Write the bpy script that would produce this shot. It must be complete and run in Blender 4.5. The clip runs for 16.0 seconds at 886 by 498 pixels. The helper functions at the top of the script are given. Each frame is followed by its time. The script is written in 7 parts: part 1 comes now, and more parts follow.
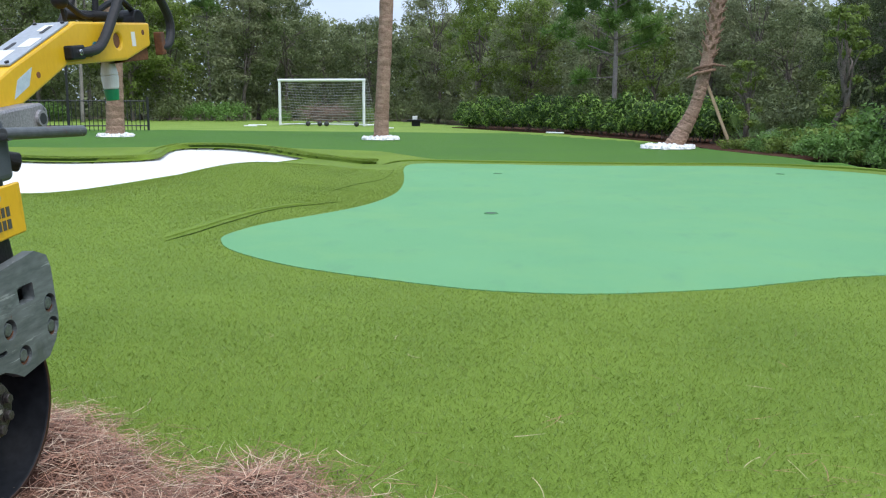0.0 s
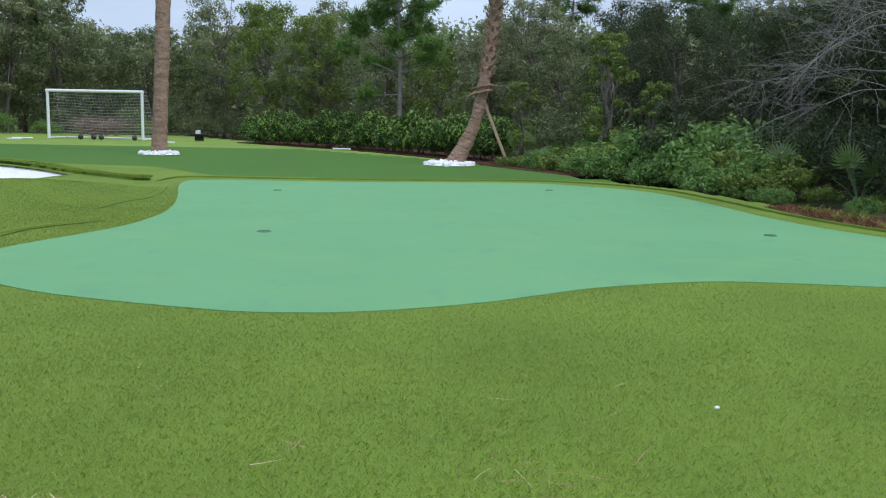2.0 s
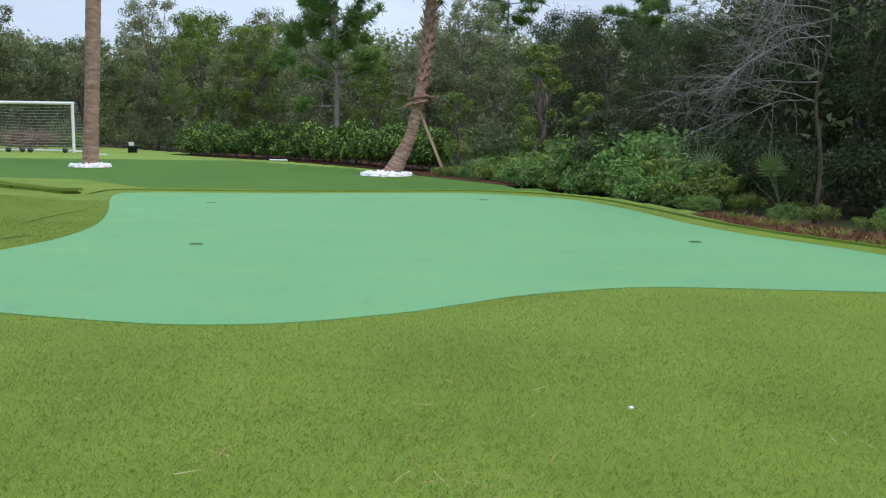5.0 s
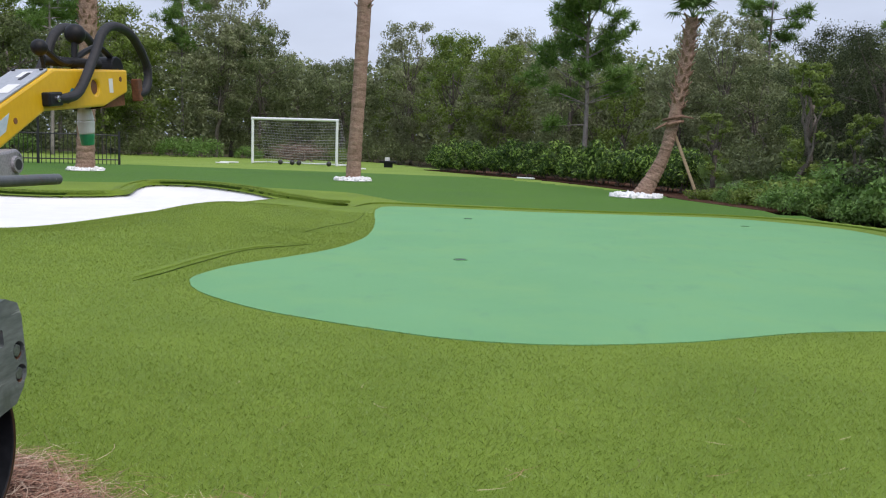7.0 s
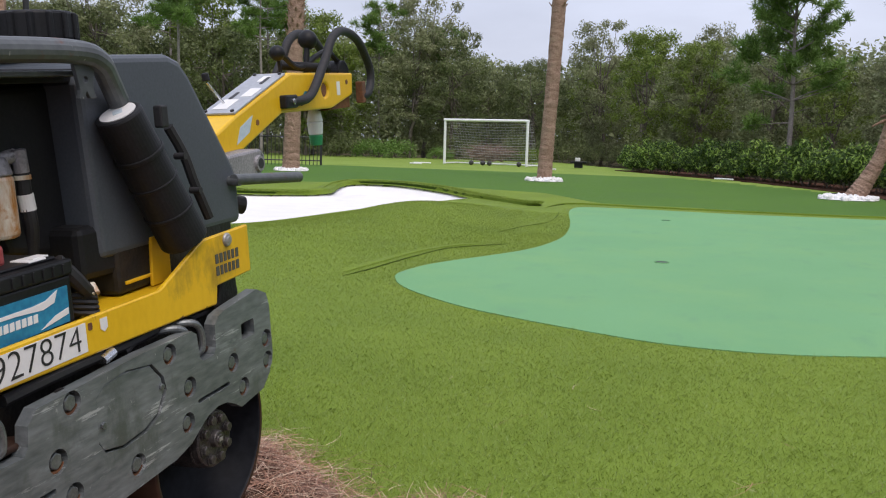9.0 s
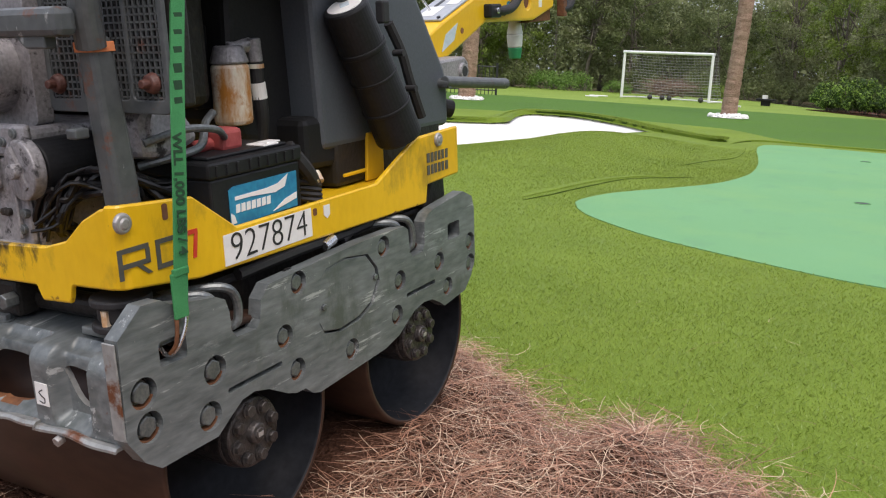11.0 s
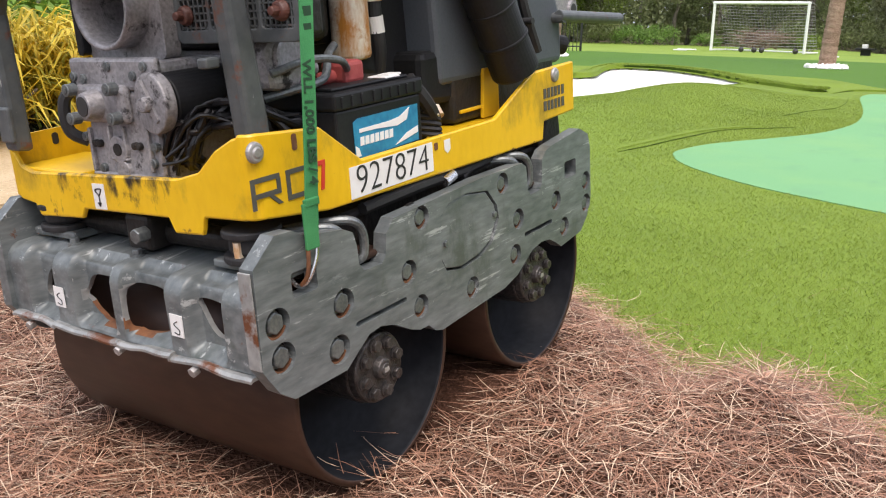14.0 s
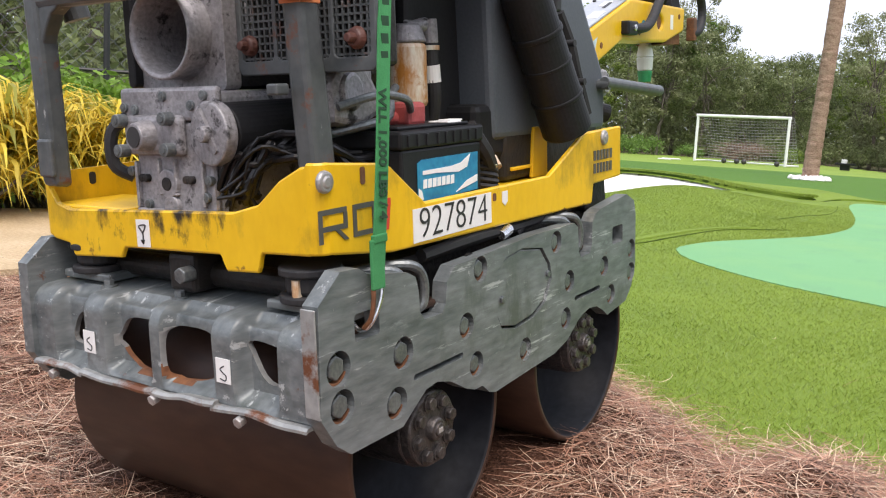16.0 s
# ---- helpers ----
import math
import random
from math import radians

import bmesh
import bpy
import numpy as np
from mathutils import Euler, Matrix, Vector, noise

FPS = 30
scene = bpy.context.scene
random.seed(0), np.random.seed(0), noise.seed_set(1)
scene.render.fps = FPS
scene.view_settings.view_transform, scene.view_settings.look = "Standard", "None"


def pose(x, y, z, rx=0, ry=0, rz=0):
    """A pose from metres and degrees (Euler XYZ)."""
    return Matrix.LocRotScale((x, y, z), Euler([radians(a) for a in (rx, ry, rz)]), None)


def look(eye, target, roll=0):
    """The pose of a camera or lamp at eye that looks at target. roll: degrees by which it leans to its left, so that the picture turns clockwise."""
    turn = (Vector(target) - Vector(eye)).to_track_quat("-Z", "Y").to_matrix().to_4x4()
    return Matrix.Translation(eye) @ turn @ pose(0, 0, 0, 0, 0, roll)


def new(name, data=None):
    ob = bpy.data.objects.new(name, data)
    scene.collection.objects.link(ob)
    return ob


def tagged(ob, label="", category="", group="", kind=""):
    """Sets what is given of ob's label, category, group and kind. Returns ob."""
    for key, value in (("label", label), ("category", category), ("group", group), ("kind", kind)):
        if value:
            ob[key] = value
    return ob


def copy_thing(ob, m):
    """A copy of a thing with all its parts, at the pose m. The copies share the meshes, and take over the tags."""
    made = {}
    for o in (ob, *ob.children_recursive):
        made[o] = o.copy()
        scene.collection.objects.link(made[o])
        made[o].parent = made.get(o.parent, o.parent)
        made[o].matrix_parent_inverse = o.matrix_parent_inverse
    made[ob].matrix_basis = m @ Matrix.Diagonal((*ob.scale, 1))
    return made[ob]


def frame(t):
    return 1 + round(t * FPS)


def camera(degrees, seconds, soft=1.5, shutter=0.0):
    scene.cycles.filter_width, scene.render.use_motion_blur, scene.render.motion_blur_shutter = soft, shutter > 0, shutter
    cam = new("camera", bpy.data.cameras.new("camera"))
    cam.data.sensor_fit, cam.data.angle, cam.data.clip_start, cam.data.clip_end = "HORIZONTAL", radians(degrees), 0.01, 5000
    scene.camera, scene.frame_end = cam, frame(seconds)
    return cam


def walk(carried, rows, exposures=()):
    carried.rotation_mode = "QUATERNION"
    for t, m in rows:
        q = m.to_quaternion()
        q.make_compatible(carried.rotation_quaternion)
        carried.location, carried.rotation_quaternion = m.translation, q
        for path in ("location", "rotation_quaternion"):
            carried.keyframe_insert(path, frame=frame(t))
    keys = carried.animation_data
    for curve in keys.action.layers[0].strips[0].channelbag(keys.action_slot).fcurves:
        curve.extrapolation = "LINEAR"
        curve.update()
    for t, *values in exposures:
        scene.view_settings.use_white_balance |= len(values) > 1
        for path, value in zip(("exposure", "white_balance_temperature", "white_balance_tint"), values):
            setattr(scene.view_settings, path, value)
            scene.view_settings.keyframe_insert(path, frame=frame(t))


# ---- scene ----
cam = camera(52.3, 16.0, 1.15)

PATH = [
    (0, (1.117, -0.774, 0.876), (0.82, 1.178, 0.559), 0.3),
    (0.5, (1.163, -0.793, 0.891), (1.01, 1.18, 0.599), 0.6),
    (1, (1.208, -0.753, 0.884), (1.177, 1.225, 0.589), 0.1),
    (1.5, (1.243, -0.745, 0.888), (1.325, 1.233, 0.605), 0.5),
    (2, (1.267, -0.741, 0.888), (1.423, 1.233, 0.611), 1.2),
    (2.5, (1.29, -0.743, 0.897), (1.5, 1.228, 0.635), 1.0),
    (3, (1.327, -0.737, 0.884), (1.641, 1.22, 0.614), 0.6),
    (3.2, (1.342, -0.728, 0.877), (1.689, 1.221, 0.595), 0.7),
    (5.3, (1.304, -0.834, 0.91), (1.554, 1.135, 0.663), 1.1),
    (5.5, (1.282, -0.833, 0.915), (1.488, 1.142, 0.67), 1.3),
    (6, (1.23, -0.777, 0.908), (1.294, 1.206, 0.658), 1.7),
    (6.5, (1.174, -0.82, 0.915), (1.047, 1.16, 0.669), 1.5),
    (7, (1.125, -0.817, 0.919), (0.891, 1.157, 0.693), 1.9),
    (7.5, (1.102, -0.816, 0.919), (0.788, 1.147, 0.702), 1.8),
    (8, (1.09, -0.821, 0.919), (0.712, 1.132, 0.708), 1.9),
    (8.5, (1.054, -0.822, 0.916), (0.549, 1.1, 0.694), 1.9),
    (9, (1.024, -0.825, 0.91), (0.391, 1.057, 0.673), 1.6),
    (9.5, (0.995, -0.828, 0.903), (0.284, 1.025, 0.651), 1.9),
    (10, (0.967, -0.84, 0.892), (0.144, 0.962, 0.615), 2.3),
    (10.2, (0.962, -0.847, 0.881), (0.103, 0.934, 0.579), 2.6),
    (12.3, (0.904, -0.852, 0.803), (-0.114, 0.8, 0.319), 2.3),
    (12.5, (0.9, -0.854, 0.799), (-0.125, 0.792, 0.309), 2.3),
    (13, (0.884, -0.862, 0.794), (-0.162, 0.773, 0.308), 2.3),
    (13.5, (0.874, -0.863, 0.792), (-0.197, 0.755, 0.312), 1.7),
    (14, (0.866, -0.864, 0.786), (-0.227, 0.74, 0.3), 1.4),
    (14.5, (0.847, -0.863, 0.761), (-0.241, 0.743, 0.276), 1.8),
    (15, (0.817, -0.868, 0.737), (-0.268, 0.763, 0.336), 2.4),
    (15.5, (0.776, -0.874, 0.726), (-0.297, 0.785, 0.421), 2.8),
    (16, (0.728, -0.878, 0.685), (-0.362, 0.778, 0.421), 3.3),
]
EXPOSURES = [(0, 0.36, 6150, 10), (0.5, 0.32, 6150, 10), (1.5, 0.02, 6050, 10), (3.0, 0.15, 6100, 10), (5.5, 0.17, 6350, 12), (7.0, 0.07, 6600, 16), (9.0, 0.07, 6850, 19), (10.2, 0.12, 7000, 18), (12.3, 0.75, 7200, 17), (14.5, 0.78, 7200, 17), (16, 0.78, 7100, 17)]
walk(cam, [(t, look(eye, target, roll)) for t, eye, target, roll in PATH], EXPOSURES)

# ---------------------------------------------------------------- world and light
SUN_EL, SUN_ROT = radians(58), radians(135)
world = bpy.data.worlds.new("overcast_sky")
world.use_nodes = True
scene.world = world
wn, wl = world.node_tree.nodes, world.node_tree.links
wn.clear()
sky = wn.new("ShaderNodeTexSky")
sky.sky_type, sky.sun_disc, sky.sun_elevation, sky.sun_rotation = "NISHITA", False, SUN_EL, SUN_ROT
sky.dust_density, sky.air_density, sky.ozone_density = 4.0, 1.0, 1.0
hazy = wn.new("ShaderNodeMixRGB")
hazy.inputs[0].default_value = 0.72
hazy.inputs[2].default_value = (7.6, 8.8, 10.8, 1)
clouds = wn.new("ShaderNodeTexNoise")
clouds.inputs["Scale"].default_value, clouds.inputs["Detail"].default_value = 3.0, 6.0
cloud_map = wn.new("ShaderNodeMapping")
cloud_map.inputs["Scale"].default_value = (1, 1, 3.5)
cloud_co = wn.new("ShaderNodeTexCoord")
cloud_ramp = wn.new("ShaderNodeMapRange")
cloud_ramp.inputs["From Min"].default_value, cloud_ramp.inputs["From Max"].default_value = 0.35, 0.7
cloud_ramp.inputs["To Min"].default_value, cloud_ramp.inputs["To Max"].default_value = 0.84, 1.08
cloud_mul = wn.new("ShaderNodeMixRGB")
cloud_mul.blend_type, cloud_mul.inputs[0].default_value = "MULTIPLY", 1.0
back = wn.new("ShaderNodeBackground")
back.inputs["Strength"].default_value = 0.115
wout = wn.new("ShaderNodeOutputWorld")
wl.new(sky.outputs[0], hazy.inputs[1])
wl.new(cloud_co.outputs["Generated"], cloud_map.inputs[0])
wl.new(cloud_map.outputs[0], clouds.inputs["Vector"])
wl.new(clouds.outputs["Fac"], cloud_ramp.inputs["Value"])
wl.new(hazy.outputs[0], cloud_mul.inputs[1])
wl.new(cloud_ramp.outputs[0], cloud_mul.inputs[2])
# an overcast sky is brighter overhead than at the horizon
split = wn.new("ShaderNodeSeparateXYZ")
dome = wn.new("ShaderNodeMapRange")
dome.inputs["To Min"].default_value, dome.inputs["To Max"].default_value = 0.84, 1.3
dome_mul = wn.new("ShaderNodeMixRGB")
dome_mul.blend_type, dome_mul.inputs[0].default_value = "MULTIPLY", 1.0
wl.new(cloud_co.outputs["Generated"], split.inputs[0])
wl.new(split.outputs["Z"], dome.inputs["Value"])
wl.new(cloud_mul.outputs[0], dome_mul.inputs[1])
wl.new(dome.outputs[0], dome_mul.inputs[2])
wl.new(dome_mul.outputs[0], back.inputs[0])
wl.new(back.outputs[0], wout.inputs[0])

sun = new("sun", bpy.data.lights.new("sun", "SUN"))
sun.data.energy, sun.data.angle, sun.data.color = 1.3, radians(25), (1.0, 0.96, 0.9)
sun.matrix_world = look((0, 0, 30), (0 - 30 * math.cos(SUN_EL) * math.sin(SUN_ROT), 0 - 30 * math.cos(SUN_EL) * math.cos(SUN_ROT), 30 - 30 * math.sin(SUN_EL)))


# ---------------------------------------------------------------- small tools
RNG = np.random.default_rng(7)


def mesh_object(name, bm, material, parent=None, label="", smooth=False):
    me = bpy.data.meshes.new(name)
    bm.normal_update()
    bm.to_mesh(me)
    bm.free()
    if material:
        me.materials.append(material)
    if smooth:
        me.shade_smooth()
    ob = new(name, me)
    if parent:
        ob.parent = parent
    if label:
        ob["label"] = label
    return ob


def part(name, bm, material, parent, label="", smooth=False):
    return mesh_object(name, bm, material, parent, label, smooth)


def share(name, ob, parent, m):
    """Another part on the same mesh."""
    o = new(name, ob.data)
    o.parent = parent
    o.matrix_basis = m
    return o


def raw_mesh(name, verts, faces, material, parent=None, smooth=False):
    me = bpy.data.meshes.new(name)
    verts = np.asarray(verts, np.float32)
    faces = np.asarray(faces, np.int32)
    k = faces.shape[1]
    me.vertices.add(len(verts))
    me.vertices.foreach_set("co", verts.ravel())
    me.loops.add(faces.size)
    me.loops.foreach_set("vertex_index", faces.ravel())
    me.polygons.add(len(faces))
    me.polygons.foreach_set("loop_start", np.arange(0, faces.size, k, dtype=np.int32))
    me.polygons.foreach_set("loop_total", np.full(len(faces), k, np.int32))
    if smooth:
        me.polygons.foreach_set("use_smooth", np.ones(len(faces), bool))
    me.update(calc_edges=True)
    me.materials.append(material)
    ob = new(name, me)
    if parent:
        ob.parent = parent
    return ob


def empty(name, m=None):
    ob = new(name)
    ob.empty_display_size = 0.1
    if m is not None:
        ob.matrix_basis = m
    return ob


def bevelled(bm, width, segments=2):
    if width > 0:
        edges = [e for e in bm.edges if len(e.link_faces) == 2 and e.calc_face_angle(0) > 0.6]
        bmesh.ops.bevel(bm, geom=edges, offset=width, segments=segments, affect="EDGES", profile=0.5, clamp_overlap=True)
    return bm


def box(x0, x1, y0, y1, z0, z1, bevel=0.0, segments=2):
    bm = bmesh.new()
    bmesh.ops.create_cube(bm, size=1, matrix=Matrix.LocRotScale(((x0 + x1) / 2, (y0 + y1) / 2, (z0 + z1) / 2), None, (x1 - x0, y1 - y0, z1 - z0)))
    return bevelled(bm, bevel, segments)


def between(a, b):
    """The pose at the middle of a and b with its z along them, and their distance."""
    a, b = Vector(a), Vector(b)
    d = b - a
    q = d.to_track_quat("Z", "Y")
    return Matrix.LocRotScale((a + b) / 2, q, None), d.length


def rod(a, b, r1, r2=None, segs=20, bevel=0.0):
    bm = bmesh.new()
    m, n = between(a, b)
    bmesh.ops.create_cone(bm, cap_ends=True, segments=segs, radius1=r1, radius2=r1 if r2 is None else r2, depth=n, matrix=m)
    if bevel:
        edges = [e for e in bm.edges if len(e.link_faces) == 2 and e.calc_face_angle(0) > 1.0]
        bmesh.ops.bevel(bm, geom=edges, offset=bevel, segments=2, affect="EDGES", profile=0.5, clamp_overlap=True)
    return bm


def merge(*parts_):
    """One bmesh of several."""
    out = bmesh.new()
    for b in parts_:
        me = bpy.data.meshes.new("tmp")
        b.to_mesh(me)
        b.free()
        out.from_mesh(me)
        bpy.data.meshes.remove(me)
    return out


def smooth_line(points, n=8, closed=False):
    """Catmull-Rom through points."""
    p = [Vector(q) for q in points]
    out = []
    count = len(p) if closed else len(p) - 1
    for i in range(count):
        if closed:
            a, b, c, d = p[i - 1], p[i], p[(i + 1) % len(p)], p[(i + 2) % len(p)]
        else:
            a, b, c, d = p[max(i - 1, 0)], p[i], p[i + 1], p[min(i + 2, len(p) - 1)]
        for k in range(n):
            t = k / n
            out.append(0.5 * ((2 * b) + (c - a) * t + (2 * a - 5 * b + 4 * c - d) * t * t + (3 * b - a - 3 * c + d) * t ** 3))
    if not closed:
        out.append(p[-1])
    return out


def tube(points, radius, segs=10, smooth=6, closed=False):
    """A round bar along points; radius: a number or one a point of the smoothed line's ends."""
    line = smooth_line(points, smooth, closed) if smooth > 1 else [Vector(q) for q in points]
    bm = bmesh.new()
    rings = []
    up = Vector((0.31, 0.17, 0.93)).normalized()
    n = len(line)
    for i, q in enumerate(line):
        if closed:
            d = line[(i + 1) % n] - line[i - 1]
        else:
            d = line[min(i + 1, n - 1)] - line[max(i - 1, 0)]
        d.normalize()
        side = d.cross(up)
        if side.length < 1e-4:
            side = d.cross(Vector((1, 0, 0)))
        side.normalize()
        up = side.cross(d).normalized()
        r = radius if not isinstance(radius, (tuple, list)) else radius[0] + (radius[1] - radius[0]) * i / max(n - 1, 1)
        rings.append([bm.verts.new(q + (side * math.cos(a) + up * math.sin(a)) * r) for a in [2 * math.pi * k / segs for k in range(segs)]])
    for i in range(n if closed else n - 1):
        a, b = rings[i], rings[(i + 1) % n]
        for k in range(segs):
            bm.faces.new((a[k], a[(k + 1) % segs], b[(k + 1) % segs], b[k]))
    if not closed:
        bm.faces.new(rings[0][::-1])
        bm.faces.new(rings[-1])
    bmesh.ops.recalc_face_normals(bm, faces=bm.faces)
    return bm


def slab(outline, thick, axis="x", at=0.0, bevel=0.0, holes=(), segments=2):
    """A plate of the outline (pairs) with holes, from at - thick to at along the axis. axis x: pairs are y, z; y: x, z; z: x, y."""
    bm = bmesh.new()

    def place(u, v, w):
        return {"x": (w, u, v), "y": (u, w, v), "z": (u, v, w)}[axis]

    edges = []
    for loop in (outline, *holes):
        vs = [bm.verts.new(place(u, v, at)) for u, v in loop]
        edges += [bm.edges.new((vs[i], vs[(i + 1) % len(vs)])) for i in range(len(vs))]
    res = bmesh.ops.triangle_fill(bm, use_beauty=True, use_dissolve=False, edges=edges)
    faces = [f for f in res["geom"] if isinstance(f, bmesh.types.BMFace)]
    bmesh.ops.dissolve_limit(bm, angle_limit=0.01, verts=bm.verts[:], edges=bm.edges[:]) if not holes else None
    faces = bm.faces[:]
    ext = bmesh.ops.extrude_face_region(bm, geom=faces)
    off = Vector(place(0, 0, -thick))
    bmesh.ops.translate(bm, vec=off, verts=[v for v in ext["geom"] if isinstance(v, bmesh.types.BMVert)])
    bmesh.ops.recalc_face_normals(bm, faces=bm.faces)
    return bevelled(bm, bevel, segments)


def ring_points(cu, cv, r, n=16, squash=1.0):
    return [(cu + r * math.cos(2 * math.pi * k / n), cv + r * squash * math.sin(2 * math.pi * k / n)) for k in range(n)]


# ---------------------------------------------------------------- materials
def material(name, low, high=None, rough=0.6, metal=0.0, scale=8.0, fine=90.0, bump=0.15, spots=None, island=0.0, rand=0.0, spec=0.5, spot_scale=6.0, spot_amount=0.55, bump_size=0.01, coat=0.0, streak=None, bright=None, rust=None):
    """Two colours by coarse and fine noise; spots: a third colour in worn patches; island or rand: spread of brightness per piece."""
    m = bpy.data.materials.new(name)
    m.use_nodes = True
    nt = m.node_tree
    n, l = nt.nodes, nt.links
    bsdf = n["Principled BSDF"]
    co = n.new("ShaderNodeTexCoord")
    mp = n.new("ShaderNodeMapping")
    if streak:
        mp.inputs["Scale"].default_value = streak
    l.new(co.outputs["Object"], mp.inputs[0])
    a = n.new("ShaderNodeTexNoise")
    a.inputs["Scale"].default_value, a.inputs["Detail"].default_value = scale, 5
    b = n.new("ShaderNodeTexNoise")
    b.inputs["Scale"].default_value, b.inputs["Detail"].default_value = fine, 3
    l.new(mp.outputs[0], a.inputs["Vector"])
    l.new(mp.outputs[0], b.inputs["Vector"])
    add = n.new("ShaderNodeMath")
    add.operation = "ADD"
    l.new(a.outputs["Fac"], add.inputs[0])
    l.new(b.outputs["Fac"], add.inputs[1])
    rng = n.new("ShaderNodeMapRange")
    rng.inputs["From Min"].default_value, rng.inputs["From Max"].default_value = 0.7, 1.3
    l.new(add.outputs[0], rng.inputs["Value"])
    mix = n.new("ShaderNodeMixRGB")
    mix.inputs[1].default_value = (*low, 1)
    mix.inputs[2].default_value = (*(high or tuple(min(1, c * 1.35) for c in low)), 1)
    l.new(rng.outputs[0], mix.inputs[0])
    colour = mix.outputs[0]
    if spots:
        s = n.new("ShaderNodeTexNoise")
        s.inputs["Scale"].default_value, s.inputs["Detail"].default_value, s.inputs["Roughness"].default_value = spot_scale, 8, 0.7
        l.new(mp.outputs[0], s.inputs["Vector"])
        r = n.new("ShaderNodeMapRange")
        r.inputs["From Min"].default_value, r.inputs["From Max"].default_value = spot_amount, spot_amount + 0.08
        l.new(s.outputs["Fac"], r.inputs["Value"])
        sm = n.new("ShaderNodeMixRGB")
        sm.inputs[2].default_value = (*spots, 1)
        l.new(r.outputs[0], sm.inputs[0])
        l.new(colour, sm.inputs[1])
        colour = sm.outputs[0]
    if rust:
        s2 = n.new("ShaderNodeTexNoise")
        s2.inputs["Scale"].default_value, s2.inputs["Detail"].default_value, s2.inputs["Roughness"].default_value = rust[1], 9, 0.75
        l.new(co.outputs["Object"], s2.inputs["Vector"])
        r2 = n.new("ShaderNodeMapRange")
        r2.inputs["From Min"].default_value, r2.inputs["From Max"].default_value = rust[2], rust[2] + 0.05
        l.new(s2.outputs["Fac"], r2.inputs["Value"])
        m2 = n.new("ShaderNodeMixRGB")
        m2.inputs[2].default_value = (*rust[0], 1)
        l.new(r2.outputs[0], m2.inputs[0])
        l.new(colour, m2.inputs[1])
        colour = m2.outputs[0]
    if island or rand:
        if island:
            src = n.new("ShaderNodeNewGeometry").outputs["Random Per Island"]
        else:
            src = n.new("ShaderNodeObjectInfo").outputs["Random"]
        k = island or rand
        v = n.new("ShaderNodeMapRange")
        v.inputs["To Min"].default_value, v.inputs["To Max"].default_value = 1 - k, 1 + k
        l.new(src, v.inputs["Value"])
        mul = n.new("ShaderNodeMixRGB")
        mul.blend_type, mul.inputs[0].default_value = "MULTIPLY", 1.0
        l.new(colour, mul.inputs[1])
        l.new(v.outputs[0], mul.inputs[2])
        colour = mul.outputs[0]
    if bright:
        # a few of the pieces take this colour
        src = n.new("ShaderNodeNewGeometry").outputs["Random Per Island"]
        gt = n.new("ShaderNodeMath")
        gt.operation, gt.inputs[1].default_value = "GREATER_THAN", bright[1]
        mixb = n.new("ShaderNodeMixRGB")
        mixb.inputs[2].default_value = (*bright[0], 1)
        l.new(src, gt.inputs[0])
        l.new(gt.outputs[0], mixb.inputs[0])
        l.new(colour, mixb.inputs[1])
        colour = mixb.outputs[0]
    l.new(colour, bsdf.inputs["Base Color"])
    rr = n.new("ShaderNodeMapRange")
    rr.inputs["To Min"].default_value, rr.inputs["To Max"].default_value = max(0.03, rough - 0.12), min(1, rough + 0.12)
    l.new(a.outputs["Fac"], rr.inputs["Value"])
    l.new(rr.outputs[0], bsdf.inputs["Roughness"])
    bsdf.inputs["Metallic"].default_value = metal
    bsdf.inputs["Specular IOR Level"].default_value = spec
    bsdf.inputs["Coat Weight"].default_value = coat
    if bump:
        bp = n.new("ShaderNodeBump")
        bp.inputs["Strength"].default_value, bp.inputs["Distance"].default_value = bump, bump_size
        l.new(add.outputs[0], bp.inputs["Height"])
        l.new(bp.outputs[0], bsdf.inputs["Normal"])
    return m


def thin(m, amount):
    """Thin leaves and blades let part of the light through."""
    n, l = m.node_tree.nodes, m.node_tree.links
    bsdf = n["Principled BSDF"]
    through_ = n.new("ShaderNodeBsdfTranslucent")
    l.new(bsdf.inputs["Base Color"].links[0].from_socket, through_.inputs["Color"])
    both = n.new("ShaderNodeMixShader")
    both.inputs[0].default_value = amount
    l.new(bsdf.outputs[0], both.inputs[1])
    l.new(through_.outputs[0], both.inputs[2])
    l.new(both.outputs[0], n["Material Output"].inputs["Surface"])
    return m


TURF = material("fringe_turf", (0.130, 0.206, 0.020), (0.206, 0.298, 0.038), 0.75, scale=1.3, fine=140, bump=0.6, bump_size=0.02, spec=0.2)
BLADE = material("turf_blade", (0.198, 0.286, 0.039), (0.330, 0.425, 0.082), 0.55, scale=0.9, fine=30, bump=0, island=0.24, spec=0.3, bright=((0.36, 0.46, 0.17), 0.91))
thin(BLADE, 0.4)
COLLAR = material("collar_turf", (0.118, 0.190, 0.017), (0.188, 0.276, 0.034), 0.75, scale=1.6, fine=140, bump=0.5, bump_size=0.015, spec=0.2)
GREEN = material("putting_turf", (0.146, 0.345, 0.158), (0.178, 0.395, 0.188), 0.85, scale=0.7, fine=260, bump=0.5, bump_size=0.006, spec=0.15)
ROUGH = material("far_turf", (0.062, 0.148, 0.022), (0.092, 0.195, 0.03), 0.8, scale=0.5, fine=60, bump=0.5, bump_size=0.03, spec=0.15)
LAWN = material("lawn_grass", (0.16, 0.26, 0.04), (0.25, 0.34, 0.075), 0.85, scale=0.6, fine=40, bump=0.6, bump_size=0.03, spec=0.15)
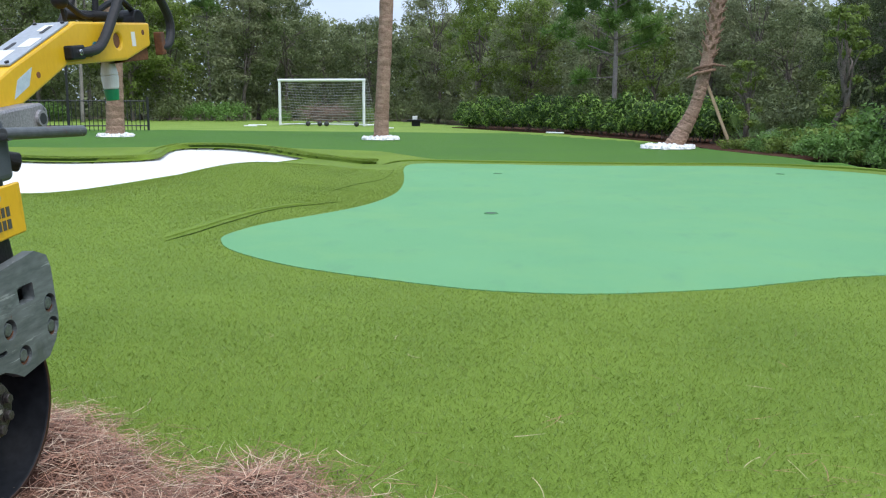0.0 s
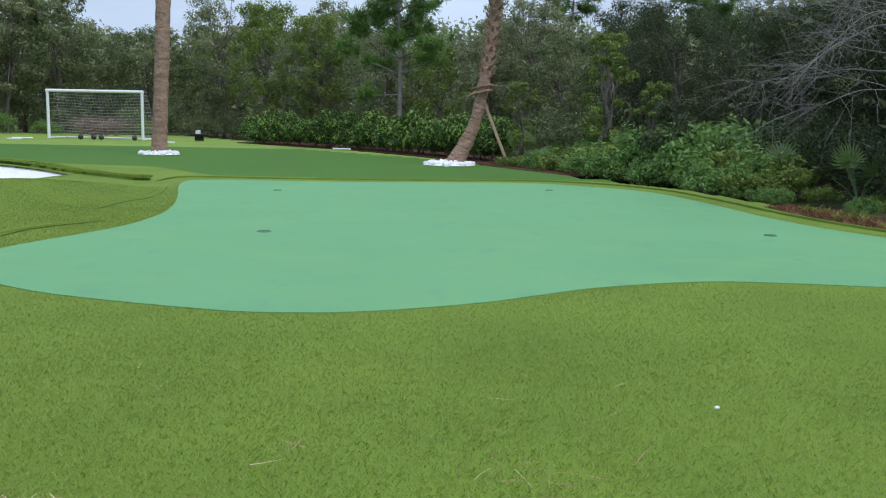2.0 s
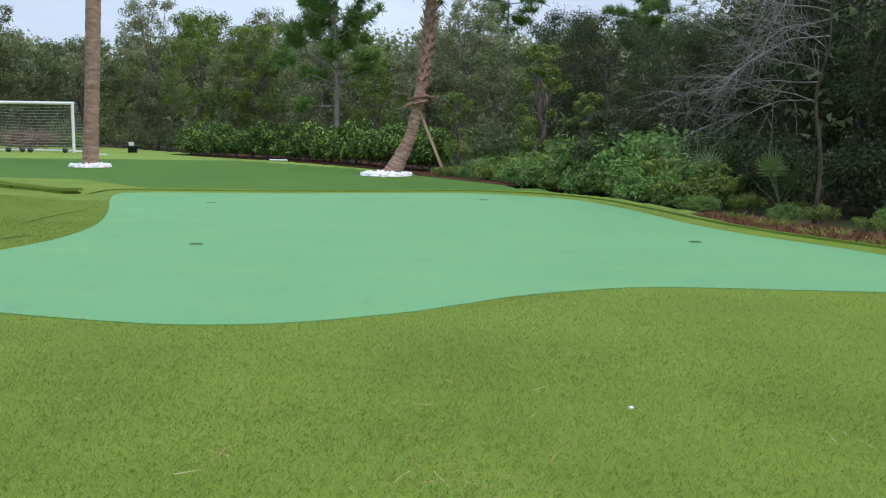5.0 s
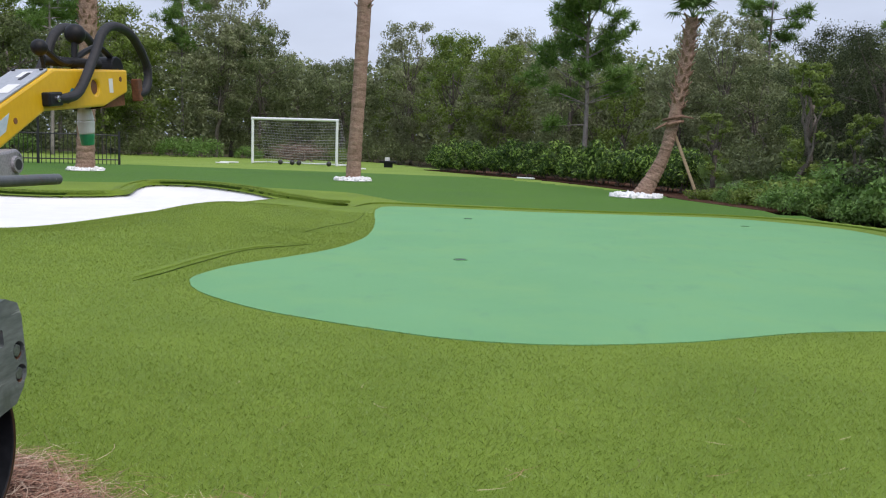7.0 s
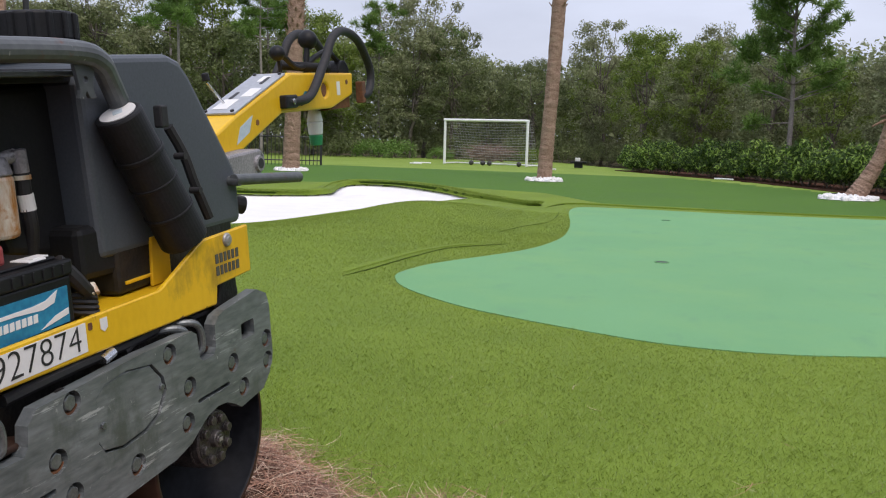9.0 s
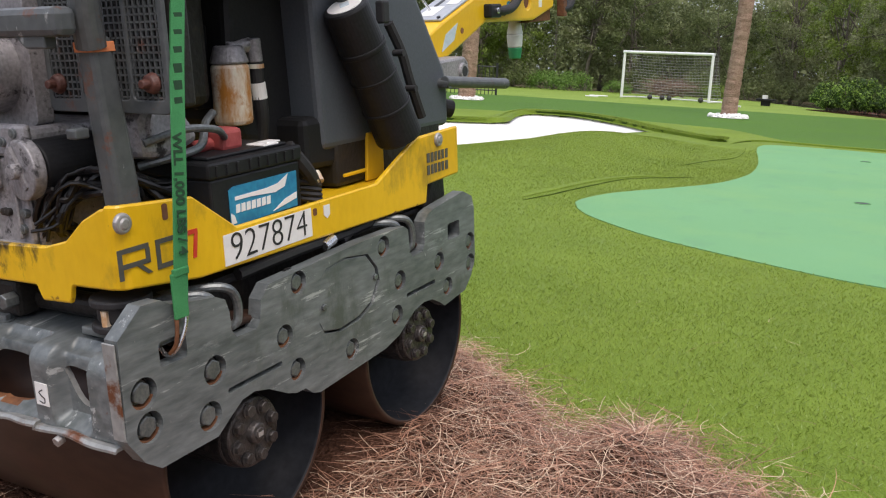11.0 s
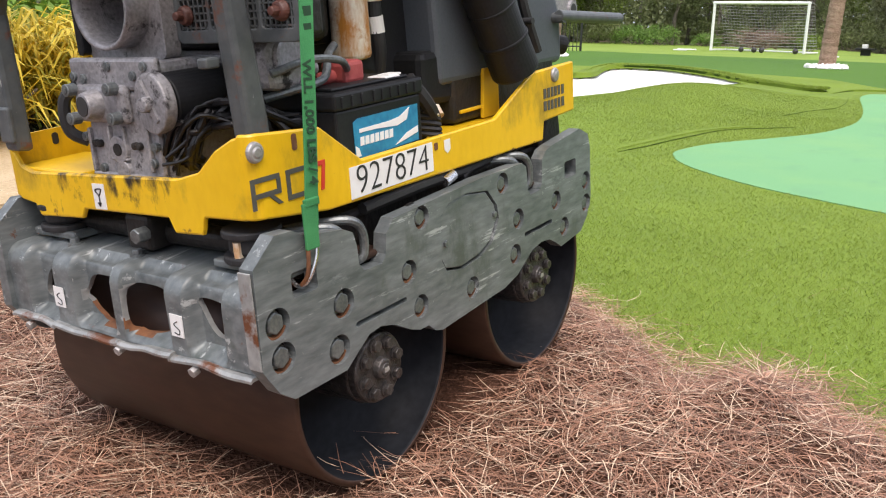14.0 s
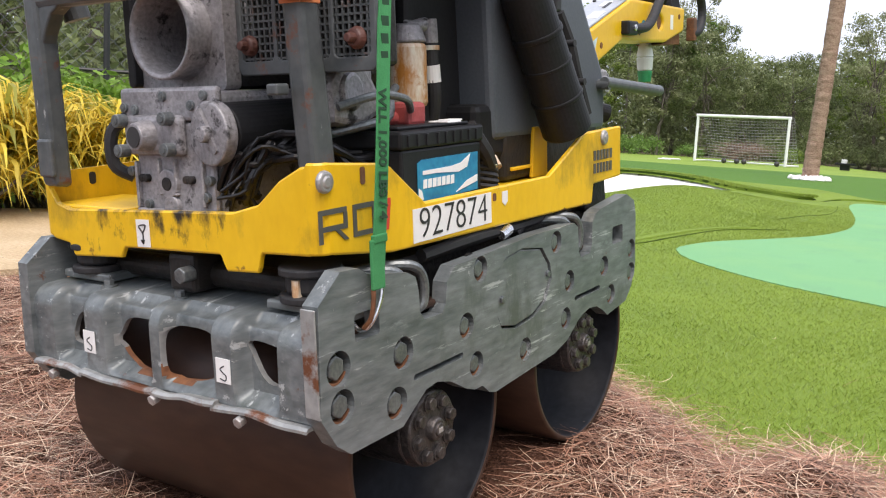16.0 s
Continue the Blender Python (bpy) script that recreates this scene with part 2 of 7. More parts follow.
# dark green of the seams, and of the shade painted below the bunker's lip
SEAM_AND_LIP_SHADE = material("turf_seam", (0.030, 0.062, 0.008), (0.05, 0.09, 0.012), 0.9, scale=6, fine=90, bump=0.3, spec=0.1)
SAND = material("white_sand", (0.78, 0.78, 0.77), (0.86, 0.86, 0.85), 0.9, scale=3, fine=160, bump=0.35, bump_size=0.02, spec=0.2)
LITTER = material("forest_floor", (0.045, 0.035, 0.022), (0.11, 0.085, 0.05), 0.95, scale=2.0, fine=30, bump=0.6, bump_size=0.04, spots=(0.05, 0.085, 0.025), spot_scale=0.8, spot_amount=0.5, spec=0.1)
STRAW_BED = material("straw_bed", (0.052, 0.024, 0.015), (0.14, 0.068, 0.043), 0.95, scale=9, fine=120, bump=0.8, bump_size=0.03, spec=0.1)
STRAW = material("pine_needle", (0.265, 0.128, 0.08), (0.48, 0.262, 0.172), 0.6, scale=5, fine=40, bump=0, island=0.78, spec=0.3, bright=((0.74, 0.56, 0.40), 0.82))
DRY = material("dry_path", (0.42, 0.31, 0.18), (0.58, 0.45, 0.29), 0.95, scale=3, fine=60, bump=0.6, bump_size=0.03, spec=0.1)
WHITE_STONE = material("white_stone", (0.74, 0.74, 0.73), (0.85, 0.85, 0.84), 0.8, scale=8, fine=60, bump=0.3)
WHITE_PAINT = material("white_paint", (0.76, 0.77, 0.78), (0.82, 0.83, 0.84), 0.4, scale=4, fine=60, bump=0.05)
NET = material("net_cord", (0.42, 0.43, 0.43), (0.5, 0.5, 0.5), 0.8, bump=0)
BARK = material("bark", (0.10, 0.085, 0.07), (0.22, 0.19, 0.165), 0.9, scale=5, fine=40, bump=0.7, bump_size=0.03, spec=0.15)
PINE_BARK = material("pine_bark", (0.17, 0.15, 0.14), (0.32, 0.29, 0.27), 0.9, scale=5, fine=40, bump=0.6, bump_size=0.02, spec=0.15)
LOOSE_STRAW = material("litter_straw", (0.16, 0.075, 0.035), (0.36, 0.20, 0.11), 0.8, scale=3, fine=40, bump=0, island=0.3, spec=0.2)
DEAD_BARK = material("dead_bark", (0.05, 0.04, 0.033), (0.13, 0.105, 0.085), 0.9, scale=9, fine=60, bump=0.7, spec=0.1)
DEAD_TWIG = material("dead_twig", (0.135, 0.125, 0.115), (0.27, 0.255, 0.24), 0.9, scale=5, fine=40, bump=0.4, spec=0.15)
PALM_BARK = material("palm_bark", (0.22, 0.135, 0.095), (0.46, 0.32, 0.24), 0.9, scale=5, fine=26, bump=0.9, bump_size=0.03, streak=(1, 1, 2.6), spec=0.15)
PALM_BOOT = material("palm_boot", (0.17, 0.095, 0.062), (0.42, 0.28, 0.20), 0.9, scale=7, fine=50, bump=0.5, island=0.35, spec=0.15)
FROND = material("palm_frond", (0.07, 0.125, 0.03), (0.115, 0.19, 0.045), 0.5, scale=3, fine=30, bump=0, island=0.3, spec=0.4)
LUMBER = material("brace_lumber", (0.36, 0.26, 0.16), (0.48, 0.36, 0.24), 0.85, scale=5, fine=60, bump=0.3)


def stain(m, colour, scale, stretch, amount, soft=0.06, spans=(), rough=None):
    """Lays a further layer of dirt or wear over a material, by stretched noise; spans: (axis, from, to, edge) fade it in and out along the thing's own axes."""
    nt = m.node_tree
    n, l = nt.nodes, nt.links
    base = n["Principled BSDF"].inputs["Base Color"]
    co = n.new("ShaderNodeTexCoord")
    mp = n.new("ShaderNodeMapping")
    mp.inputs["Scale"].default_value = stretch
    l.new(co.outputs["Object"], mp.inputs[0])
    s = n.new("ShaderNodeTexNoise")
    s.inputs["Scale"].default_value, s.inputs["Detail"].default_value, s.inputs["Roughness"].default_value = scale, 8, 0.68
    l.new(mp.outputs[0], s.inputs["Vector"])
    value = s.outputs["Fac"]
    split_ = n.new("ShaderNodeSeparateXYZ")
    l.new(co.outputs["Object"], split_.inputs[0])
    for axis_, lo, hi, gain in spans:
        r = n.new("ShaderNodeMapRange")
        r.inputs["From Min"].default_value, r.inputs["From Max"].default_value = lo, hi
        r.inputs["To Min"].default_value, r.inputs["To Max"].default_value = -gain, 0
        l.new(split_.outputs[axis_], r.inputs["Value"])
        ad = n.new("ShaderNodeMath")
        l.new(value, ad.inputs[0])
        l.new(r.outputs[0], ad.inputs[1])
        value = ad.outputs[0]
    r = n.new("ShaderNodeMapRange")
    r.inputs["From Min"].default_value, r.inputs["From Max"].default_value = amount, amount + soft
    l.new(value, r.inputs["Value"])
    mix = n.new("ShaderNodeMixRGB")
    mix.inputs[2].default_value = (*colour, 1)
    l.new(base.links[0].from_socket, mix.inputs[1])
    l.new(r.outputs[0], mix.inputs[0])
    l.new(mix.outputs[0], base)


stain(GREEN, (0.185, 0.385, 0.165), 1.1, (1, 1, 1), 0.47, 0.22)
stain(GREEN, (0.150, 0.330, 0.170), 3.5, (1, 0.5, 1), 0.55, 0.16)


def leaves(name, low, high, spread=0.34, bright=None):
    return thin(material(name, low, high, 0.55, scale=0.7, fine=6, bump=0, island=spread, spec=0.35, bright=bright), 0.4)



OAK_LEAF = leaves("oak_leaf", (0.120, 0.152, 0.062), (0.190, 0.225, 0.090))
OLIVE_LEAF = leaves("olive_leaf", (0.210, 0.233, 0.120), (0.300, 0.324, 0.168))
BRIGHT_LEAF = leaves("bright_leaf", (0.144, 0.206, 0.037), (0.219, 0.294, 0.062))
PINE_LEAF = leaves("pine_leaf", (0.105, 0.205, 0.045), (0.195, 0.31, 0.07))
# leaf colour darkened to carry the wood's dense shade
SHADE_PAINTED_LEAF = leaves("shade_painted_leaf", (0.045, 0.064, 0.026), (0.092, 0.118, 0.046), 0.45)
WOOD_LEAF = leaves("wood_leaf", (0.180, 0.218, 0.102), (0.276, 0.314, 0.142), 0.25)
SHRUB_LEAF = leaves("shrub_leaf", (0.13, 0.245, 0.055), (0.225, 0.36, 0.095))
HEDGE_LEAF = leaves("hedge_leaf", (0.045, 0.095, 0.02), (0.09, 0.165, 0.035), bright=((0.32, 0.48, 0.10), 0.70))
YELLOW_LEAF = leaves("yellow_leaf", (0.66, 0.49, 0.045), (0.82, 0.66, 0.13), 0.30, bright=((0.30, 0.30, 0.05), 0.82))

# ---------------------------------------------------------------- ground
GREEN_LINE = [(-1.22, 4.95), (-1.14, 4.64), (-0.92, 4.30), (-0.5, 3.93), (-0.09, 3.70), (0.5, 3.46), (0.77, 3.40), (1.06, 3.40), (1.32, 3.45), (1.59, 3.55), (1.87, 3.68), (2.15, 3.86), (2.46, 4.06),
              (2.84, 4.21), (3.21, 4.30), (3.56, 4.29), (4.21, 4.16), (4.77, 4.05), (5.4, 3.95), (5.82, 4.4), (5.85, 5.4), (5.62, 6.4), (5.38, 7.16), (5.25, 8.2),
              (5.21, 10.1), (5.0, 11.5), (4.38, 12.35), (3.62, 12.85), (2.6, 12.75), (1.9, 12.65), (0.9, 12.5), (-0.45, 12.55), (-1.24, 12.42), (-1.34, 11.9), (-1.22, 11.05), (-0.88, 9.35), (-0.70, 8.1),
              (-0.69, 7.3), (-0.76, 6.72), (-0.93, 6.15), (-1.16, 5.5)]
BUNKER_LINE = [(-3.96, 7.0), (-3.70, 8.0), (-3.65, 9.6), (-3.50, 11.0), (-3.30, 12.6), (-3.22, 13.2), (-3.55, 13.6), (-4.0, 13.95), (-5.0, 14.4), (-5.75, 14.4), (-5.98, 13.8), (-5.62, 12.6), (-5.95, 12.0), (-6.6, 11.7), (-7.6, 11.9),
               (-9.0, 12.3), (-10.5, 11.5), (-10.5, 9.0), (-8.5, 7.2), (-6.2, 6.3), (-4.6, 6.3)]
STRAW_LINE = [(-3.2, 1.55), (-1.6, 1.62), (-0.9, 1.6), (-0.3, 1.46), (-0.08, 1.33), (0.11, 1.17), (0.23, 1.03), (0.33, 1.16), (0.48, 1.17), (0.60, 1.03), (0.85, 0.93), (1.5, 0.6), (2.6, 0.3), (4.5, -0.6),
              (5.0, -6.5), (-6.0, -7.0), (-5.5, 0.5)]


def inside(px, py, loop):
    """Even-odd test of arrays against a loop of pairs."""
    res = np.zeros(px.shape, bool)
    n = len(loop)
    for i in range(n):
        x0, y0 = loop[i][0], loop[i][1]
        x1, y1 = loop[(i + 1) % n][0], loop[(i + 1) % n][1]
        if y0 == y1:
            continue
        hit = ((y0 > py) != (y1 > py)) & (px < (x1 - x0) * (py - y0) / (y1 - y0) + x0)
        res ^= hit
    return res


def far_from(px, py, loop):
    """Distance of arrays to a closed loop."""
    best = np.full(px.shape, 1e9)
    n = len(loop)
    for i in range(n):
        x0, y0 = loop[i][0], loop[i][1]
        dx, dy = loop[(i + 1) % n][0] - x0, loop[(i + 1) % n][1] - y0
        k = np.clip(((px - x0) * dx + (py - y0) * dy) / (dx * dx + dy * dy + 1e-12), 0, 1)
        best = np.minimum(best, np.hypot(px - x0 - k * dx, py - y0 - k * dy))
    return best


green_loop = [(v.x, v.y) for v in smooth_line([(x, y, 0) for x, y in GREEN_LINE], 6, True)]
bunker_loop = [(v.x, v.y) for v in smooth_line([(x, y, 0) for x, y in BUNKER_LINE], 5, True)]
straw_loop = [(v.x, v.y) for v in smooth_line([(x, y, 0) for x, y in STRAW_LINE], 5, True)]


def height(x, y):
    """The lie of the turf: a mound between bunker and green, the bunker's hollow, a low swell behind."""
    x, y = np.asarray(x, float), np.asarray(y, float)
    z = 0.21 * np.exp(-(((x + 2.6) / 0.66) ** 2 + ((y - 8.7) / 2.1) ** 2))
    z += 0.10 * np.exp(-(((x + 4.6) / 1.9) ** 2 + ((y - 6.1) / 0.8) ** 2))
    z += 0.012 * np.sin(x * 2.1 + 0.7) * np.sin(y * 1.3) * np.clip((-1.2 - x) / 1.5, 0, 1) * np.clip((9 - y) / 3, 0, 1)
    z += 0.10 * np.exp(-(((x + 5.0) / 3.5) ** 2 + ((y - 14.6) / 0.8) ** 2))
    d = far_from(x, y, bunker_loop)
    ins = inside(x, y, bunker_loop)
    z = np.where(ins, z * np.clip(1 - d / 0.5, 0, 1) - 0.10 * np.clip(d / 0.25, 0, 1), z)
    return z


def sheet(name, xs, ys, zfun, material_, keep=None):
    gx, gy = np.meshgrid(xs, ys)
    gz = zfun(gx, gy)
    v = np.stack([gx, gy, gz], -1).reshape(-1, 3)
    nx, ny = len(xs), len(ys)
    i, j = np.meshgrid(np.arange(nx - 1), np.arange(ny - 1))
    a = (j * nx + i).ravel()
    f = np.stack([a, a + 1, a + nx + 1, a + nx], -1)
    if keep is not None:
        c = v[f].mean(1)
        f = f[keep(c[:, 0], c[:, 1])]
    return raw_mesh(name, v, f, material_, smooth=True)


def patch(name, loop, z, material_, thick=0.03):
    bm = bmesh.new()
    vs = [bm.verts.new((x, y, z)) for x, y in loop]
    edges = [bm.edges.new((vs[i], vs[(i + 1) % len(vs)])) for i in range(len(vs))]
    bmesh.ops.triangle_fill(bm, use_beauty=True, edges=edges)
    bmesh.ops.recalc_face_normals(bm, faces=bm.faces)
    if bm.faces and sum(f.normal.z for f in bm.faces) < 0:
        bmesh.ops.reverse_faces(bm, faces=bm.faces)
    low = [bm.verts.new((x, y, z - thick)) for x, y in loop]
    turn = sum(loop[i - 1][0] * loop[i][1] - loop[i][0] * loop[i - 1][1] for i in range(len(loop)))
    for i in range(len(vs)):
        j = (i + 1) % len(vs)
        bm.faces.new((low[i], low[j], vs[j], vs[i]) if turn > 0 else (low[j], low[i], vs[i], vs[j]))
    return mesh_object(name, bm, material_)


ground = sheet("ground", np.concatenate([np.linspace(-1500, -40, 8), np.linspace(-30, 30, 40), np.linspace(40, 1500, 8)]),
               np.concatenate([np.linspace(-1500, -40, 8), np.linspace(-30, 60, 50), np.linspace(70, 1500, 8)]), lambda x, y: x * 0 - 0.14, LITTER)
tagged(ground, "dark leaf-littered forest floor reaching under the trees", "ground", kind="structure")
TURF_LINE = [(-13, -4), (-13, 15.2), (-6, 15.6), (-2.6, 14.9), (-1.2, 13.5), (1.9, 13.4), (3.7, 13.8), (5.0, 13.5), (5.75, 12), (5.95, 10), (6.1, 8), (6.4, 6), (6.8, 4), (7.2, 0), (7.2, -5)]
turf = sheet("turf", np.arange(-13, 7.3, 0.1), np.arange(-6, 15.6, 0.1), height, TURF, lambda x, y: inside(x, y, TURF_LINE) & ~inside(x, y, bunker_loop))
tagged(turf, "yellow-green artificial fringe turf round the putting green", "turf", kind="structure")
bunker = sheet("bunker_sand", np.arange(-10.8, -3.0, 0.08), np.arange(6.0, 15.0, 0.08), lambda x, y: height(x, y) - 0.012, SAND, lambda x, y: inside(x, y, bunker_loop) | (far_from(x, y, bunker_loop) < 0.12))
tagged(bunker, "bright white sand filling the hollow golf bunker", "bunker", kind="structure")
green = patch("putting_green", green_loop, 0.005, GREEN, 0.012)
tagged(green, "smooth mint-green artificial putting green", "putting green", kind="structure")
collar = sheet("turf_collar", np.arange(-2.4, 6.8, 0.06), np.arange(2.3, 13.8, 0.06), lambda x, y: height(x, y) + 0.003, COLLAR, lambda x, y: (far_from(x, y, green_loop) < 0.62) & ~inside(x, y, green_loop) & inside(x, y, TURF_LINE) & (y > 8.2 - 0.5 * np.clip(x, 0, 6)))
tagged(collar, "lighter strip of turf laid round the putting green", "turf", kind="structure")
far_turf = sheet("far_turf", np.arange(-30, 6.2, 0.4), np.arange(12.8, 30.4, 0.4), lambda x, y: x * 0 - 0.012, ROUGH, lambda x, y: inside(x, y, [(-30, 14.8), (-6, 15.2), (-2.8, 14.6), (-1.3, 13.2), (3.7, 13.5), (5.2, 13.3), (4.5, 17), (2.2, 22.5), (-1.0, 27.5), (-12, 27.5), (-30, 25)]))
tagged(far_turf, "darker green artificial turf beyond the putting green", "turf", kind="structure")
lawn = sheet("lawn", np.arange(-60, 8, 0.8), np.arange(22, 48, 0.8), lambda x, y: x * 0 - 0.03, LAWN, lambda x, y: (y < 46) & (x < 0.5 - (y - 28) * 0.5))
tagged(lawn, "light yellow-green mown lawn in front of the goal", "lawn", kind="structure")

# ---------------------------------------------------------------- the roller
YELLOW = material("yellow_paint", (0.70, 0.41, 0.010), (0.78, 0.48, 0.016), 0.38, scale=5, fine=70, bump=0.06, spots=(0.10, 0.06, 0.022), spot_scale=14, spot_amount=0.67, bump_size=0.004, streak=(1, 1, 0.5), rust=((0.16, 0.06, 0.016), 34, 0.665))
OILED = material("oil_stained_yellow_paint", (0.70, 0.41, 0.010), (0.78, 0.48, 0.016), 0.38, scale=5, fine=70, bump=0.06, spots=(0.09, 0.055, 0.02), spot_scale=14, spot_amount=0.665, bump_size=0.004, streak=(1, 1, 0.5), rust=((0.16, 0.06, 0.016), 36, 0.66))
stain(OILED, (0.30, 0.19, 0.02), 9, (1, 1, 0.5), 0.52, 0.2, (("Z", 0.47, 0.53, 0.25),))
stain(OILED, (0.16, 0.06, 0.02), 20, (1, 1, 0.7), 0.56, 0.06, (("Z", 0.505, 0.485, 0.3),))
stain(OILED, (0.05, 0.036, 0.014), 30, (1, 1, 0.6), 0.50, 0.14, (("Y", 0.05, 0.016, 0.4), ("Z", 0.470, 0.552, 0.18), ("X", -0.62, -0.56, 0.3), ("X", -0.10, -0.20, 0.3)))
stain(OILED, (0.022, 0.018, 0.012), 21, (1, 1, 0.45), 0.445, 0.14, (("Y", 0.05, 0.016, 0.4), ("Z", 0.498, 0.552, 0.24), ("X", -0.60, -0.55, 0.3), ("X", -0.14, -0.21, 0.3)))
STEEL = material("grey_plate", (0.084, 0.099, 0.102), (0.205, 0.228, 0.229), 0.42, metal=0.2, scale=9, fine=60, bump=0.25, spots=(0.36, 0.39, 0.385), spot_scale=26, spot_amount=0.655, bump_size=0.004, streak=(1, 0.35, 1.5), rust=((0.15, 0.055, 0.024), 17, 0.64))
stain(STEEL, (0.085, 0.10, 0.09), 7, (1, 1, 0.6), 0.55, 0.12)
stain(STEEL, (0.40, 0.425, 0.42), 46, (1, 0.10, 1), 0.60, 0.05)
stain(STEEL, (0.27, 0.30, 0.30), 9, (1, 0.5, 1.6), 0.60, 0.10)
stain(STEEL, (0.36, 0.37, 0.36), 90, (0.15, 1, 0.3), 0.66, 0.03)
WORN = material("worn_steel_edge", (0.30, 0.29, 0.28), (0.48, 0.47, 0.46), 0.45, metal=0.5, scale=20, fine=120, bump=0.3, spots=(0.17, 0.07, 0.035), spot_scale=16, spot_amount=0.57, bump_size=0.004)
RUST = material("rusty_steel", (0.10, 0.038, 0.017), (0.21, 0.085, 0.034), 0.8, scale=14, fine=90, bump=0.4, spots=(0.10, 0.05, 0.03), bump_size=0.004)
DRUM = material("drum_steel", (0.036, 0.0175, 0.0115), (0.066, 0.034, 0.022), 0.45, metal=0.35, scale=4, fine=60, bump=0.12, spots=(0.16, 0.085, 0.055), spot_scale=5, spot_amount=0.6, bump_size=0.003, streak=(0.3, 1, 1))
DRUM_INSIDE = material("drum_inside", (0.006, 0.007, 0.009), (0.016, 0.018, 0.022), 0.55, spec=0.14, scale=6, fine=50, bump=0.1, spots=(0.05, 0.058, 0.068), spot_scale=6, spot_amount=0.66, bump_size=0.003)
BLACK = material("black_plastic", (0.009, 0.0094, 0.010), (0.0155, 0.0162, 0.018), 0.5, spec=0.26, scale=6, fine=160, bump=0.1, bump_size=0.002)
HOOD = material("grey_plastic_hood", (0.058, 0.069, 0.080), (0.079, 0.091, 0.105), 0.45, spec=0.45, scale=3, fine=200, bump=0.1, bump_size=0.002)
RUBBER = material("black_rubber", (0.012, 0.012, 0.013), (0.022, 0.022, 0.023), 0.65, scale=8, fine=90, bump=0.15, bump_size=0.002)
DARK_STEEL = material("near_black_steel", (0.008, 0.0075, 0.007), (0.02, 0.018, 0.016), 0.55, metal=0.2, scale=9, fine=70, bump=0.4, spots=(0.035, 0.026, 0.018), bump_size=0.006)
CAST = material("cast_aluminium", (0.19, 0.184, 0.192), (0.38, 0.37, 0.378), 0.55, metal=0.45, scale=12, fine=160, bump=0.35, spots=(0.045, 0.043, 0.045), spot_scale=24, spot_amount=0.575, bump_size=0.003)
TUBE_STEEL = material("painted_tube", (0.055, 0.063, 0.066), (0.098, 0.108, 0.11), 0.42, scale=8, fine=60, bump=0.15, spots=(0.13, 0.05, 0.028), spot_scale=16, spot_amount=0.585, bump_size=0.003)
stain(TUBE_STEEL, (0.30, 0.31, 0.30), 55, (1, 1, 0.3), 0.64, 0.03)
BOLT = material("bolt_steel", (0.115, 0.13, 0.135), (0.215, 0.235, 0.235), 0.42, metal=0.6, scale=30, fine=200, bump=0.2, bump_size=0.002)
HUB = material("hub_iron", (0.024, 0.022, 0.022), (0.085, 0.076, 0.072), 0.38, metal=0.4, scale=20, fine=120, bump=0.5, spots=(0.15, 0.052, 0.034), spot_scale=16, spot_amount=0.64, bump_size=0.005)
KNOB = material("red_brown_knob", (0.055, 0.018, 0.014), (0.11, 0.042, 0.03), 0.5, scale=20, fine=90, bump=0.2)
CHROME = material("plated_steel", (0.55, 0.56, 0.57), (0.68, 0.69, 0.70), 0.25, metal=0.95, scale=30, fine=90, bump=0.05)
DECAL = material("white_decal", (0.72, 0.72, 0.70), (0.78, 0.78, 0.76), 0.45, scale=10, fine=120, bump=0.05, spots=(0.45, 0.44, 0.41), spot_scale=30, spot_amount=0.68)
INK = material("black_ink", (0.018, 0.018, 0.02), (0.026, 0.026, 0.028), 0.5, bump=0)
GREY_INK = material("dark_grey_ink", (0.06, 0.06, 0.055), (0.085, 0.085, 0.075), 0.5, bump=0)
RED_INK = material("red_ink", (0.55, 0.035, 0.02), (0.62, 0.05, 0.03), 0.45, bump=0)
BLUE_INK = material("blue_label", (0.008, 0.15, 0.29), (0.018, 0.26, 0.42), 0.4, scale=14, fine=90, bump=0, spots=(0.3, 0.5, 0.6), spot_scale=20, spot_amount=0.68)
RED_RUBBER = material("red_rubber", (0.26, 0.035, 0.035), (0.36, 0.07, 0.065), 0.6, scale=12, bump=0.1)
FILTER = material("rusted_white_filter", (0.60, 0.55, 0.43), (0.70, 0.66, 0.56), 0.45, scale=9, fine=80, bump=0.1, spots=(0.36, 0.14, 0.03), spot_scale=14, spot_amount=0.53, bump_size=0.003)
STRAP = material("green_webbing", (0.032, 0.19, 0.068), (0.055, 0.27, 0.10), 0.75, scale=20, fine=600, bump=0.5, bump_size=0.001, spec=0.2)
STRAP_INK = material("webbing_ink", (0.008, 0.045, 0.018), (0.012, 0.06, 0.024), 0.75, bump=0)
ORANGE_DECAL = material("orange_decal", (0.68, 0.22, 0.09), (0.72, 0.26, 0.11), 0.5, bump=0)
CLEAR_PLASTIC = material("milky_plastic", (0.62, 0.66, 0.66), (0.70, 0.74, 0.74), 0.35, scale=15, bump=0.05)
GREEN_PLASTIC = material("green_plastic", (0.015, 0.21, 0.085), (0.02, 0.27, 0.11), 0.35, bump=0.03)
BLUE_DECAL = material("pale_blue_decal", (0.42, 0.52, 0.58), (0.55, 0.64, 0.69), 0.45, scale=40, fine=150, bump=0)

ROLLER_POSE = Matrix.Translation((0, 0, 0.37)) @ pose(0, 0, 0, 5.0) @ pose(0, 0, 0, 0, -2.5) @ Matrix.Translation((0, 0, -0.37))
roller = empty("road_roller", ROLLER_POSE)
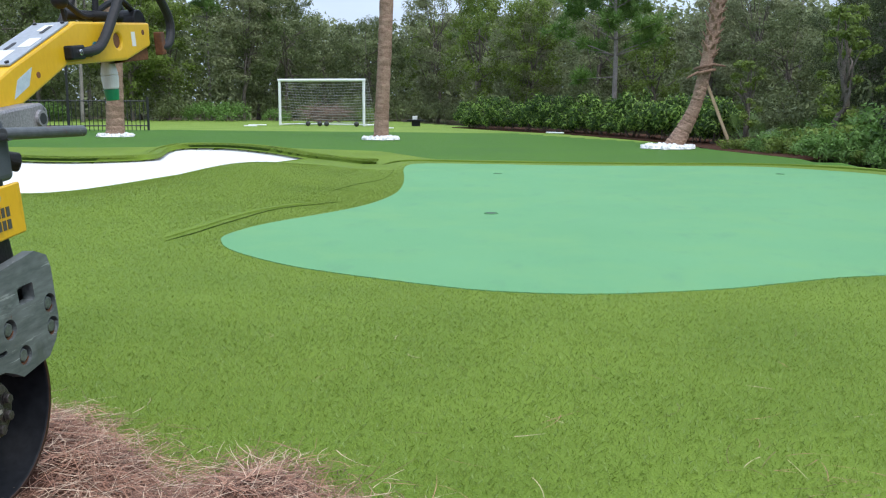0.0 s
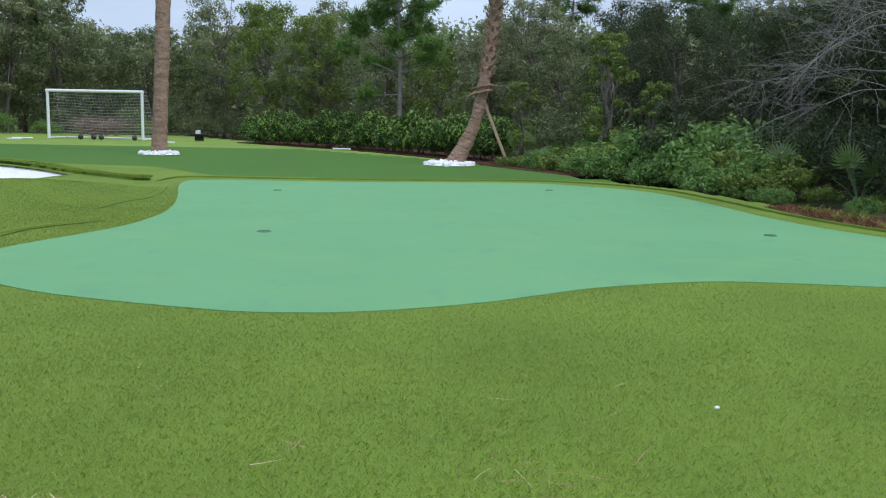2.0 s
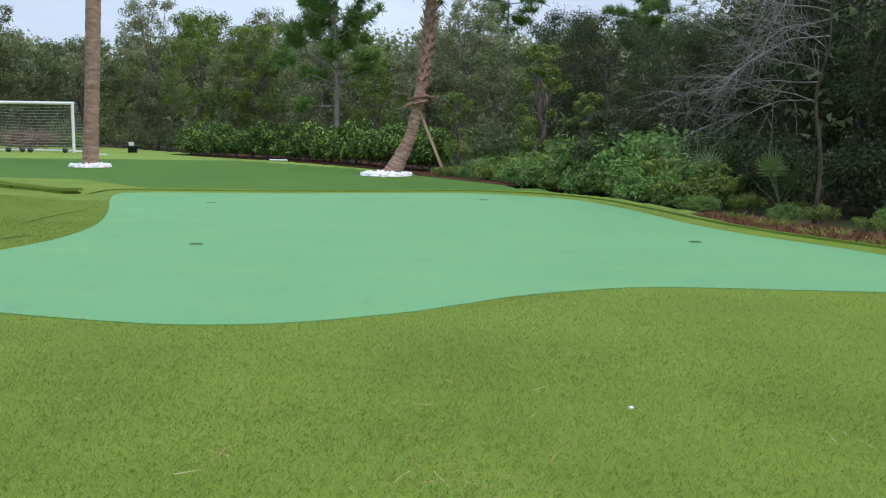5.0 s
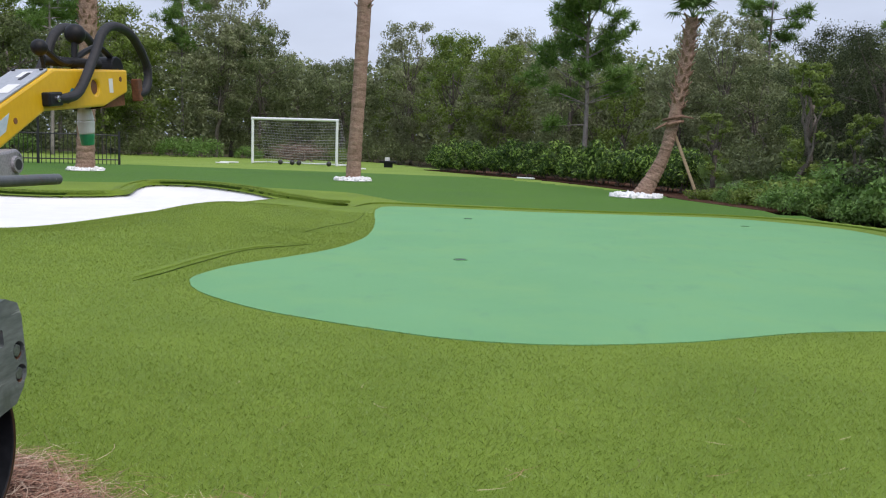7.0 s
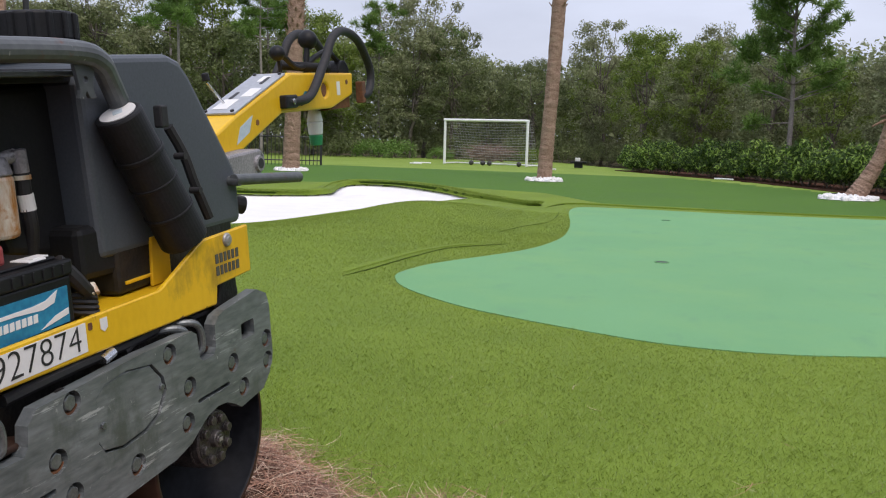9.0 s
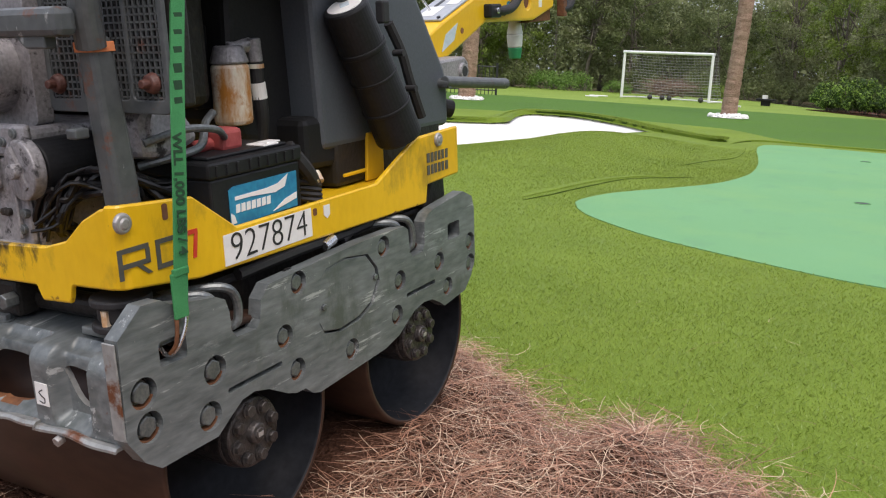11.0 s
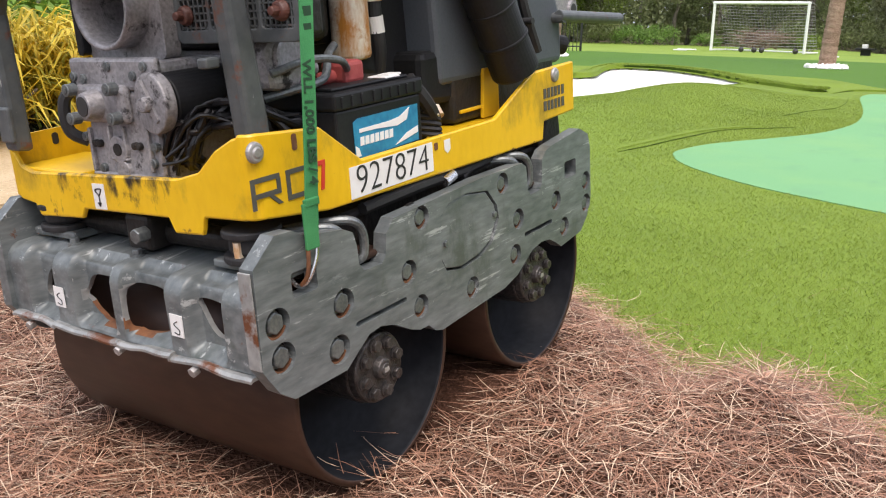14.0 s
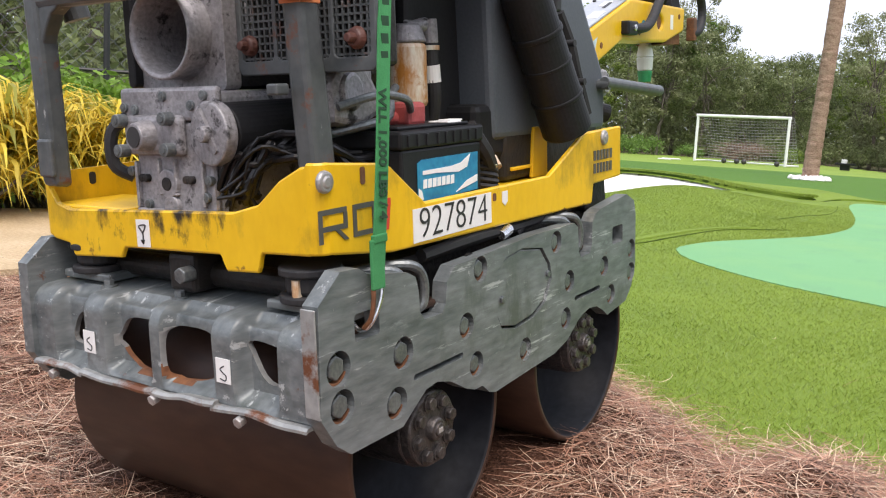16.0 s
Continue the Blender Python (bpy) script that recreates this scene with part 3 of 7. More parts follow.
tagged(roller, "yellow and grey double-drum walk-behind roller parked on pine straw", "roller")


def text_part(words, size, m, material_, parent, name="lettering", stretch=1.0, bold=0.0):
    cu = bpy.data.curves.new(name, "FONT")
    cu.offset = bold
    cu.body, cu.size, cu.extrude, cu.align_x, cu.align_y = words, size, 0.0004, "CENTER", "CENTER"
    tmp = new("tmp_text", cu)
    me = bpy.data.meshes.new_from_object(tmp.evaluated_get(bpy.context.evaluated_depsgraph_get()))
    bpy.data.objects.remove(tmp)
    bpy.data.curves.remove(cu)
    me.materials.clear()
    me.materials.append(material_)
    me.name = name
    ob = new(name, me)
    ob.parent = parent
    ob.matrix_basis = m @ Matrix.Diagonal((stretch, 1, 1, 1))
    return ob


SIDE = Matrix(((0, 0, 1, 0), (1, 0, 0, 0), (0, 1, 0, 0), (0, 0, 0, 1)))  # flat things turned to face +x, their x along y


def on_side(x, y, z):
    return Matrix.Translation((x, y, z)) @ SIDE


# side plates
PLATE = [(0.017, 0.247), (-0.011, 0.268), (-0.038, 0.31), (-0.034, 0.459), (0.012, 0.496), (0.048, 0.494), (0.066, 0.483), (0.10, 0.476), (0.155, 0.468),
         (0.175, 0.458), (0.182, 0.435), (0.183, 0.405), (0.193, 0.391), (0.240, 0.389), (0.250, 0.402), (0.255, 0.434), (0.277, 0.455), (0.541, 0.464),
         (0.692, 0.462), (0.708, 0.452), (0.713, 0.402), (0.722, 0.391), (0.762, 0.393), (0.771, 0.405), (0.774, 0.453), (0.79, 0.468), (0.815, 0.474),
         (0.945, 0.488), (0.985, 0.47), (0.995, 0.44), (0.995, 0.328), (0.975, 0.285), (0.943, 0.257), (0.848, 0.247), (0.825, 0.262), (0.795, 0.277),
         (0.76, 0.281), (0.725, 0.275), (0.70, 0.263), (0.66, 0.24), (0.608, 0.228), (0.392, 0.219), (0.372, 0.225), (0.351, 0.242), (0.326, 0.243),
         (0.302, 0.252), (0.258, 0.277), (0.222, 0.287), (0.193, 0.284), (0.162, 0.265), (0.133, 0.246)]
BOLTS = [(0.0, 0.37), (0.004, 0.317), (0.140, 0.354), (0.121, 0.285), (0.352, 0.437), (0.307, 0.354), (0.334, 0.284), (0.496, 0.266), (0.617, 0.438),
         (0.671, 0.354), (0.830, 0.354), (0.864, 0.288), (0.972, 0.367), (0.971, 0.316), (0.655, 0.285)]
OCTA = [(0.408, 0.425), (0.432, 0.441), (0.490, 0.447), (0.562, 0.436), (0.592, 0.402), (0.598, 0.374), (0.572, 0.334), (0.530, 0.317), (0.466, 0.311), (0.416, 0.322), (0.402, 0.345)]
BIG = [0, 1, 2, 3]


def rounded(y0, y1, z0, z1, r, n=4):
    pts = []
    for cy, cz, a0 in ((y1 - r, z1 - r, 0), (y0 + r, z1 - r, 90), (y0 + r, z0 + r, 180), (y1 - r, z0 + r, 270)):
        for k in range(n + 1):
            a = radians(a0 + 90 * k / n)
            pts.append((cy + r * math.cos(a), cz + r * math.sin(a)))
    return pts


EDGE_WEAR = material("bare_steel_edge", (0.22, 0.23, 0.225), (0.36, 0.37, 0.36), 0.42, metal=0.3, scale=14, fine=80, bump=0.2, spots=(0.16, 0.06, 0.028), spot_scale=9, spot_amount=0.52, bump_size=0.003)


def bare_edges(ob, axis_):
    """The bevels of a plate show bare, partly rusted steel."""
    ob.data.materials.append(EDGE_WEAR)
    for p in ob.data.polygons:
        if 0.2 < abs(p.normal[axis_]) < 0.97:
            p.material_index = 1


def side_plate(x_out, thick, parent, with_bolts):
    holes = [rounded(0.035, 0.088, 0.396, 0.434, 0.006), rounded(0.871, 0.924, 0.391, 0.428, 0.006), rounded(0.163, 0.295, 0.305, 0.3145, 0.0045), rounded(0.693, 0.81, 0.310, 0.319, 0.0045)]
    if with_bolts:
        holes += [ring_points(y, z, 0.0240 if i in BIG else 0.0208, 22) for i, (y, z) in enumerate(BOLTS)]
    holes.append(OCTA)
    plate = part("side_plate", slab(PLATE, thick, "x", x_out, 0.0026, holes, 1), STEEL, parent, "scratched grey steel side plate with rusty bolt holes")
    bare_edges(plate, 0)
    inner = [(0.500 + (y - 0.500) * 0.965 - 0.003, 0.379 + (z - 0.379) * 0.95 + 0.0015) for y, z in OCTA]
    part("cover_plate", slab(inner, thick * 0.9, "x", x_out - 0.0018, 0.002), STEEL, plate, "inset grey access cover with a rusty rim")
    back = part("backing", slab([(y, z) for y, z in [(0.38, 0.30), (0.61, 0.30), (0.61, 0.445), (0.38, 0.445)]], 0.004, "x", x_out - thick - 0.001), RUST, plate)
    if with_bolts:
        for i, (y, z) in enumerate(BOLTS):
            k = 1.15 if i in BIG else 1.0
            # near-black disc paints the shade in the recess round the bolt
            part("washer", rod((x_out - thick + 0.001, y, z), (x_out - thick + 0.006, y, z), 0.0235 * k), DARK_STEEL, plate)
            ro = 0.0240 if i in BIG else 0.0208
            arc = [(y + ro * math.cos(u), z + ro * math.sin(u)) for u in np.linspace(radians(-150), radians(-25), 12)]
            arc += [(y + ro * 0.86 * math.cos(u), z + ro * (0.86 + 0.06 * math.cos(u + i)) * math.sin(u)) for u in np.linspace(radians(-25), radians(-150), 12)]
            part("rust_rim", slab(arc, 0.012, "x", x_out - 0.007), RUST, plate, "brown rust below the bolt")
            bm = merge(rod((x_out - 0.021, y, z), (x_out - 0.004, y, z), 0.0150 * k, segs=6, bevel=0.0025), rod((x_out - 0.0215, y, z), (x_out - 0.015, y, z), 0.0165 * k, segs=20))
            part("hex_bolt", bm, BOLT, plate)
        for y, z in ((0.583, 0.385), (0.418, 0.372)):
            part("cover_screw", rod((x_out - 0.004, y, z), (x_out + 0.003, y, z), 0.0065, segs=6, bevel=0.001), BOLT, plate)
        # the worn rear edge and the front edge
        part("worn_edge", box(x_out - thick + 0.001, x_out - 0.0012, -0.0405, -0.0372, 0.312, 0.456, 0.001, 1), EDGE_WEAR, plate, "bare rusty edge of the plate")
    return plate


side_plate(0.0, 0.026, roller, True)
side_plate(-0.629, 0.026, roller, False)


# drums
def drum(cy, cz, r=0.2):
    bm = bmesh.new()
    n = 96
    prof = [(-0.14, 0.02), (-0.14, r - 0.013), (-0.024, r - 0.012), (-0.019, r - 0.011), (-0.018, r - 0.004), (-0.021, r), (-0.634, r), (-0.637, r - 0.004), (-0.636, r - 0.011), (-0.51, r - 0.013), (-0.51, 0.02)]
    rings = [[bm.verts.new((x, cy + q * math.cos(2 * math.pi * k / n), cz + q * math.sin(2 * math.pi * k / n))) for k in range(n)] for x, q in prof]
    for a, b in zip(rings, rings[1:]):
        for k in range(n):
            bm.faces.new((a[k], a[(k + 1) % n], b[(k + 1) % n], b[k]))
    bm.faces.new(rings[0]), bm.faces.new(rings[-1][::-1])
    bmesh.ops.recalc_face_normals(bm, faces=bm.faces)
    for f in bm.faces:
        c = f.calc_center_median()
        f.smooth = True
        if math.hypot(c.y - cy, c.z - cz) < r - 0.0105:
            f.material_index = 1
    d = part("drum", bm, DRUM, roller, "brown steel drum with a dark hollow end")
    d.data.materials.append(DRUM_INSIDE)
    # hub with bolt ring
    hub = part("hub", merge(rod((-0.13, cy, cz), (-0.032, cy, cz), 0.066, 0.064, 40, 0.004), rod((-0.036, cy, cz), (-0.016, cy, cz), 0.063, 0.060, 40, 0.004)), HUB, d, "rusty cast hub with a ring of bolts")
    for k in range(8):
        a = 2 * math.pi * (k + 0.3) / 8
        y, z = cy + 0.044 * math.cos(a), cz + 0.044 * math.sin(a)
        part("hub_bolt", merge(rod((-0.018, y, z), (-0.006, y, z), 0.0105, segs=6, bevel=0.0015), rod((-0.019, y, z), (-0.013, y, z), 0.0135, segs=16)), HUB, hub)
    part("hub_cap", merge(rod((-0.018, cy, cz), (-0.004, cy, cz), 0.020, 0.017, 28, 0.003), rod((-0.005, cy, cz), (-0.001, cy, cz), 0.011, 0.010, 20, 0.001)), HUB, hub, "worn dark hub cap")
    part("cap_wear", box(-0.0012, -0.0004, cy - 0.006, cy + 0.006, cz - 0.004, cz + 0.004), WORN, hub, "bare steel face")
    rng = np.random.default_rng(int(cy * 100))
    a = -0.5
    part("drain_plug", rod((-0.15, cy + 0.13 * math.cos(a), cz + 0.13 * math.sin(a)), (-0.137, cy + 0.13 * math.cos(a), cz + 0.13 * math.sin(a)), 0.012, segs=18), RUBBER, d)
    return d


drum(0.229, 0.208)
drum(0.760, 0.208)

# rear and front cross beams of the drum carriage
HOLES = [[(-0.565, 0.335), (-0.545, 0.378), (-0.515, 0.388), (-0.497, 0.384), (-0.525, 0.333)],
         [(-0.44, 0.352), (-0.425, 0.378), (-0.405, 0.387), (-0.352, 0.387), (-0.343, 0.378), (-0.343, 0.325), (-0.352, 0.315), (-0.405, 0.318), (-0.428, 0.332)],
         [(-0.311, 0.378), (-0.302, 0.387), (-0.249, 0.387), (-0.229, 0.378), (-0.214, 0.352), (-0.226, 0.332), (-0.249, 0.318), (-0.302, 0.315), (-0.311, 0.325)],
         [(-0.157, 0.384), (-0.139, 0.388), (-0.109, 0.384), (-0.089, 0.378), (-0.089, 0.335), (-0.129, 0.333)]]


ZONES = [(-0.574, -0.500), (-0.446, -0.341), (-0.313, -0.208), (-0.162, -0.084)]


def rounded_loop(loop, times=2):
    """Corner cutting: a polygon with rounded corners."""
    for _ in range(times):
        loop = [q for (a0, a1), (b0, b1) in zip(loop, loop[1:] + loop[:1]) for q in ((a0 * 0.78 + b0 * 0.22, a1 * 0.78 + b1 * 0.22), (a0 * 0.22 + b0 * 0.78, a1 * 0.22 + b1 * 0.78))]
    return loop


def cut_away(bm, cutters):
    """The bmesh less the cutters, as a mesh."""
    me = bpy.data.meshes.new("tmp")
    bm.to_mesh(me)
    bm.free()
    tmp = new("tmp_solid", me)
    knives = []
    for c in cutters:
        cm = bpy.data.meshes.new("tmp")
        c.to_mesh(cm)
        c.free()
        k = new("tmp_knife", cm)
        mod = tmp.modifiers.new("cut", "BOOLEAN")
        mod.operation, mod.solver, mod.object = "DIFFERENCE", "EXACT", k
        knives.append(k)
    out = bpy.data.meshes.new_from_object(tmp.evaluated_get(bpy.context.evaluated_depsgraph_get()))
    for o in (tmp, *knives):
        m = o.data
        bpy.data.objects.remove(o)
        bpy.data.meshes.remove(m)
    return out


def cross_beam(y_face, s):
    """A pressed sheet: raised bosses between sunken fields, a round shoulder and a flat top; s -1: it faces the rear."""
    prof = [(0.0, z, 1.0, 0.0) for z in np.linspace(0.298, 0.390, 20)]
    prof += [(-0.032 + 0.032 * math.cos(a), 0.390 + 0.032 * math.sin(a), math.cos(a), math.sin(a)) for a in np.linspace(0.12, math.pi / 2, 11)]
    prof += [(-w, 0.422 + 0.004 * (w - 0.032) / 0.1, 0.0, 1.0) for w in np.linspace(0.042, 0.135, 8)]
    xs = np.linspace(-0.629, -0.026, 190)

    def soft(a, b, v):
        k = min(1.0, max(0.0, (v - a) / (b - a)))
        return k * k * (3 - 2 * k)

    bm = bmesh.new()
    outer, inner = [], []
    for x in xs:
        field = max(soft(x0 - 0.004, x0 + 0.008, x) * soft(-x1 - 0.004, -x1 + 0.008, -x) for x0, x1 in ZONES)
        ro, ri = [], []
        for i, (u, z, nu, nz) in enumerate(prof):
            sink = 0.026 * field * soft(0.300, 0.318, z) * (1.0 if i < 24 else soft(-0.060, -0.030, u))
            wave = 0.0012 * math.sin(x * 31 + z * 17)
            uu, zz = u - (sink - wave) * max(nu, 0.35), z - sink * 0.55 * nz
            ro.append(bm.verts.new((x, y_face + s * uu, zz)))
            ri.append(bm.verts.new((x, y_face + s * (uu - 0.009 * nu), zz - 0.009 * nz)))
        outer.append(ro), inner.append(ri)
    m = len(prof)
    for a, b in zip(range(len(xs) - 1), range(1, len(xs))):
        for k in range(m - 1):
            bm.faces.new((outer[a][k], outer[b][k], outer[b][k + 1], outer[a][k + 1]))
            bm.faces.new((inner[a][k], inner[a][k + 1], inner[b][k + 1], inner[b][k]))
        bm.faces.new((outer[a][0], inner[a][0], inner[b][0], outer[b][0]))
        bm.faces.new((outer[a][m - 1], outer[b][m - 1], inner[b][m - 1], inner[a][m - 1]))
    for e in (0, len(xs) - 1):
        for k in range(m - 1):
            bm.faces.new((outer[e][k], outer[e][k + 1], inner[e][k + 1], inner[e][k]))
    bmesh.ops.recalc_face_normals(bm, faces=bm.faces)
    loops = []
    for h in HOLES:
        cx, cz = sum(q[0] for q in h) / len(h), sum(q[1] for q in h) / len(h)
        loops.append(rounded_loop([(cx + (u - cx) * 1.10, cz + (v - cz) * 1.12) for u, v in h]))
    me = cut_away(bm, [slab(h, 0.12, "y", y_face + 0.06) for h in loops])
    me.name = "cross_beam"
    me.materials.clear()
    for m_ in (STEEL, RUST, EDGE_WEAR):
        me.materials.append(m_)
    me.shade_smooth()
    me.set_sharp_from_angle(angle=0.7)
    mids = np.array([p.center[:] for p in me.polygons])
    near = np.min([far_from(mids[:, 0], mids[:, 2], h) for h in loops], 0)
    for p, d_ in zip(me.polygons, near):
        wall = abs(p.normal[1]) < 0.6
        if wall and d_ < 0.003 and p.center[2] < 0.336 and -0.46 < p.center[0] < -0.19:
            p.material_index = 1
        elif wall and d_ < 0.003:
            p.material_index = 2
    face = new("cross_beam", me)
    face.parent = roller
    face["label"] = "grey pressed steel cross beam with cut-out openings"
    # the wavy worn scraper lip under it, in overlapping lengths
    for j, (x0, x1, dz) in enumerate(((-0.629, -0.50, 0.002), (-0.505, -0.33, -0.001), (-0.335, -0.20, 0.0), (-0.205, -0.026, -0.002))):
        bm = bmesh.new()
        rows = []
        for i in range(25):
            x = x0 + (x1 - x0) * i / 24
            z = 0.2945 + dz + 0.0028 * math.sin(i * 0.19 + j * 2) + 0.0010 * math.sin(i * 0.47 + j)
            o = 0.011 + 0.002 * math.sin(i * 0.3 + j)
            rows.append([bm.verts.new((x, y_face + s * u, z + w)) for u, w in ((-0.006, 0.005), (o * 0.6, 0.0045), (o, 0.001), (o, -0.003), (o * 0.6, -0.001), (-0.006, -0.001))])
        for a, b in zip(rows, rows[1:]):
            for k in range(6):
                bm.faces.new((a[k], a[(k + 1) % 6], b[(k + 1) % 6], b[k]))
        bm.faces.new(rows[0][::-1]), bm.faces.new(rows[-1])
        bmesh.ops.recalc_face_normals(bm, faces=bm.faces)
        part("scraper_lip", bm, EDGE_WEAR, face, "worn bare steel scraper strip")
    for x in (-0.58, -0.33, -0.15):
        part("lip_bolt", rod((x, y_face + 0.002 * s, 0.284), (x, y_face + 0.014 * s, 0.281), 0.0085, segs=6, bevel=0.0015), WORN, face)
    for x in (-0.50, -0.33, -0.07):
        part("top_bolt", merge(rod((x, y_face - 0.055 * s, 0.422), (x, y_face - 0.055 * s, 0.434), 0.0085, segs=6, bevel=0.001), rod((x, y_face - 0.055 * s, 0.421), (x, y_face - 0.055 * s, 0.426), 0.013)), BOLT, face)
    return face


rear_beam = cross_beam(-0.030, -1)
cross_beam(0.985, 1)
for x in (-0.484, -0.183):
    st = part("sticker", slab([(x - 0.014, 0.330), (x + 0.014, 0.3295), (x + 0.0145, 0.365), (x - 0.0135, 0.3655)], 0.0012, "y", -0.0312), DECAL, rear_beam, "white hook-point sticker")
    part("pictogram", tube([(x - 0.006, -0.0325, 0.336), (x + 0.004, -0.0325, 0.334), (x + 0.006, -0.0325, 0.341), (x, -0.0325, 0.345), (x - 0.005, -0.0325, 0.350), (x + 0.003, -0.0325, 0.355)], 0.0010, 6), INK, st)

# dark chassis between the carriage and the yellow frame
part("chassis", box(-0.58, -0.07, 0.12, 0.90, 0.385, 0.462, 0.01), DARK_STEEL, roller, "dark chassis")
part("axle_beam", rod((-0.60, 0.495, 0.37), (-0.05, 0.495, 0.37), 0.035), DARK_STEEL, roller)
part("stay_rod", rod((-0.58, 0.08, 0.452), (-0.06, 0.08, 0.452), 0.02), DARK_STEEL, roller)
part("pivot_block", box(-0.36, -0.30, 0.03, 0.12, 0.43, 0.49, 0.008), DARK_STEEL, roller)
part("pivot_bolt", rod((-0.305, 0.006, 0.462), (-0.305, 0.03, 0.462), 0.013, segs=6, bevel=0.002), BOLT, roller)
for x, y in ((-0.56, 0.055), (-0.09, 0.055), (-0.09, 0.925), (-0.56, 0.925)):
    z1 = 0.49 if y < 0.5 else 0.53
    part("rubber_mount", merge(rod((x, y, 0.44), (x, y, 0.452), 0.045, bevel=0.003), rod((x, y, 0.452), (x, y, z1 - 0.01), 0.036, bevel=0.006), rod((x, y, z1 - 0.012), (x, y, z1), 0.045, bevel=0.003)), RUBBER, roller)
    part("mount_bracket", box(x - 0.06, x + 0.06, y - 0.03, y + 0.035, 0.428, 0.441, 0.003), STEEL, roller)
part("brass_fitting", rod((-0.085, 0.02, 0.45), (-0.085, 0.02, 0.475), 0.007, segs=6), FILTER, roller)
part("front_bracket", slab([(0.86, 0.46), (0.955, 0.47), (0.945, 0.545), (0.90, 0.55)], 0.03, "x", -0.05, 0.008), DARK_STEEL, roller)
for y in (0.158, 0.205, 0.690, 0.735):
    part("hose_loop", tube([(-0.13, y - 0.055, 0.452), (-0.07, y - 0.05, 0.468), (-0.025, y - 0.012, 0.470), (-0.016, y + 0.008, 0.452), (-0.016, y + 0.012, 0.420), (-0.022, y + 0.004, 0.402), (-0.06, y - 0.02, 0.396)], 0.0075, 10), BOLT, roller, "bent grey steel tube")
part("hose", tube([(-0.05, 0.26, 0.47), (-0.04, 0.4, 0.478), (-0.05, 0.6, 0.474), (-0.06, 0.8, 0.486)], 0.011, 8), RUBBER, roller)
part("hose", tube([(-0.07, 0.22, 0.46), (-0.055, 0.42, 0.468), (-0.07, 0.66, 0.468)], 0.009, 8), RUBBER, roller)
part("hose_joint", rod((-0.05, 0.545, 0.462), (-0.05, 0.575, 0.476), 0.012), RUBBER, roller)
part("hose_end", rod((-0.032, 0.47, 0.470), (-0.032, 0.50, 0.478), 0.010, segs=8, bevel=0.001), CHROME, roller)

# yellow frame: one bent sheet round both sides and the rear
RIGHT_LOW, RIGHT_HIGH = [(0.03, 0.512), (0.16, 0.494), (0.83, 0.481), (0.838, 0.520), (0.975, 0.524)], [(0.03, 0.633), (0.155, 0.622), (0.245, 0.556), (0.645, 0.556), (0.80, 0.626), (0.975, 0.630)]
REAR_LOW = [(-0.65, 0.50), (-0.575, 0.49), (-0.565, 0.470), (-0.445, 0.477), (-0.435, 0.494), (-0.22, 0.50), (-0.21, 0.477), (-0.147, 0.48), (-0.14, 0.508), (-0.02, 0.512)]
REAR_HIGH = [(-0.65, 0.602), (-0.625, 0.590), (-0.60, 0.555), (-0.57, 0.547), (-0.19, 0.562), (-0.14, 0.575), (-0.10, 0.608), (-0.06, 0.628), (-0.02, 0.633)]
LEFT_LOW, LEFT_HIGH = [(0.03, 0.50), (0.9, 0.49), (0.975, 0.50)], [(0.03, 0.602), (0.35, 0.61), (0.40, 0.56), (0.95, 0.62)]


def at(table, u):
    return float(np.interp(u, [a for a, _ in table], [b for _, b in table]))


def bent_frame():
    """The outline in plan, with the sheet's lower and upper edge along it."""
    rows = []
    r, x0, x1, y0 = 0.022, -0.643, -0.028, 0.012
    for y in np.arange(0.975, y0 + r, -0.005):
        rows.append((x0, y, -1, 0, at(LEFT_LOW, y), at(LEFT_HIGH, y)))
    for k in range(7):
        a = radians(180 + 90 * k / 6)
        rows.append((x0 + r + r * math.cos(a), y0 + r + r * math.sin(a), math.cos(a), math.sin(a), 0.50, 0.602))
    for x in np.arange(x0 + r + 0.004, x1 - r, 0.004):
        rows.append((x, y0, 0, -1, at(REAR_LOW, x), at(REAR_HIGH, x)))
    for k in range(7):
        a = radians(270 + 90 * k / 6)
        rows.append((x1 - r + r * math.cos(a), y0 + r + r * math.sin(a), math.cos(a), math.sin(a), 0.512, 0.633))
    for y in np.arange(y0 + r + 0.004, 0.976, 0.004):
        rows.append((x1, y, 1, 0, at(RIGHT_LOW, y), at(RIGHT_HIGH, y)))
    bm = bmesh.new()
    t = 0.008
    loops = []
    for x, y, nx, ny, lo, hi in rows:
        loops.append([bm.verts.new(p) for p in ((x - 0.002 * nx, y - 0.002 * ny, lo), (x, y, lo + 0.003), (x, y, hi - 0.003), (x - 0.002 * nx, y - 0.002 * ny, hi), (x - t * nx, y - t * ny, hi), (x - t * nx, y - t * ny, lo))])
    for a, b in zip(loops, loops[1:]):
        for k in range(6):
            bm.faces.new((a[k], a[(k + 1) % 6], b[(k + 1) % 6], b[k]))
    bm.faces.new(loops[0][::-1]), bm.faces.new(loops[-1])
    bmesh.ops.recalc_face_normals(bm, faces=bm.faces)
    return bm


frame_panel = part("frame_panel", bent_frame(), OILED, roller, "chipped and oil-stained yellow frame")
part("deck", box(-0.634, -0.037, 0.022, 0.97, 0.528, 0.538, 0.002, 1), YELLOW, frame_panel)
part("rear_step", box(-0.63, -0.44, 0.022, 0.16, 0.538, 0.552, 0.003), YELLOW, frame_panel)
# dark filler box, added to close the view through below the hood
part("tray", box(-0.56, -0.12, 0.64, 1.06, 0.541, 0.635, 0.01), DARK_STEEL, roller, "dark box added to fill the space under the hood")
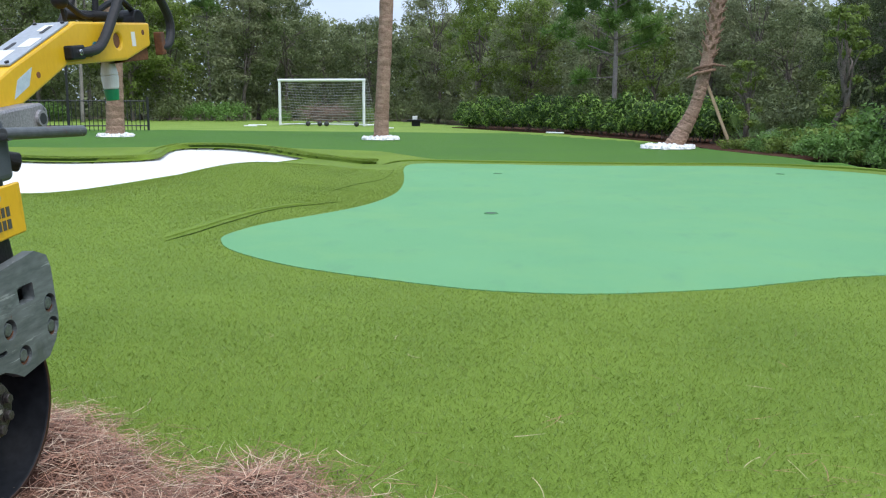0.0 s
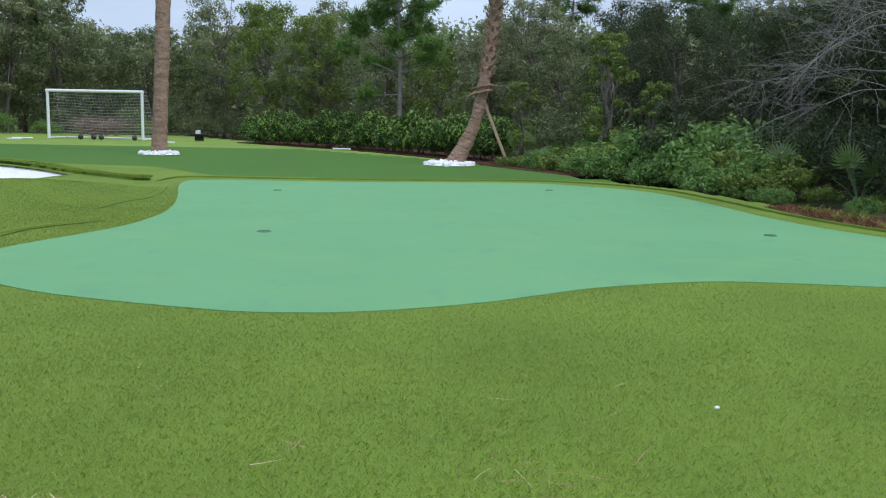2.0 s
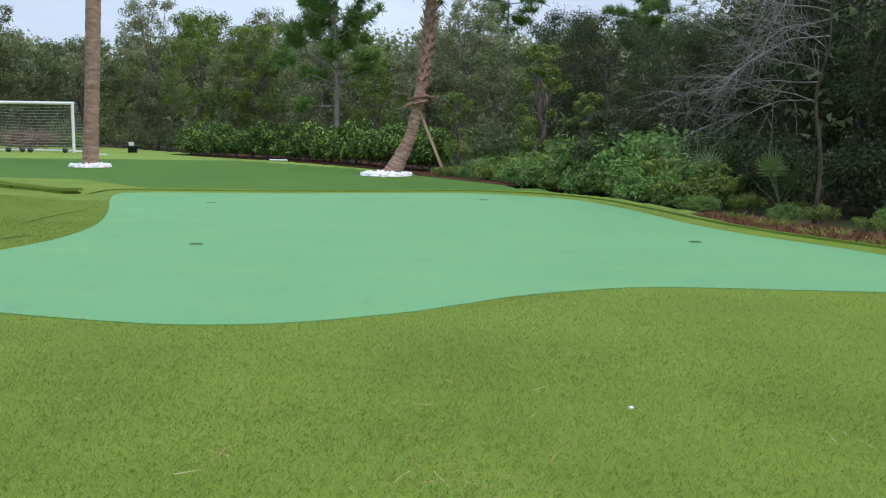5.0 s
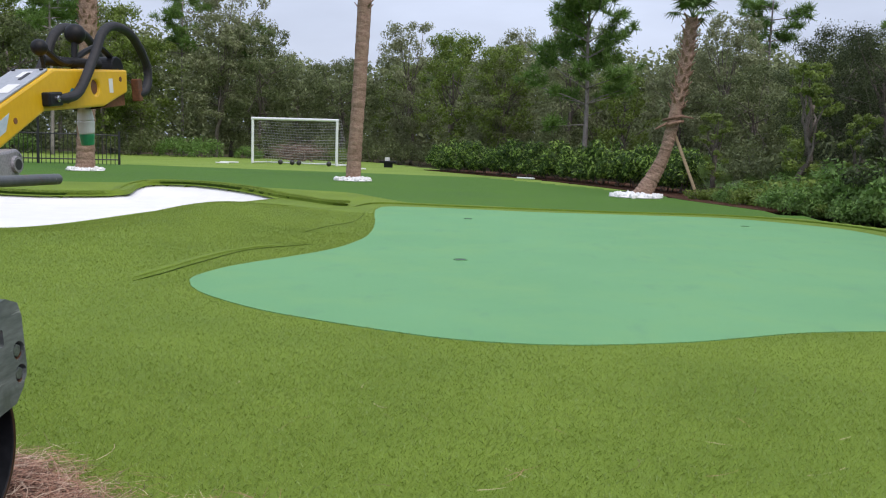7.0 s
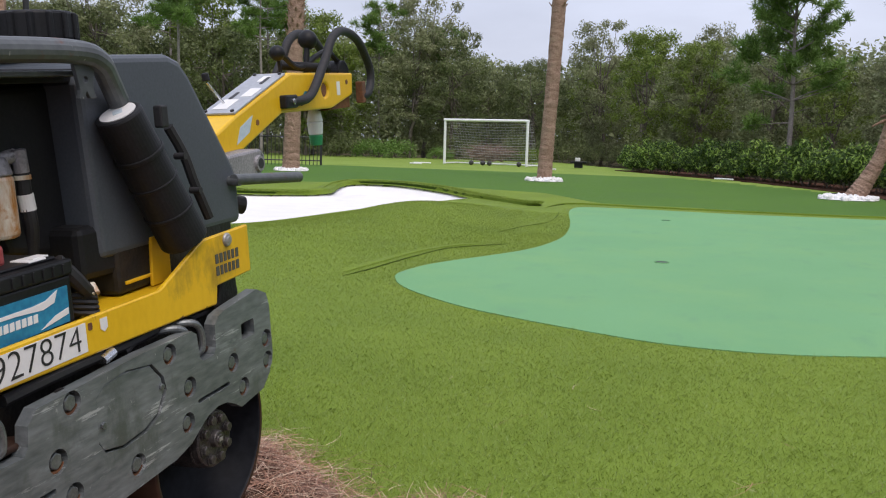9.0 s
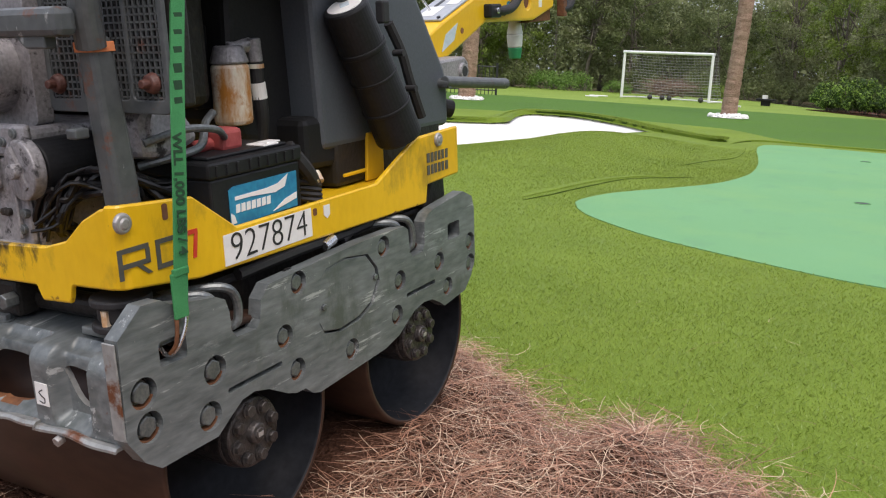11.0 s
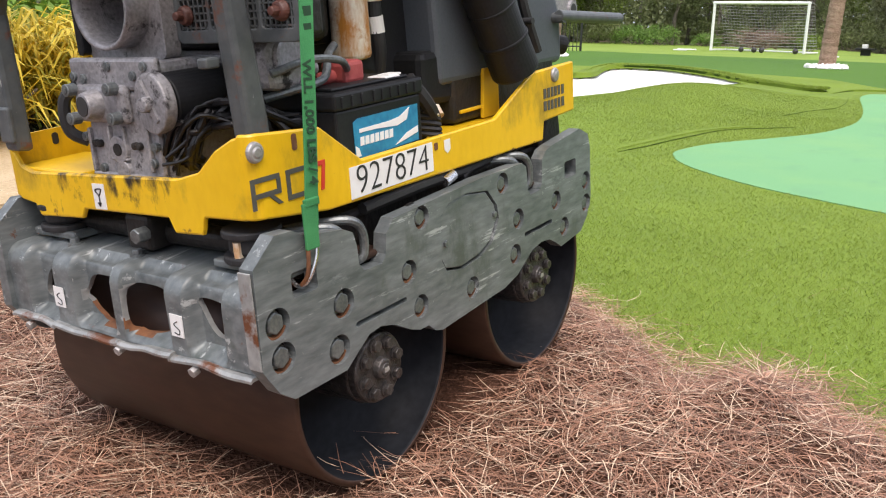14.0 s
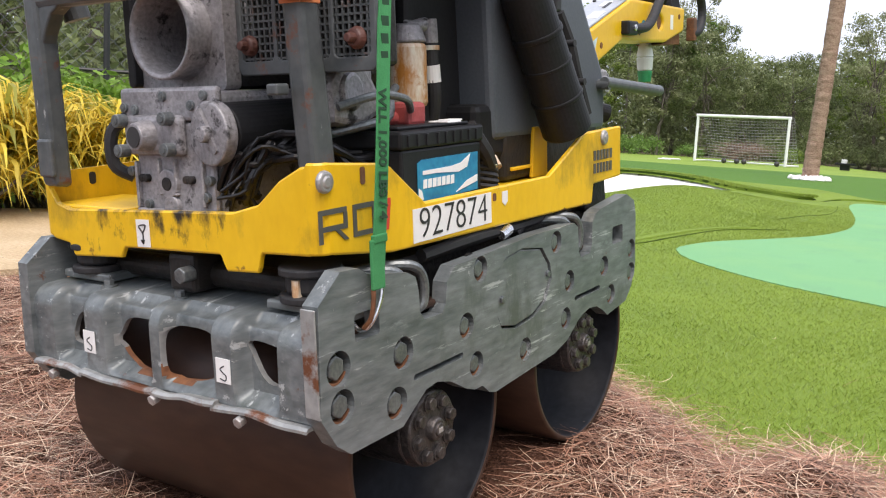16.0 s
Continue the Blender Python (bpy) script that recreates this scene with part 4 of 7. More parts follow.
part("inner_bracket", merge(slab([(0.735, 0.54), (0.80, 0.54), (0.80, 0.61), (0.765, 0.64), (0.745, 0.64)], 0.008, "x", -0.112, 0.002), box(-0.16, -0.115, 0.66, 0.80, 0.560, 0.567, 0.002)), YELLOW, frame_panel)
for y, z in ((0.021, 0.609), (0.887, 0.611)):
    part("dome_bolt", merge(rod((-0.03, y, z), (-0.022, y, z), 0.016, 0.014, 24, 0.003), rod((-0.023, y, z), (-0.020, y, z), 0.010, 0.006, 24, 0.001)), WORN, frame_panel)
part("bolt_slot", slab(rounded(0.094, 0.104, 0.598, 0.622, 0.004), 0.002, "x", -0.0268), RUST, frame_panel)
part("bolt_slot", slab(rounded(-0.03 + 0.47, 0.45, 0.533, 0.546, 0.003), 0.002, "x", -0.0268), RUST, frame_panel)
# black patch on the left wall paints the dark of its slot
part("bolt_slot", slab(rounded(0.10, 0.112, 0.575, 0.596, 0.005), 0.002, "x", -0.633), INK, frame_panel)
# decals and markings on the frame
number = part("number_decal", slab([(0.211, 0.498), (0.433, 0.4985), (0.433, 0.5495), (0.211, 0.5485)], 0.0012, "x", -0.0266), DECAL, frame_panel, "white decal with black figures")
text_part("927874", 0.066, on_side(-0.0258, 0.322, 0.5235), INK, number, "number_print", 1.0, -0.0011)
part("shield_decal", slab([(0.470, 0.528), (0.479, 0.521), (0.488, 0.528), (0.488, 0.546), (0.470, 0.546)], 0.0012, "x", -0.0266), DECAL, frame_panel)
for i, (y, w) in enumerate(((0.838, 0.014), (0.855, 0.013), (0.871, 0.012), (0.886, 0.012), (0.901, 0.012), (0.917, 0.013))):
    part("word_mark", box(-0.0278, -0.0264, y, y + w * 0.8, 0.567, 0.587), GREY_INK, frame_panel, "dark grey word mark")
for i, (y, w) in enumerate(((0.838, 0.014), (0.855, 0.011), (0.869, 0.013), (0.885, 0.012), (0.900, 0.013), (0.916, 0.014))):
    part("word_mark", box(-0.0278, -0.0264, y, y + w * 0.8, 0.541, 0.561), GREY_INK, frame_panel, "dark grey word mark")


def stroke(y0, y1, z0, z1):
    return box(-0.0278, -0.0264, y0, y1, z0, z1)


def slant(ya, za, yb, zb, w):
    return slab([(ya, za), (ya + w, za), (yb + w, zb), (yb, zb)], 0.0014, "x", -0.0264)


part("model_mark", merge(stroke(0.006, 0.0135, 0.529, 0.573), stroke(0.0135, 0.062, 0.566, 0.573), stroke(0.0555, 0.063, 0.551, 0.566), stroke(0.0135, 0.063, 0.544, 0.551), slant(0.038, 0.544, 0.056, 0.529, 0.009)), GREY_INK, frame_panel, "dark grey model mark")
part("model_mark", merge(stroke(0.075, 0.0825, 0.529, 0.573), stroke(0.0825, 0.122, 0.566, 0.573), stroke(0.1165, 0.124, 0.536, 0.566), stroke(0.0825, 0.122, 0.529, 0.536)), GREY_INK, frame_panel, "dark grey model mark")
part("model_mark", merge(stroke(0.131, 0.158, 0.566, 0.573), slant(0.145, 0.529, 0.151, 0.566, 0.007)), RED_INK, frame_panel, "red model mark")
st = part("sticker", slab([(-0.400, 0.498), (-0.370, 0.499), (-0.370, 0.541), (-0.400, 0.540)], 0.0012, "y", 0.0114), DECAL, frame_panel, "white lifting-point sticker")
part("pictogram", merge(tube([(-0.385, 0.0098, 0.507), (-0.385, 0.0098, 0.520), (-0.393, 0.0098, 0.530), (-0.378, 0.0098, 0.532), (-0.385, 0.0098, 0.520)], 0.0012, 6), rod((-0.385, 0.0098, 0.503), (-0.385, 0.0098, 0.510), 0.001, 0.004, 8)), INK, st)
# battery
battery = part("battery", box(-0.22, -0.045, 0.212, 0.432, 0.545, 0.634, 0.004), BLACK, roller, "black battery with a torn blue label")
part("battery_lid", box(-0.223, -0.041, 0.207, 0.437, 0.6342, 0.662, 0.005), BLACK, battery)
part("vent_strip", box(-0.205, -0.06, 0.225, 0.42, 0.6622, 0.668, 0.0025), BLACK, battery)
for i in range(9):
    y = 0.222 + i * 0.024 if i < 3 else 0.30 + (i - 3) * 0.022
    part("grip_rib", box(-0.0415, -0.0385, y, y + 0.006, 0.638, 0.656, 0.001, 1), BLACK, battery)
label = part("label", slab([(0.249, 0.553), (0.418, 0.556), (0.420, 0.618), (0.26, 0.617), (0.249, 0.612)], 0.001, "x", -0.0435), BLUE_INK, battery, "torn blue and white label")
for pts in ([(0.262, 0.600), (0.34, 0.601), (0.368, 0.604), (0.396, 0.616), (0.386, 0.596), (0.36, 0.590), (0.30, 0.594), (0.262, 0.594)], [(0.352, 0.5585), (0.416, 0.570), (0.417, 0.581), (0.385, 0.574)], [(0.250, 0.556), (0.262, 0.557), (0.258, 0.570), (0.250, 0.575)]):
    part("label_print", slab(pts, 0.001, "x", -0.0426), DECAL, label)
for i in range(7):
    part("label_print", slab([(0.262 + i * 0.0125, 0.573), (0.2715 + i * 0.0125, 0.5735), (0.2725 + i * 0.0125, 0.587), (0.2635 + i * 0.0125, 0.5865)], 0.001, "x", -0.0426), DECAL, label)
part("terminal_cover", merge(box(-0.145, -0.09, 0.295, 0.345, 0.664, 0.702, 0.008), rod((-0.12, 0.25, 0.676), (-0.12, 0.30, 0.678), 0.011)), RED_RUBBER, battery, "faded red terminal cover")
part("corrosion", merge(box(-0.10, -0.06, 0.36, 0.40, 0.666, 0.670, 0.002), box(-0.09, -0.065, 0.375, 0.41, 0.669, 0.672, 0.001)), DECAL, battery, "white powdery corrosion")
part("cable", tube([(-0.14, 0.16, 0.66), (-0.10, 0.20, 0.672), (-0.095, 0.25, 0.682), (-0.12, 0.29, 0.712), (-0.14, 0.33, 0.725)], 0.0068, 10), BOLT, battery)
part("cable", tube([(-0.06, 0.42, 0.66), (-0.05, 0.46, 0.61), (-0.07, 0.50, 0.57), (-0.10, 0.47, 0.545)], 0.013, 8), RUBBER, battery)
part("cable_coil", merge(*[tube([(-0.06 - 0.008 * i, 0.455, 0.60 - 0.01 * i), (-0.05, 0.485, 0.592 - 0.01 * i), (-0.07, 0.51, 0.575 - 0.006 * i), (-0.10, 0.50, 0.558)], 0.005, 6, 4) for i in range(5)]), RUBBER, battery)
for y in (0.478, 0.492):
    part("cable_tie", rod((-0.048, y, 0.585), (-0.062, y + 0.006, 0.60), 0.008), FILTER, battery)

# engine
engine = part("engine_block", box(-0.445, -0.245, 0.055, 0.33, 0.538, 0.728, 0.010), CAST, roller, "dusty cast aluminium engine")
part("head_flange", box(-0.452, -0.238, 0.040, 0.0545, 0.685, 0.735, 0.006), CAST, engine)
part("gear_cover", box(-0.425, -0.255, 0.042, 0.0545, 0.545, 0.684, 0.006), CAST, engine)
# coloured near black for the shade inside the engine bay
part("cylinder_block", box(-0.44, -0.20, 0.207, 0.40, 0.7285, 0.95, 0.02), DARK_STEEL, engine)
for x, z in ((-0.44, 0.706), (-0.415, 0.703), (-0.35, 0.722), (-0.29, 0.708), (-0.262, 0.722), (-0.262, 0.60), (-0.25, 0.645), (-0.435, 0.61), (-0.27, 0.575), (-0.40, 0.56)):
    part("engine_bolt", merge(rod((x, 0.0355, z), (x, 0.045, z), 0.0075, segs=12, bevel=0.001), rod((x, 0.0345, z), (x, 0.0365, z), 0.004, segs=6)), BOLT, engine)
for x, z, r in ((-0.35, 0.593, 0.022), (-0.345, 0.56, 0.016), (-0.40, 0.60, 0.006), (-0.41, 0.60, 0.006), (-0.31, 0.60, 0.006), (-0.30, 0.60, 0.006)):
    part("casting_boss", rod((x, 0.034, z), (x, 0.044, z), r, segs=24, bevel=0.002), CAST if r > 0.01 else DARK_STEEL, engine)
flange = part("inlet_flange", merge(box(-0.435, -0.305, 0.028, 0.046, 0.635, 0.695, 0.012), rod((-0.381, 0.006, 0.664), (-0.378, 0.04, 0.665), 0.020, 0.026, 28, 0.002)), CAST, engine)
# black disc paints the shade inside the pipe's mouth
part("inlet_bore_disc", rod((-0.3812, 0.0045, 0.664), (-0.380, 0.02, 0.664), 0.0155, segs=24), INK, flange)
for x, z in ((-0.43, 0.687), (-0.43, 0.642), (-0.325, 0.690), (-0.325, 0.645)):
    part("flange_bolt", merge(rod((x, 0.012, z), (x, 0.03, z), 0.010, segs=14, bevel=0.001), rod((x, 0.0105, z), (x, 0.014, z), 0.0055, segs=6)), BOLT, flange)
for x0, x1, z0, z1 in ((-0.425, -0.255, 0.548, 0.554), (-0.424, -0.418, 0.554, 0.625), (-0.277, -0.271, 0.56, 0.64), (-0.37, -0.33, 0.575, 0.580), (-0.335, -0.330, 0.58, 0.63), (-0.372, -0.367, 0.58, 0.63)):
    part("casting_rib", box(x0, x1, 0.034, 0.0435, z0, z1, 0.002, 1), CAST, engine)
# dark disc paints the bore's shade on the boss
part("shaft_bore_disc", rod((-0.35, 0.0325, 0.593), (-0.35, 0.0345, 0.593), 0.010, segs=20), DARK_STEEL, engine)
starter = part("starter_motor", merge(rod((-0.248, 0.030, 0.668), (-0.245, 0.050, 0.668), 0.046, segs=36, bevel=0.003), rod((-0.248, 0.014, 0.668), (-0.248, 0.032, 0.668), 0.011, 0.013, 20, 0.002), slab([(-0.264, 0.700), (-0.232, 0.640), (-0.226, 0.645), (-0.258, 0.704)], 0.006, "y", 0.030)), CAST, engine, "round starter motor")
part("starter_body", rod((-0.246, 0.05, 0.668), (-0.235, 0.26, 0.672), 0.043, segs=36, bevel=0.004), BLACK, starter)
# fan ring, shroud and grille
shroud = part("fan_shroud", merge(slab(rounded(-0.452, -0.262, 0.7275, 0.96, 0.012), 0.03, "y", 0.115, 0.004, [ring_points(-0.352, 0.812, 0.0545, 28)])), CAST, engine)
part("shroud_edge", slab(rounded(-0.466, -0.448, 0.735, 0.96, 0.008), 0.05, "y", 0.12, 0.003), BLACK, shroud)
bm = bmesh.new()
n = 48
prof = [(0.205, 0.0535), (0.125, 0.054), (0.07, 0.055), (0.048, 0.058), (0.042, 0.062), (0.043, 0.067), (0.07, 0.066), (0.125, 0.067)]
rings = [[bm.verts.new((-0.352 + q * math.cos(2 * math.pi * k / n), y, 0.812 + q * math.sin(2 * math.pi * k / n))) for k in range(n)] for y, q in prof]
for a, b in zip(rings, rings[1:]):
    for k in range(n):
        bm.faces.new((a[k], a[(k + 1) % n], b[(k + 1) % n], b[k])).smooth = True
bmesh.ops.recalc_face_normals(bm, faces=bm.faces)
part("intake_ring", bm, CAST, engine, "open round cast intake ring")
# near-black disc paints the shade deep in the ring
part("ring_inside", rod((-0.352, 0.198, 0.812), (-0.352, 0.204, 0.812), 0.0535, segs=32), DARK_STEEL, engine)
part("ring_tab", merge(box(-0.318, -0.306, 0.11, 0.15, 0.785, 0.815, 0.004), rod((-0.315, 0.125, 0.80), (-0.335, 0.125, 0.80), 0.007, segs=12), rod((-0.318, 0.14, 0.79), (-0.34, 0.14, 0.788), 0.005, segs=10)), CAST, engine)
grille = part("grille", merge(slab(rounded(-0.262, -0.003, 0.748, 0.97, 0.012), 0.008, "y", 0.118, 0.002, [rounded(-0.252, -0.19, 0.768, 0.955, 0.006), rounded(-0.182, -0.085, 0.768, 0.955, 0.006), rounded(-0.076, -0.014, 0.768, 0.955, 0.006)])), TUBE_STEEL, engine, "dark perforated grille guard")
wires = [box(x, x + 0.0028, 0.112, 0.116, 0.766, 0.957) for x in np.arange(-0.251, -0.012, 0.0105)] + [box(-0.253, -0.012, 0.112, 0.116, z, z + 0.0028) for z in np.arange(0.770, 0.956, 0.0105)]
part("mesh", merge(*wires), TUBE_STEEL, grille)
# dark sheet added so that the space behind the mesh reads as shade
part("grille_dark_backing", box(-0.258, -0.012, 0.135, 0.17, 0.755, 0.965, 0.006), DARK_STEEL, grille)
for x, z in ((-0.235, 0.790), (-0.035, 0.792)):
    part("mount_knob", merge(rod((x, 0.100, z), (x, 0.112, z), 0.012, 0.0165, 24, 0.003), rod((x, 0.088, z), (x, 0.102, z), 0.0065, 0.0075, 12, 0.002)), KNOB, grille)
part("flywheel_housing", merge(slab([(0.14, 0.675), (0.20, 0.668), (0.262, 0.690), (0.250, 0.715), (0.215, 0.765), (0.165, 0.772), (0.135, 0.735)], 0.06, "x", -0.105, 0.012), rod((-0.17, 0.17, 0.72), (-0.10, 0.18, 0.722), 0.036, 0.028, 28, 0.006), rod((-0.17, 0.205, 0.745), (-0.11, 0.21, 0.745), 0.030, 0.026, 24, 0.004)), CAST, engine, "dusty silver blower housing")
part("bent_pipe", tube([(-0.10, 0.14, 0.70), (-0.075, 0.20, 0.715), (-0.07, 0.26, 0.708), (-0.09, 0.30, 0.69)], 0.0062, 10), BOLT, engine)
WIRE = material("black_wire", (0.004, 0.004, 0.0045), (0.008, 0.008, 0.009), 0.4, spec=0.4, bump=0)
for i in range(26):
    a = RNG.uniform(-0.034, 0.034, 6)
    part("wire", tube([(-0.225 + a[0], 0.06 + a[1], 0.555 + abs(a[2])), (-0.205 + a[2] * 0.4, 0.055 + a[3] * 0.3, 0.605 + a[4]), (-0.185 + a[1] * 0.5, 0.07 + a[5] * 0.5, 0.645 + a[0] * 0.6), (-0.15 + a[4], 0.12 + a[2], 0.648 + a[3] * 0.6), (-0.12 + a[3], 0.17 + a[5], 0.60 + a[1]), (-0.10, 0.22 + a[5], 0.60 + a[1])], 0.003 if i % 4 else 0.0055, 7, 4), WIRE, engine)
part("side_hose", tube([(-0.44, 0.05, 0.695), (-0.463, 0.03, 0.67), (-0.465, 0.03, 0.62), (-0.445, 0.05, 0.60)], 0.010, 8), RUBBER, engine)
# fuel filter with its hose
filt = part("fuel_filter", merge(rod((-0.20, 0.445, 0.690), (-0.20, 0.445, 0.800), 0.035, segs=36, bevel=0.008)), FILTER, roller, "white fuel filter can streaked with rust")
stain(FILTER, (0.42, 0.17, 0.025), 14, (1, 1, 0.3), 0.45, 0.14)
part("filter_head", merge(rod((-0.20, 0.445, 0.800), (-0.20, 0.445, 0.832), 0.036, 0.026, 28, 0.004), rod((-0.20, 0.440, 0.825), (-0.19, 0.495, 0.832), 0.014, 0.013, 18, 0.003), rod((-0.185, 0.495, 0.842), (-0.185, 0.498, 0.800), 0.014, segs=16, bevel=0.002)), CAST, filt)
hose = part("filter_hose", tube([(-0.185, 0.498, 0.80), (-0.185, 0.50, 0.75), (-0.185, 0.505, 0.70), (-0.20, 0.51, 0.64)], 0.013, 14), RUBBER, filt)
part("hose_band", rod((-0.185, 0.4995, 0.762), (-0.185, 0.503, 0.732), 0.0145, segs=18), DECAL, hose)
part("hose_clamp", rod((-0.185, 0.498, 0.788), (-0.185, 0.498, 0.796), 0.0155, segs=18), FILTER, hose)
part("filter_bracket", merge(box(-0.26, -0.24, 0.40, 0.44, 0.72, 0.87, 0.006)), BLACK, filt)

# hood, tank and air cleaner
HOOD_SIDE = [(0.60, 0.62), (0.585, 0.95), (0.60, 0.985), (0.65, 1.005), (0.87, 1.008), (0.91, 0.995), (0.94, 0.965), (1.085, 0.755), (1.10, 0.72), (1.10, 0.615)]
hood = part("hood", slab(HOOD_SIDE, 0.42, "x", -0.118, 0.016, (), 3), HOOD, roller, "dark grey moulded plastic hood tank")
part("inner_tank", merge(slab([(0.43, 0.70), (0.45, 0.655), (0.52, 0.64), (0.66, 0.625), (0.66, 0.96), (0.47, 0.955), (0.44, 0.92)], 0.36, "x", -0.19, 0.018, (), 3), slab([(0.55, 0.59), (0.725, 0.58), (0.725, 0.69), (0.55, 0.69)], 0.12, "x", -0.125, 0.014)), BLACK, hood, "black plastic tank behind the engine")
cap = part("filler_cap", merge(rod((-0.31, 0.70, 1.005), (-0.31, 0.70, 1.030), 0.088, segs=40, bevel=0.004), rod((-0.31, 0.70, 1.028), (-0.31, 0.70, 1.038), 0.098, segs=40, bevel=0.003)), BLACK, hood, "ribbed black filler cap")
part("cap_grip", rod((-0.31, 0.70, 1.038), (-0.31, 0.70, 1.095), 0.082, segs=40, bevel=0.006), BLACK, cap)
for a in np.arange(0, 6.2, 0.42):
    part("cap_rib", box(-0.31 + 0.082 * math.cos(a) - 0.006, -0.31 + 0.082 * math.cos(a) + 0.006, 0.70 + 0.082 * math.sin(a) - 0.006, 0.70 + 0.082 * math.sin(a) + 0.006, 1.04, 1.092, 0.003), BLACK, cap)
A, B = Vector((-0.075, 0.636, 0.896)), Vector((-0.055, 0.776, 0.630))
axis = (B - A).normalized()
can = part("air_cleaner", rod(A, B, 0.045, 0.050, 40, 0.006), BLACK, roller, "black air cleaner canister")
for k0, k1, r_ in ((0.085, 0.095, 0.0495), (0.15, 0.156, 0.0495), (0.22, 0.228, 0.0515)):
    part("canister_band", rod(A + axis * k0, A + axis * k1, r_, r_, 40, 0.002), BLACK, can)
part("cleaner_label", rod(A - axis * 0.0015, A + axis * 0.002, 0.035, segs=32), DECAL, can, "white round label")
part("label_mark", rod(A - axis * 0.0025, A - axis * 0.001, 0.013, segs=4), BLUE_DECAL, can)
part("rubber_strap", merge(tube([(-0.085, 0.80, 0.86), (-0.075, 0.83, 0.80), (-0.07, 0.85, 0.74), (-0.065, 0.885, 0.66)], 0.011, 8), box(-0.09, -0.07, 0.76, 0.785, 0.86, 0.905, 0.004), rod((-0.075, 0.80, 0.80), (-0.05, 0.80, 0.80), 0.007), rod((-0.07, 0.835, 0.725), (-0.045, 0.835, 0.725), 0.007)), RUBBER, can)


# roll bars
def roll_bar(x, s):
    return tube([(x - 0.03 * s, 0.060, 0.845), (x - 0.018 * s, 0.048, 0.92), (x, 0.062, 0.985), (x, 0.11, 1.003), (x, 0.32, 1.006), (x, 0.51, 1.006), (x, 0.58, 0.992), (x - 0.02 * s, 0.635, 0.948), (x - 0.055 * s, 0.75, 0.812), (x - 0.05 * s, 0.885, 0.640)], 0.021, 16, 5)


bar = part("roll_bar", roll_bar(-0.062, 1), TUBE_STEEL, roller, "scuffed grey tubular guard")
part("roll_bar", roll_bar(-0.595, -1), TUBE_STEEL, roller)
part("upright", merge(slab([(0.067, 0.56), (0.108, 0.575), (0.106, 0.64), (0.086, 0.86), (0.048, 0.86)], 0.036, "x", -0.078, 0.008), box(-0.125, -0.105, 0.025, 0.05, 0.72, 0.735, 0.003)), TUBE_STEEL, roller, "chipped grey square upright")
part("upright_band", slab([(0.0483, 0.838), (0.0885, 0.838), (0.0872, 0.852), (0.0477, 0.852)], 0.038, "x", -0.077, 0.001), ORANGE_DECAL, roller, "orange and white sticker")
part("upright", merge(slab([(-0.006, 0.585), (0.028, 0.580), (0.028, 0.90), (-0.008, 0.90)], 0.036, "x", -0.572, 0.008), box(-0.60, -0.565, -0.014, -0.004, 0.60, 0.66, 0.004)), TUBE_STEEL, roller)
part("cross_bar", merge(box(-0.605, -0.075, -0.006, 0.03, 0.860, 0.900, 0.010), slab([(-0.58, 0.865), (-0.515, 0.865), (-0.545, 0.850), (-0.566, 0.82), (-0.58, 0.79)], 0.026, "y", 0.024, 0.003), slab([(-0.19, 0.875), (-0.11, 0.875), (-0.11, 0.845), (-0.15, 0.845)], 0.02, "y", 0.02, 0.003)), TUBE_STEEL, roller)
for y in (0.10, 0.545):
    part("bar_tab", slab([(y - 0.026, 0.985), (y + 0.026, 0.985), (y + 0.018, 0.94), (y + 0.024, 0.925), (y + 0.008, 0.925), (y, 0.938), (y - 0.008, 0.925), (y - 0.020, 0.925), (y - 0.016, 0.94)], 0.008, "x", -0.062, 0.001, [ring_points(y, 0.958, 0.006, 10)]), TUBE_STEEL, bar)
part("inner_rail", merge(rod((-0.12, 0.0, 0.93), (-0.10, 0.125, 0.925), 0.006), box(-0.14, -0.09, 0.0, 0.58, 0.965, 0.975, 0.002)), TUBE_STEEL, roller)
part("bonnet", merge(box(-0.575, -0.135, 0.19, 0.605, 0.972, 0.980, 0.003), box(-0.142, -0.134, 0.19, 0.60, 0.955, 0.974, 0.002)), BLACK, roller, "black sheet bonnet over the engine")
part("rail_washer", rod((-0.098, 0.13, 0.925), (-0.09, 0.13, 0.925), 0.013), CHROME, roller)

# handle arm with its controls
ARM = [(1.08, 0.56), (1.07, 0.62), (1.421, 0.811), (1.52, 0.852), (1.866, 0.972), (2.35, 0.967), (2.34, 0.888), (2.165, 0.846), (1.80, 0.846), (1.491, 0.728), (1.17, 0.55)]
arm = part("handle_arm", slab(ARM, 0.125, "x", -0.372, 0.008, [ring_points(2.113, 0.911, 0.025, 20)], 2), YELLOW, roller, "yellow box-section steering arm")
part("arm_bore", rod((-0.49, 2.113, 0.911), (-0.38, 2.113, 0.911), 0.0245, segs=20), RUST, arm)
PANEL = material("light_grey_panel", (0.34, 0.36, 0.38), (0.46, 0.48, 0.50), 0.4, metal=0.3, scale=12, fine=90, bump=0.05)
d = Vector((0, 1.866 - 1.52, 0.972 - 0.852)).normalized()
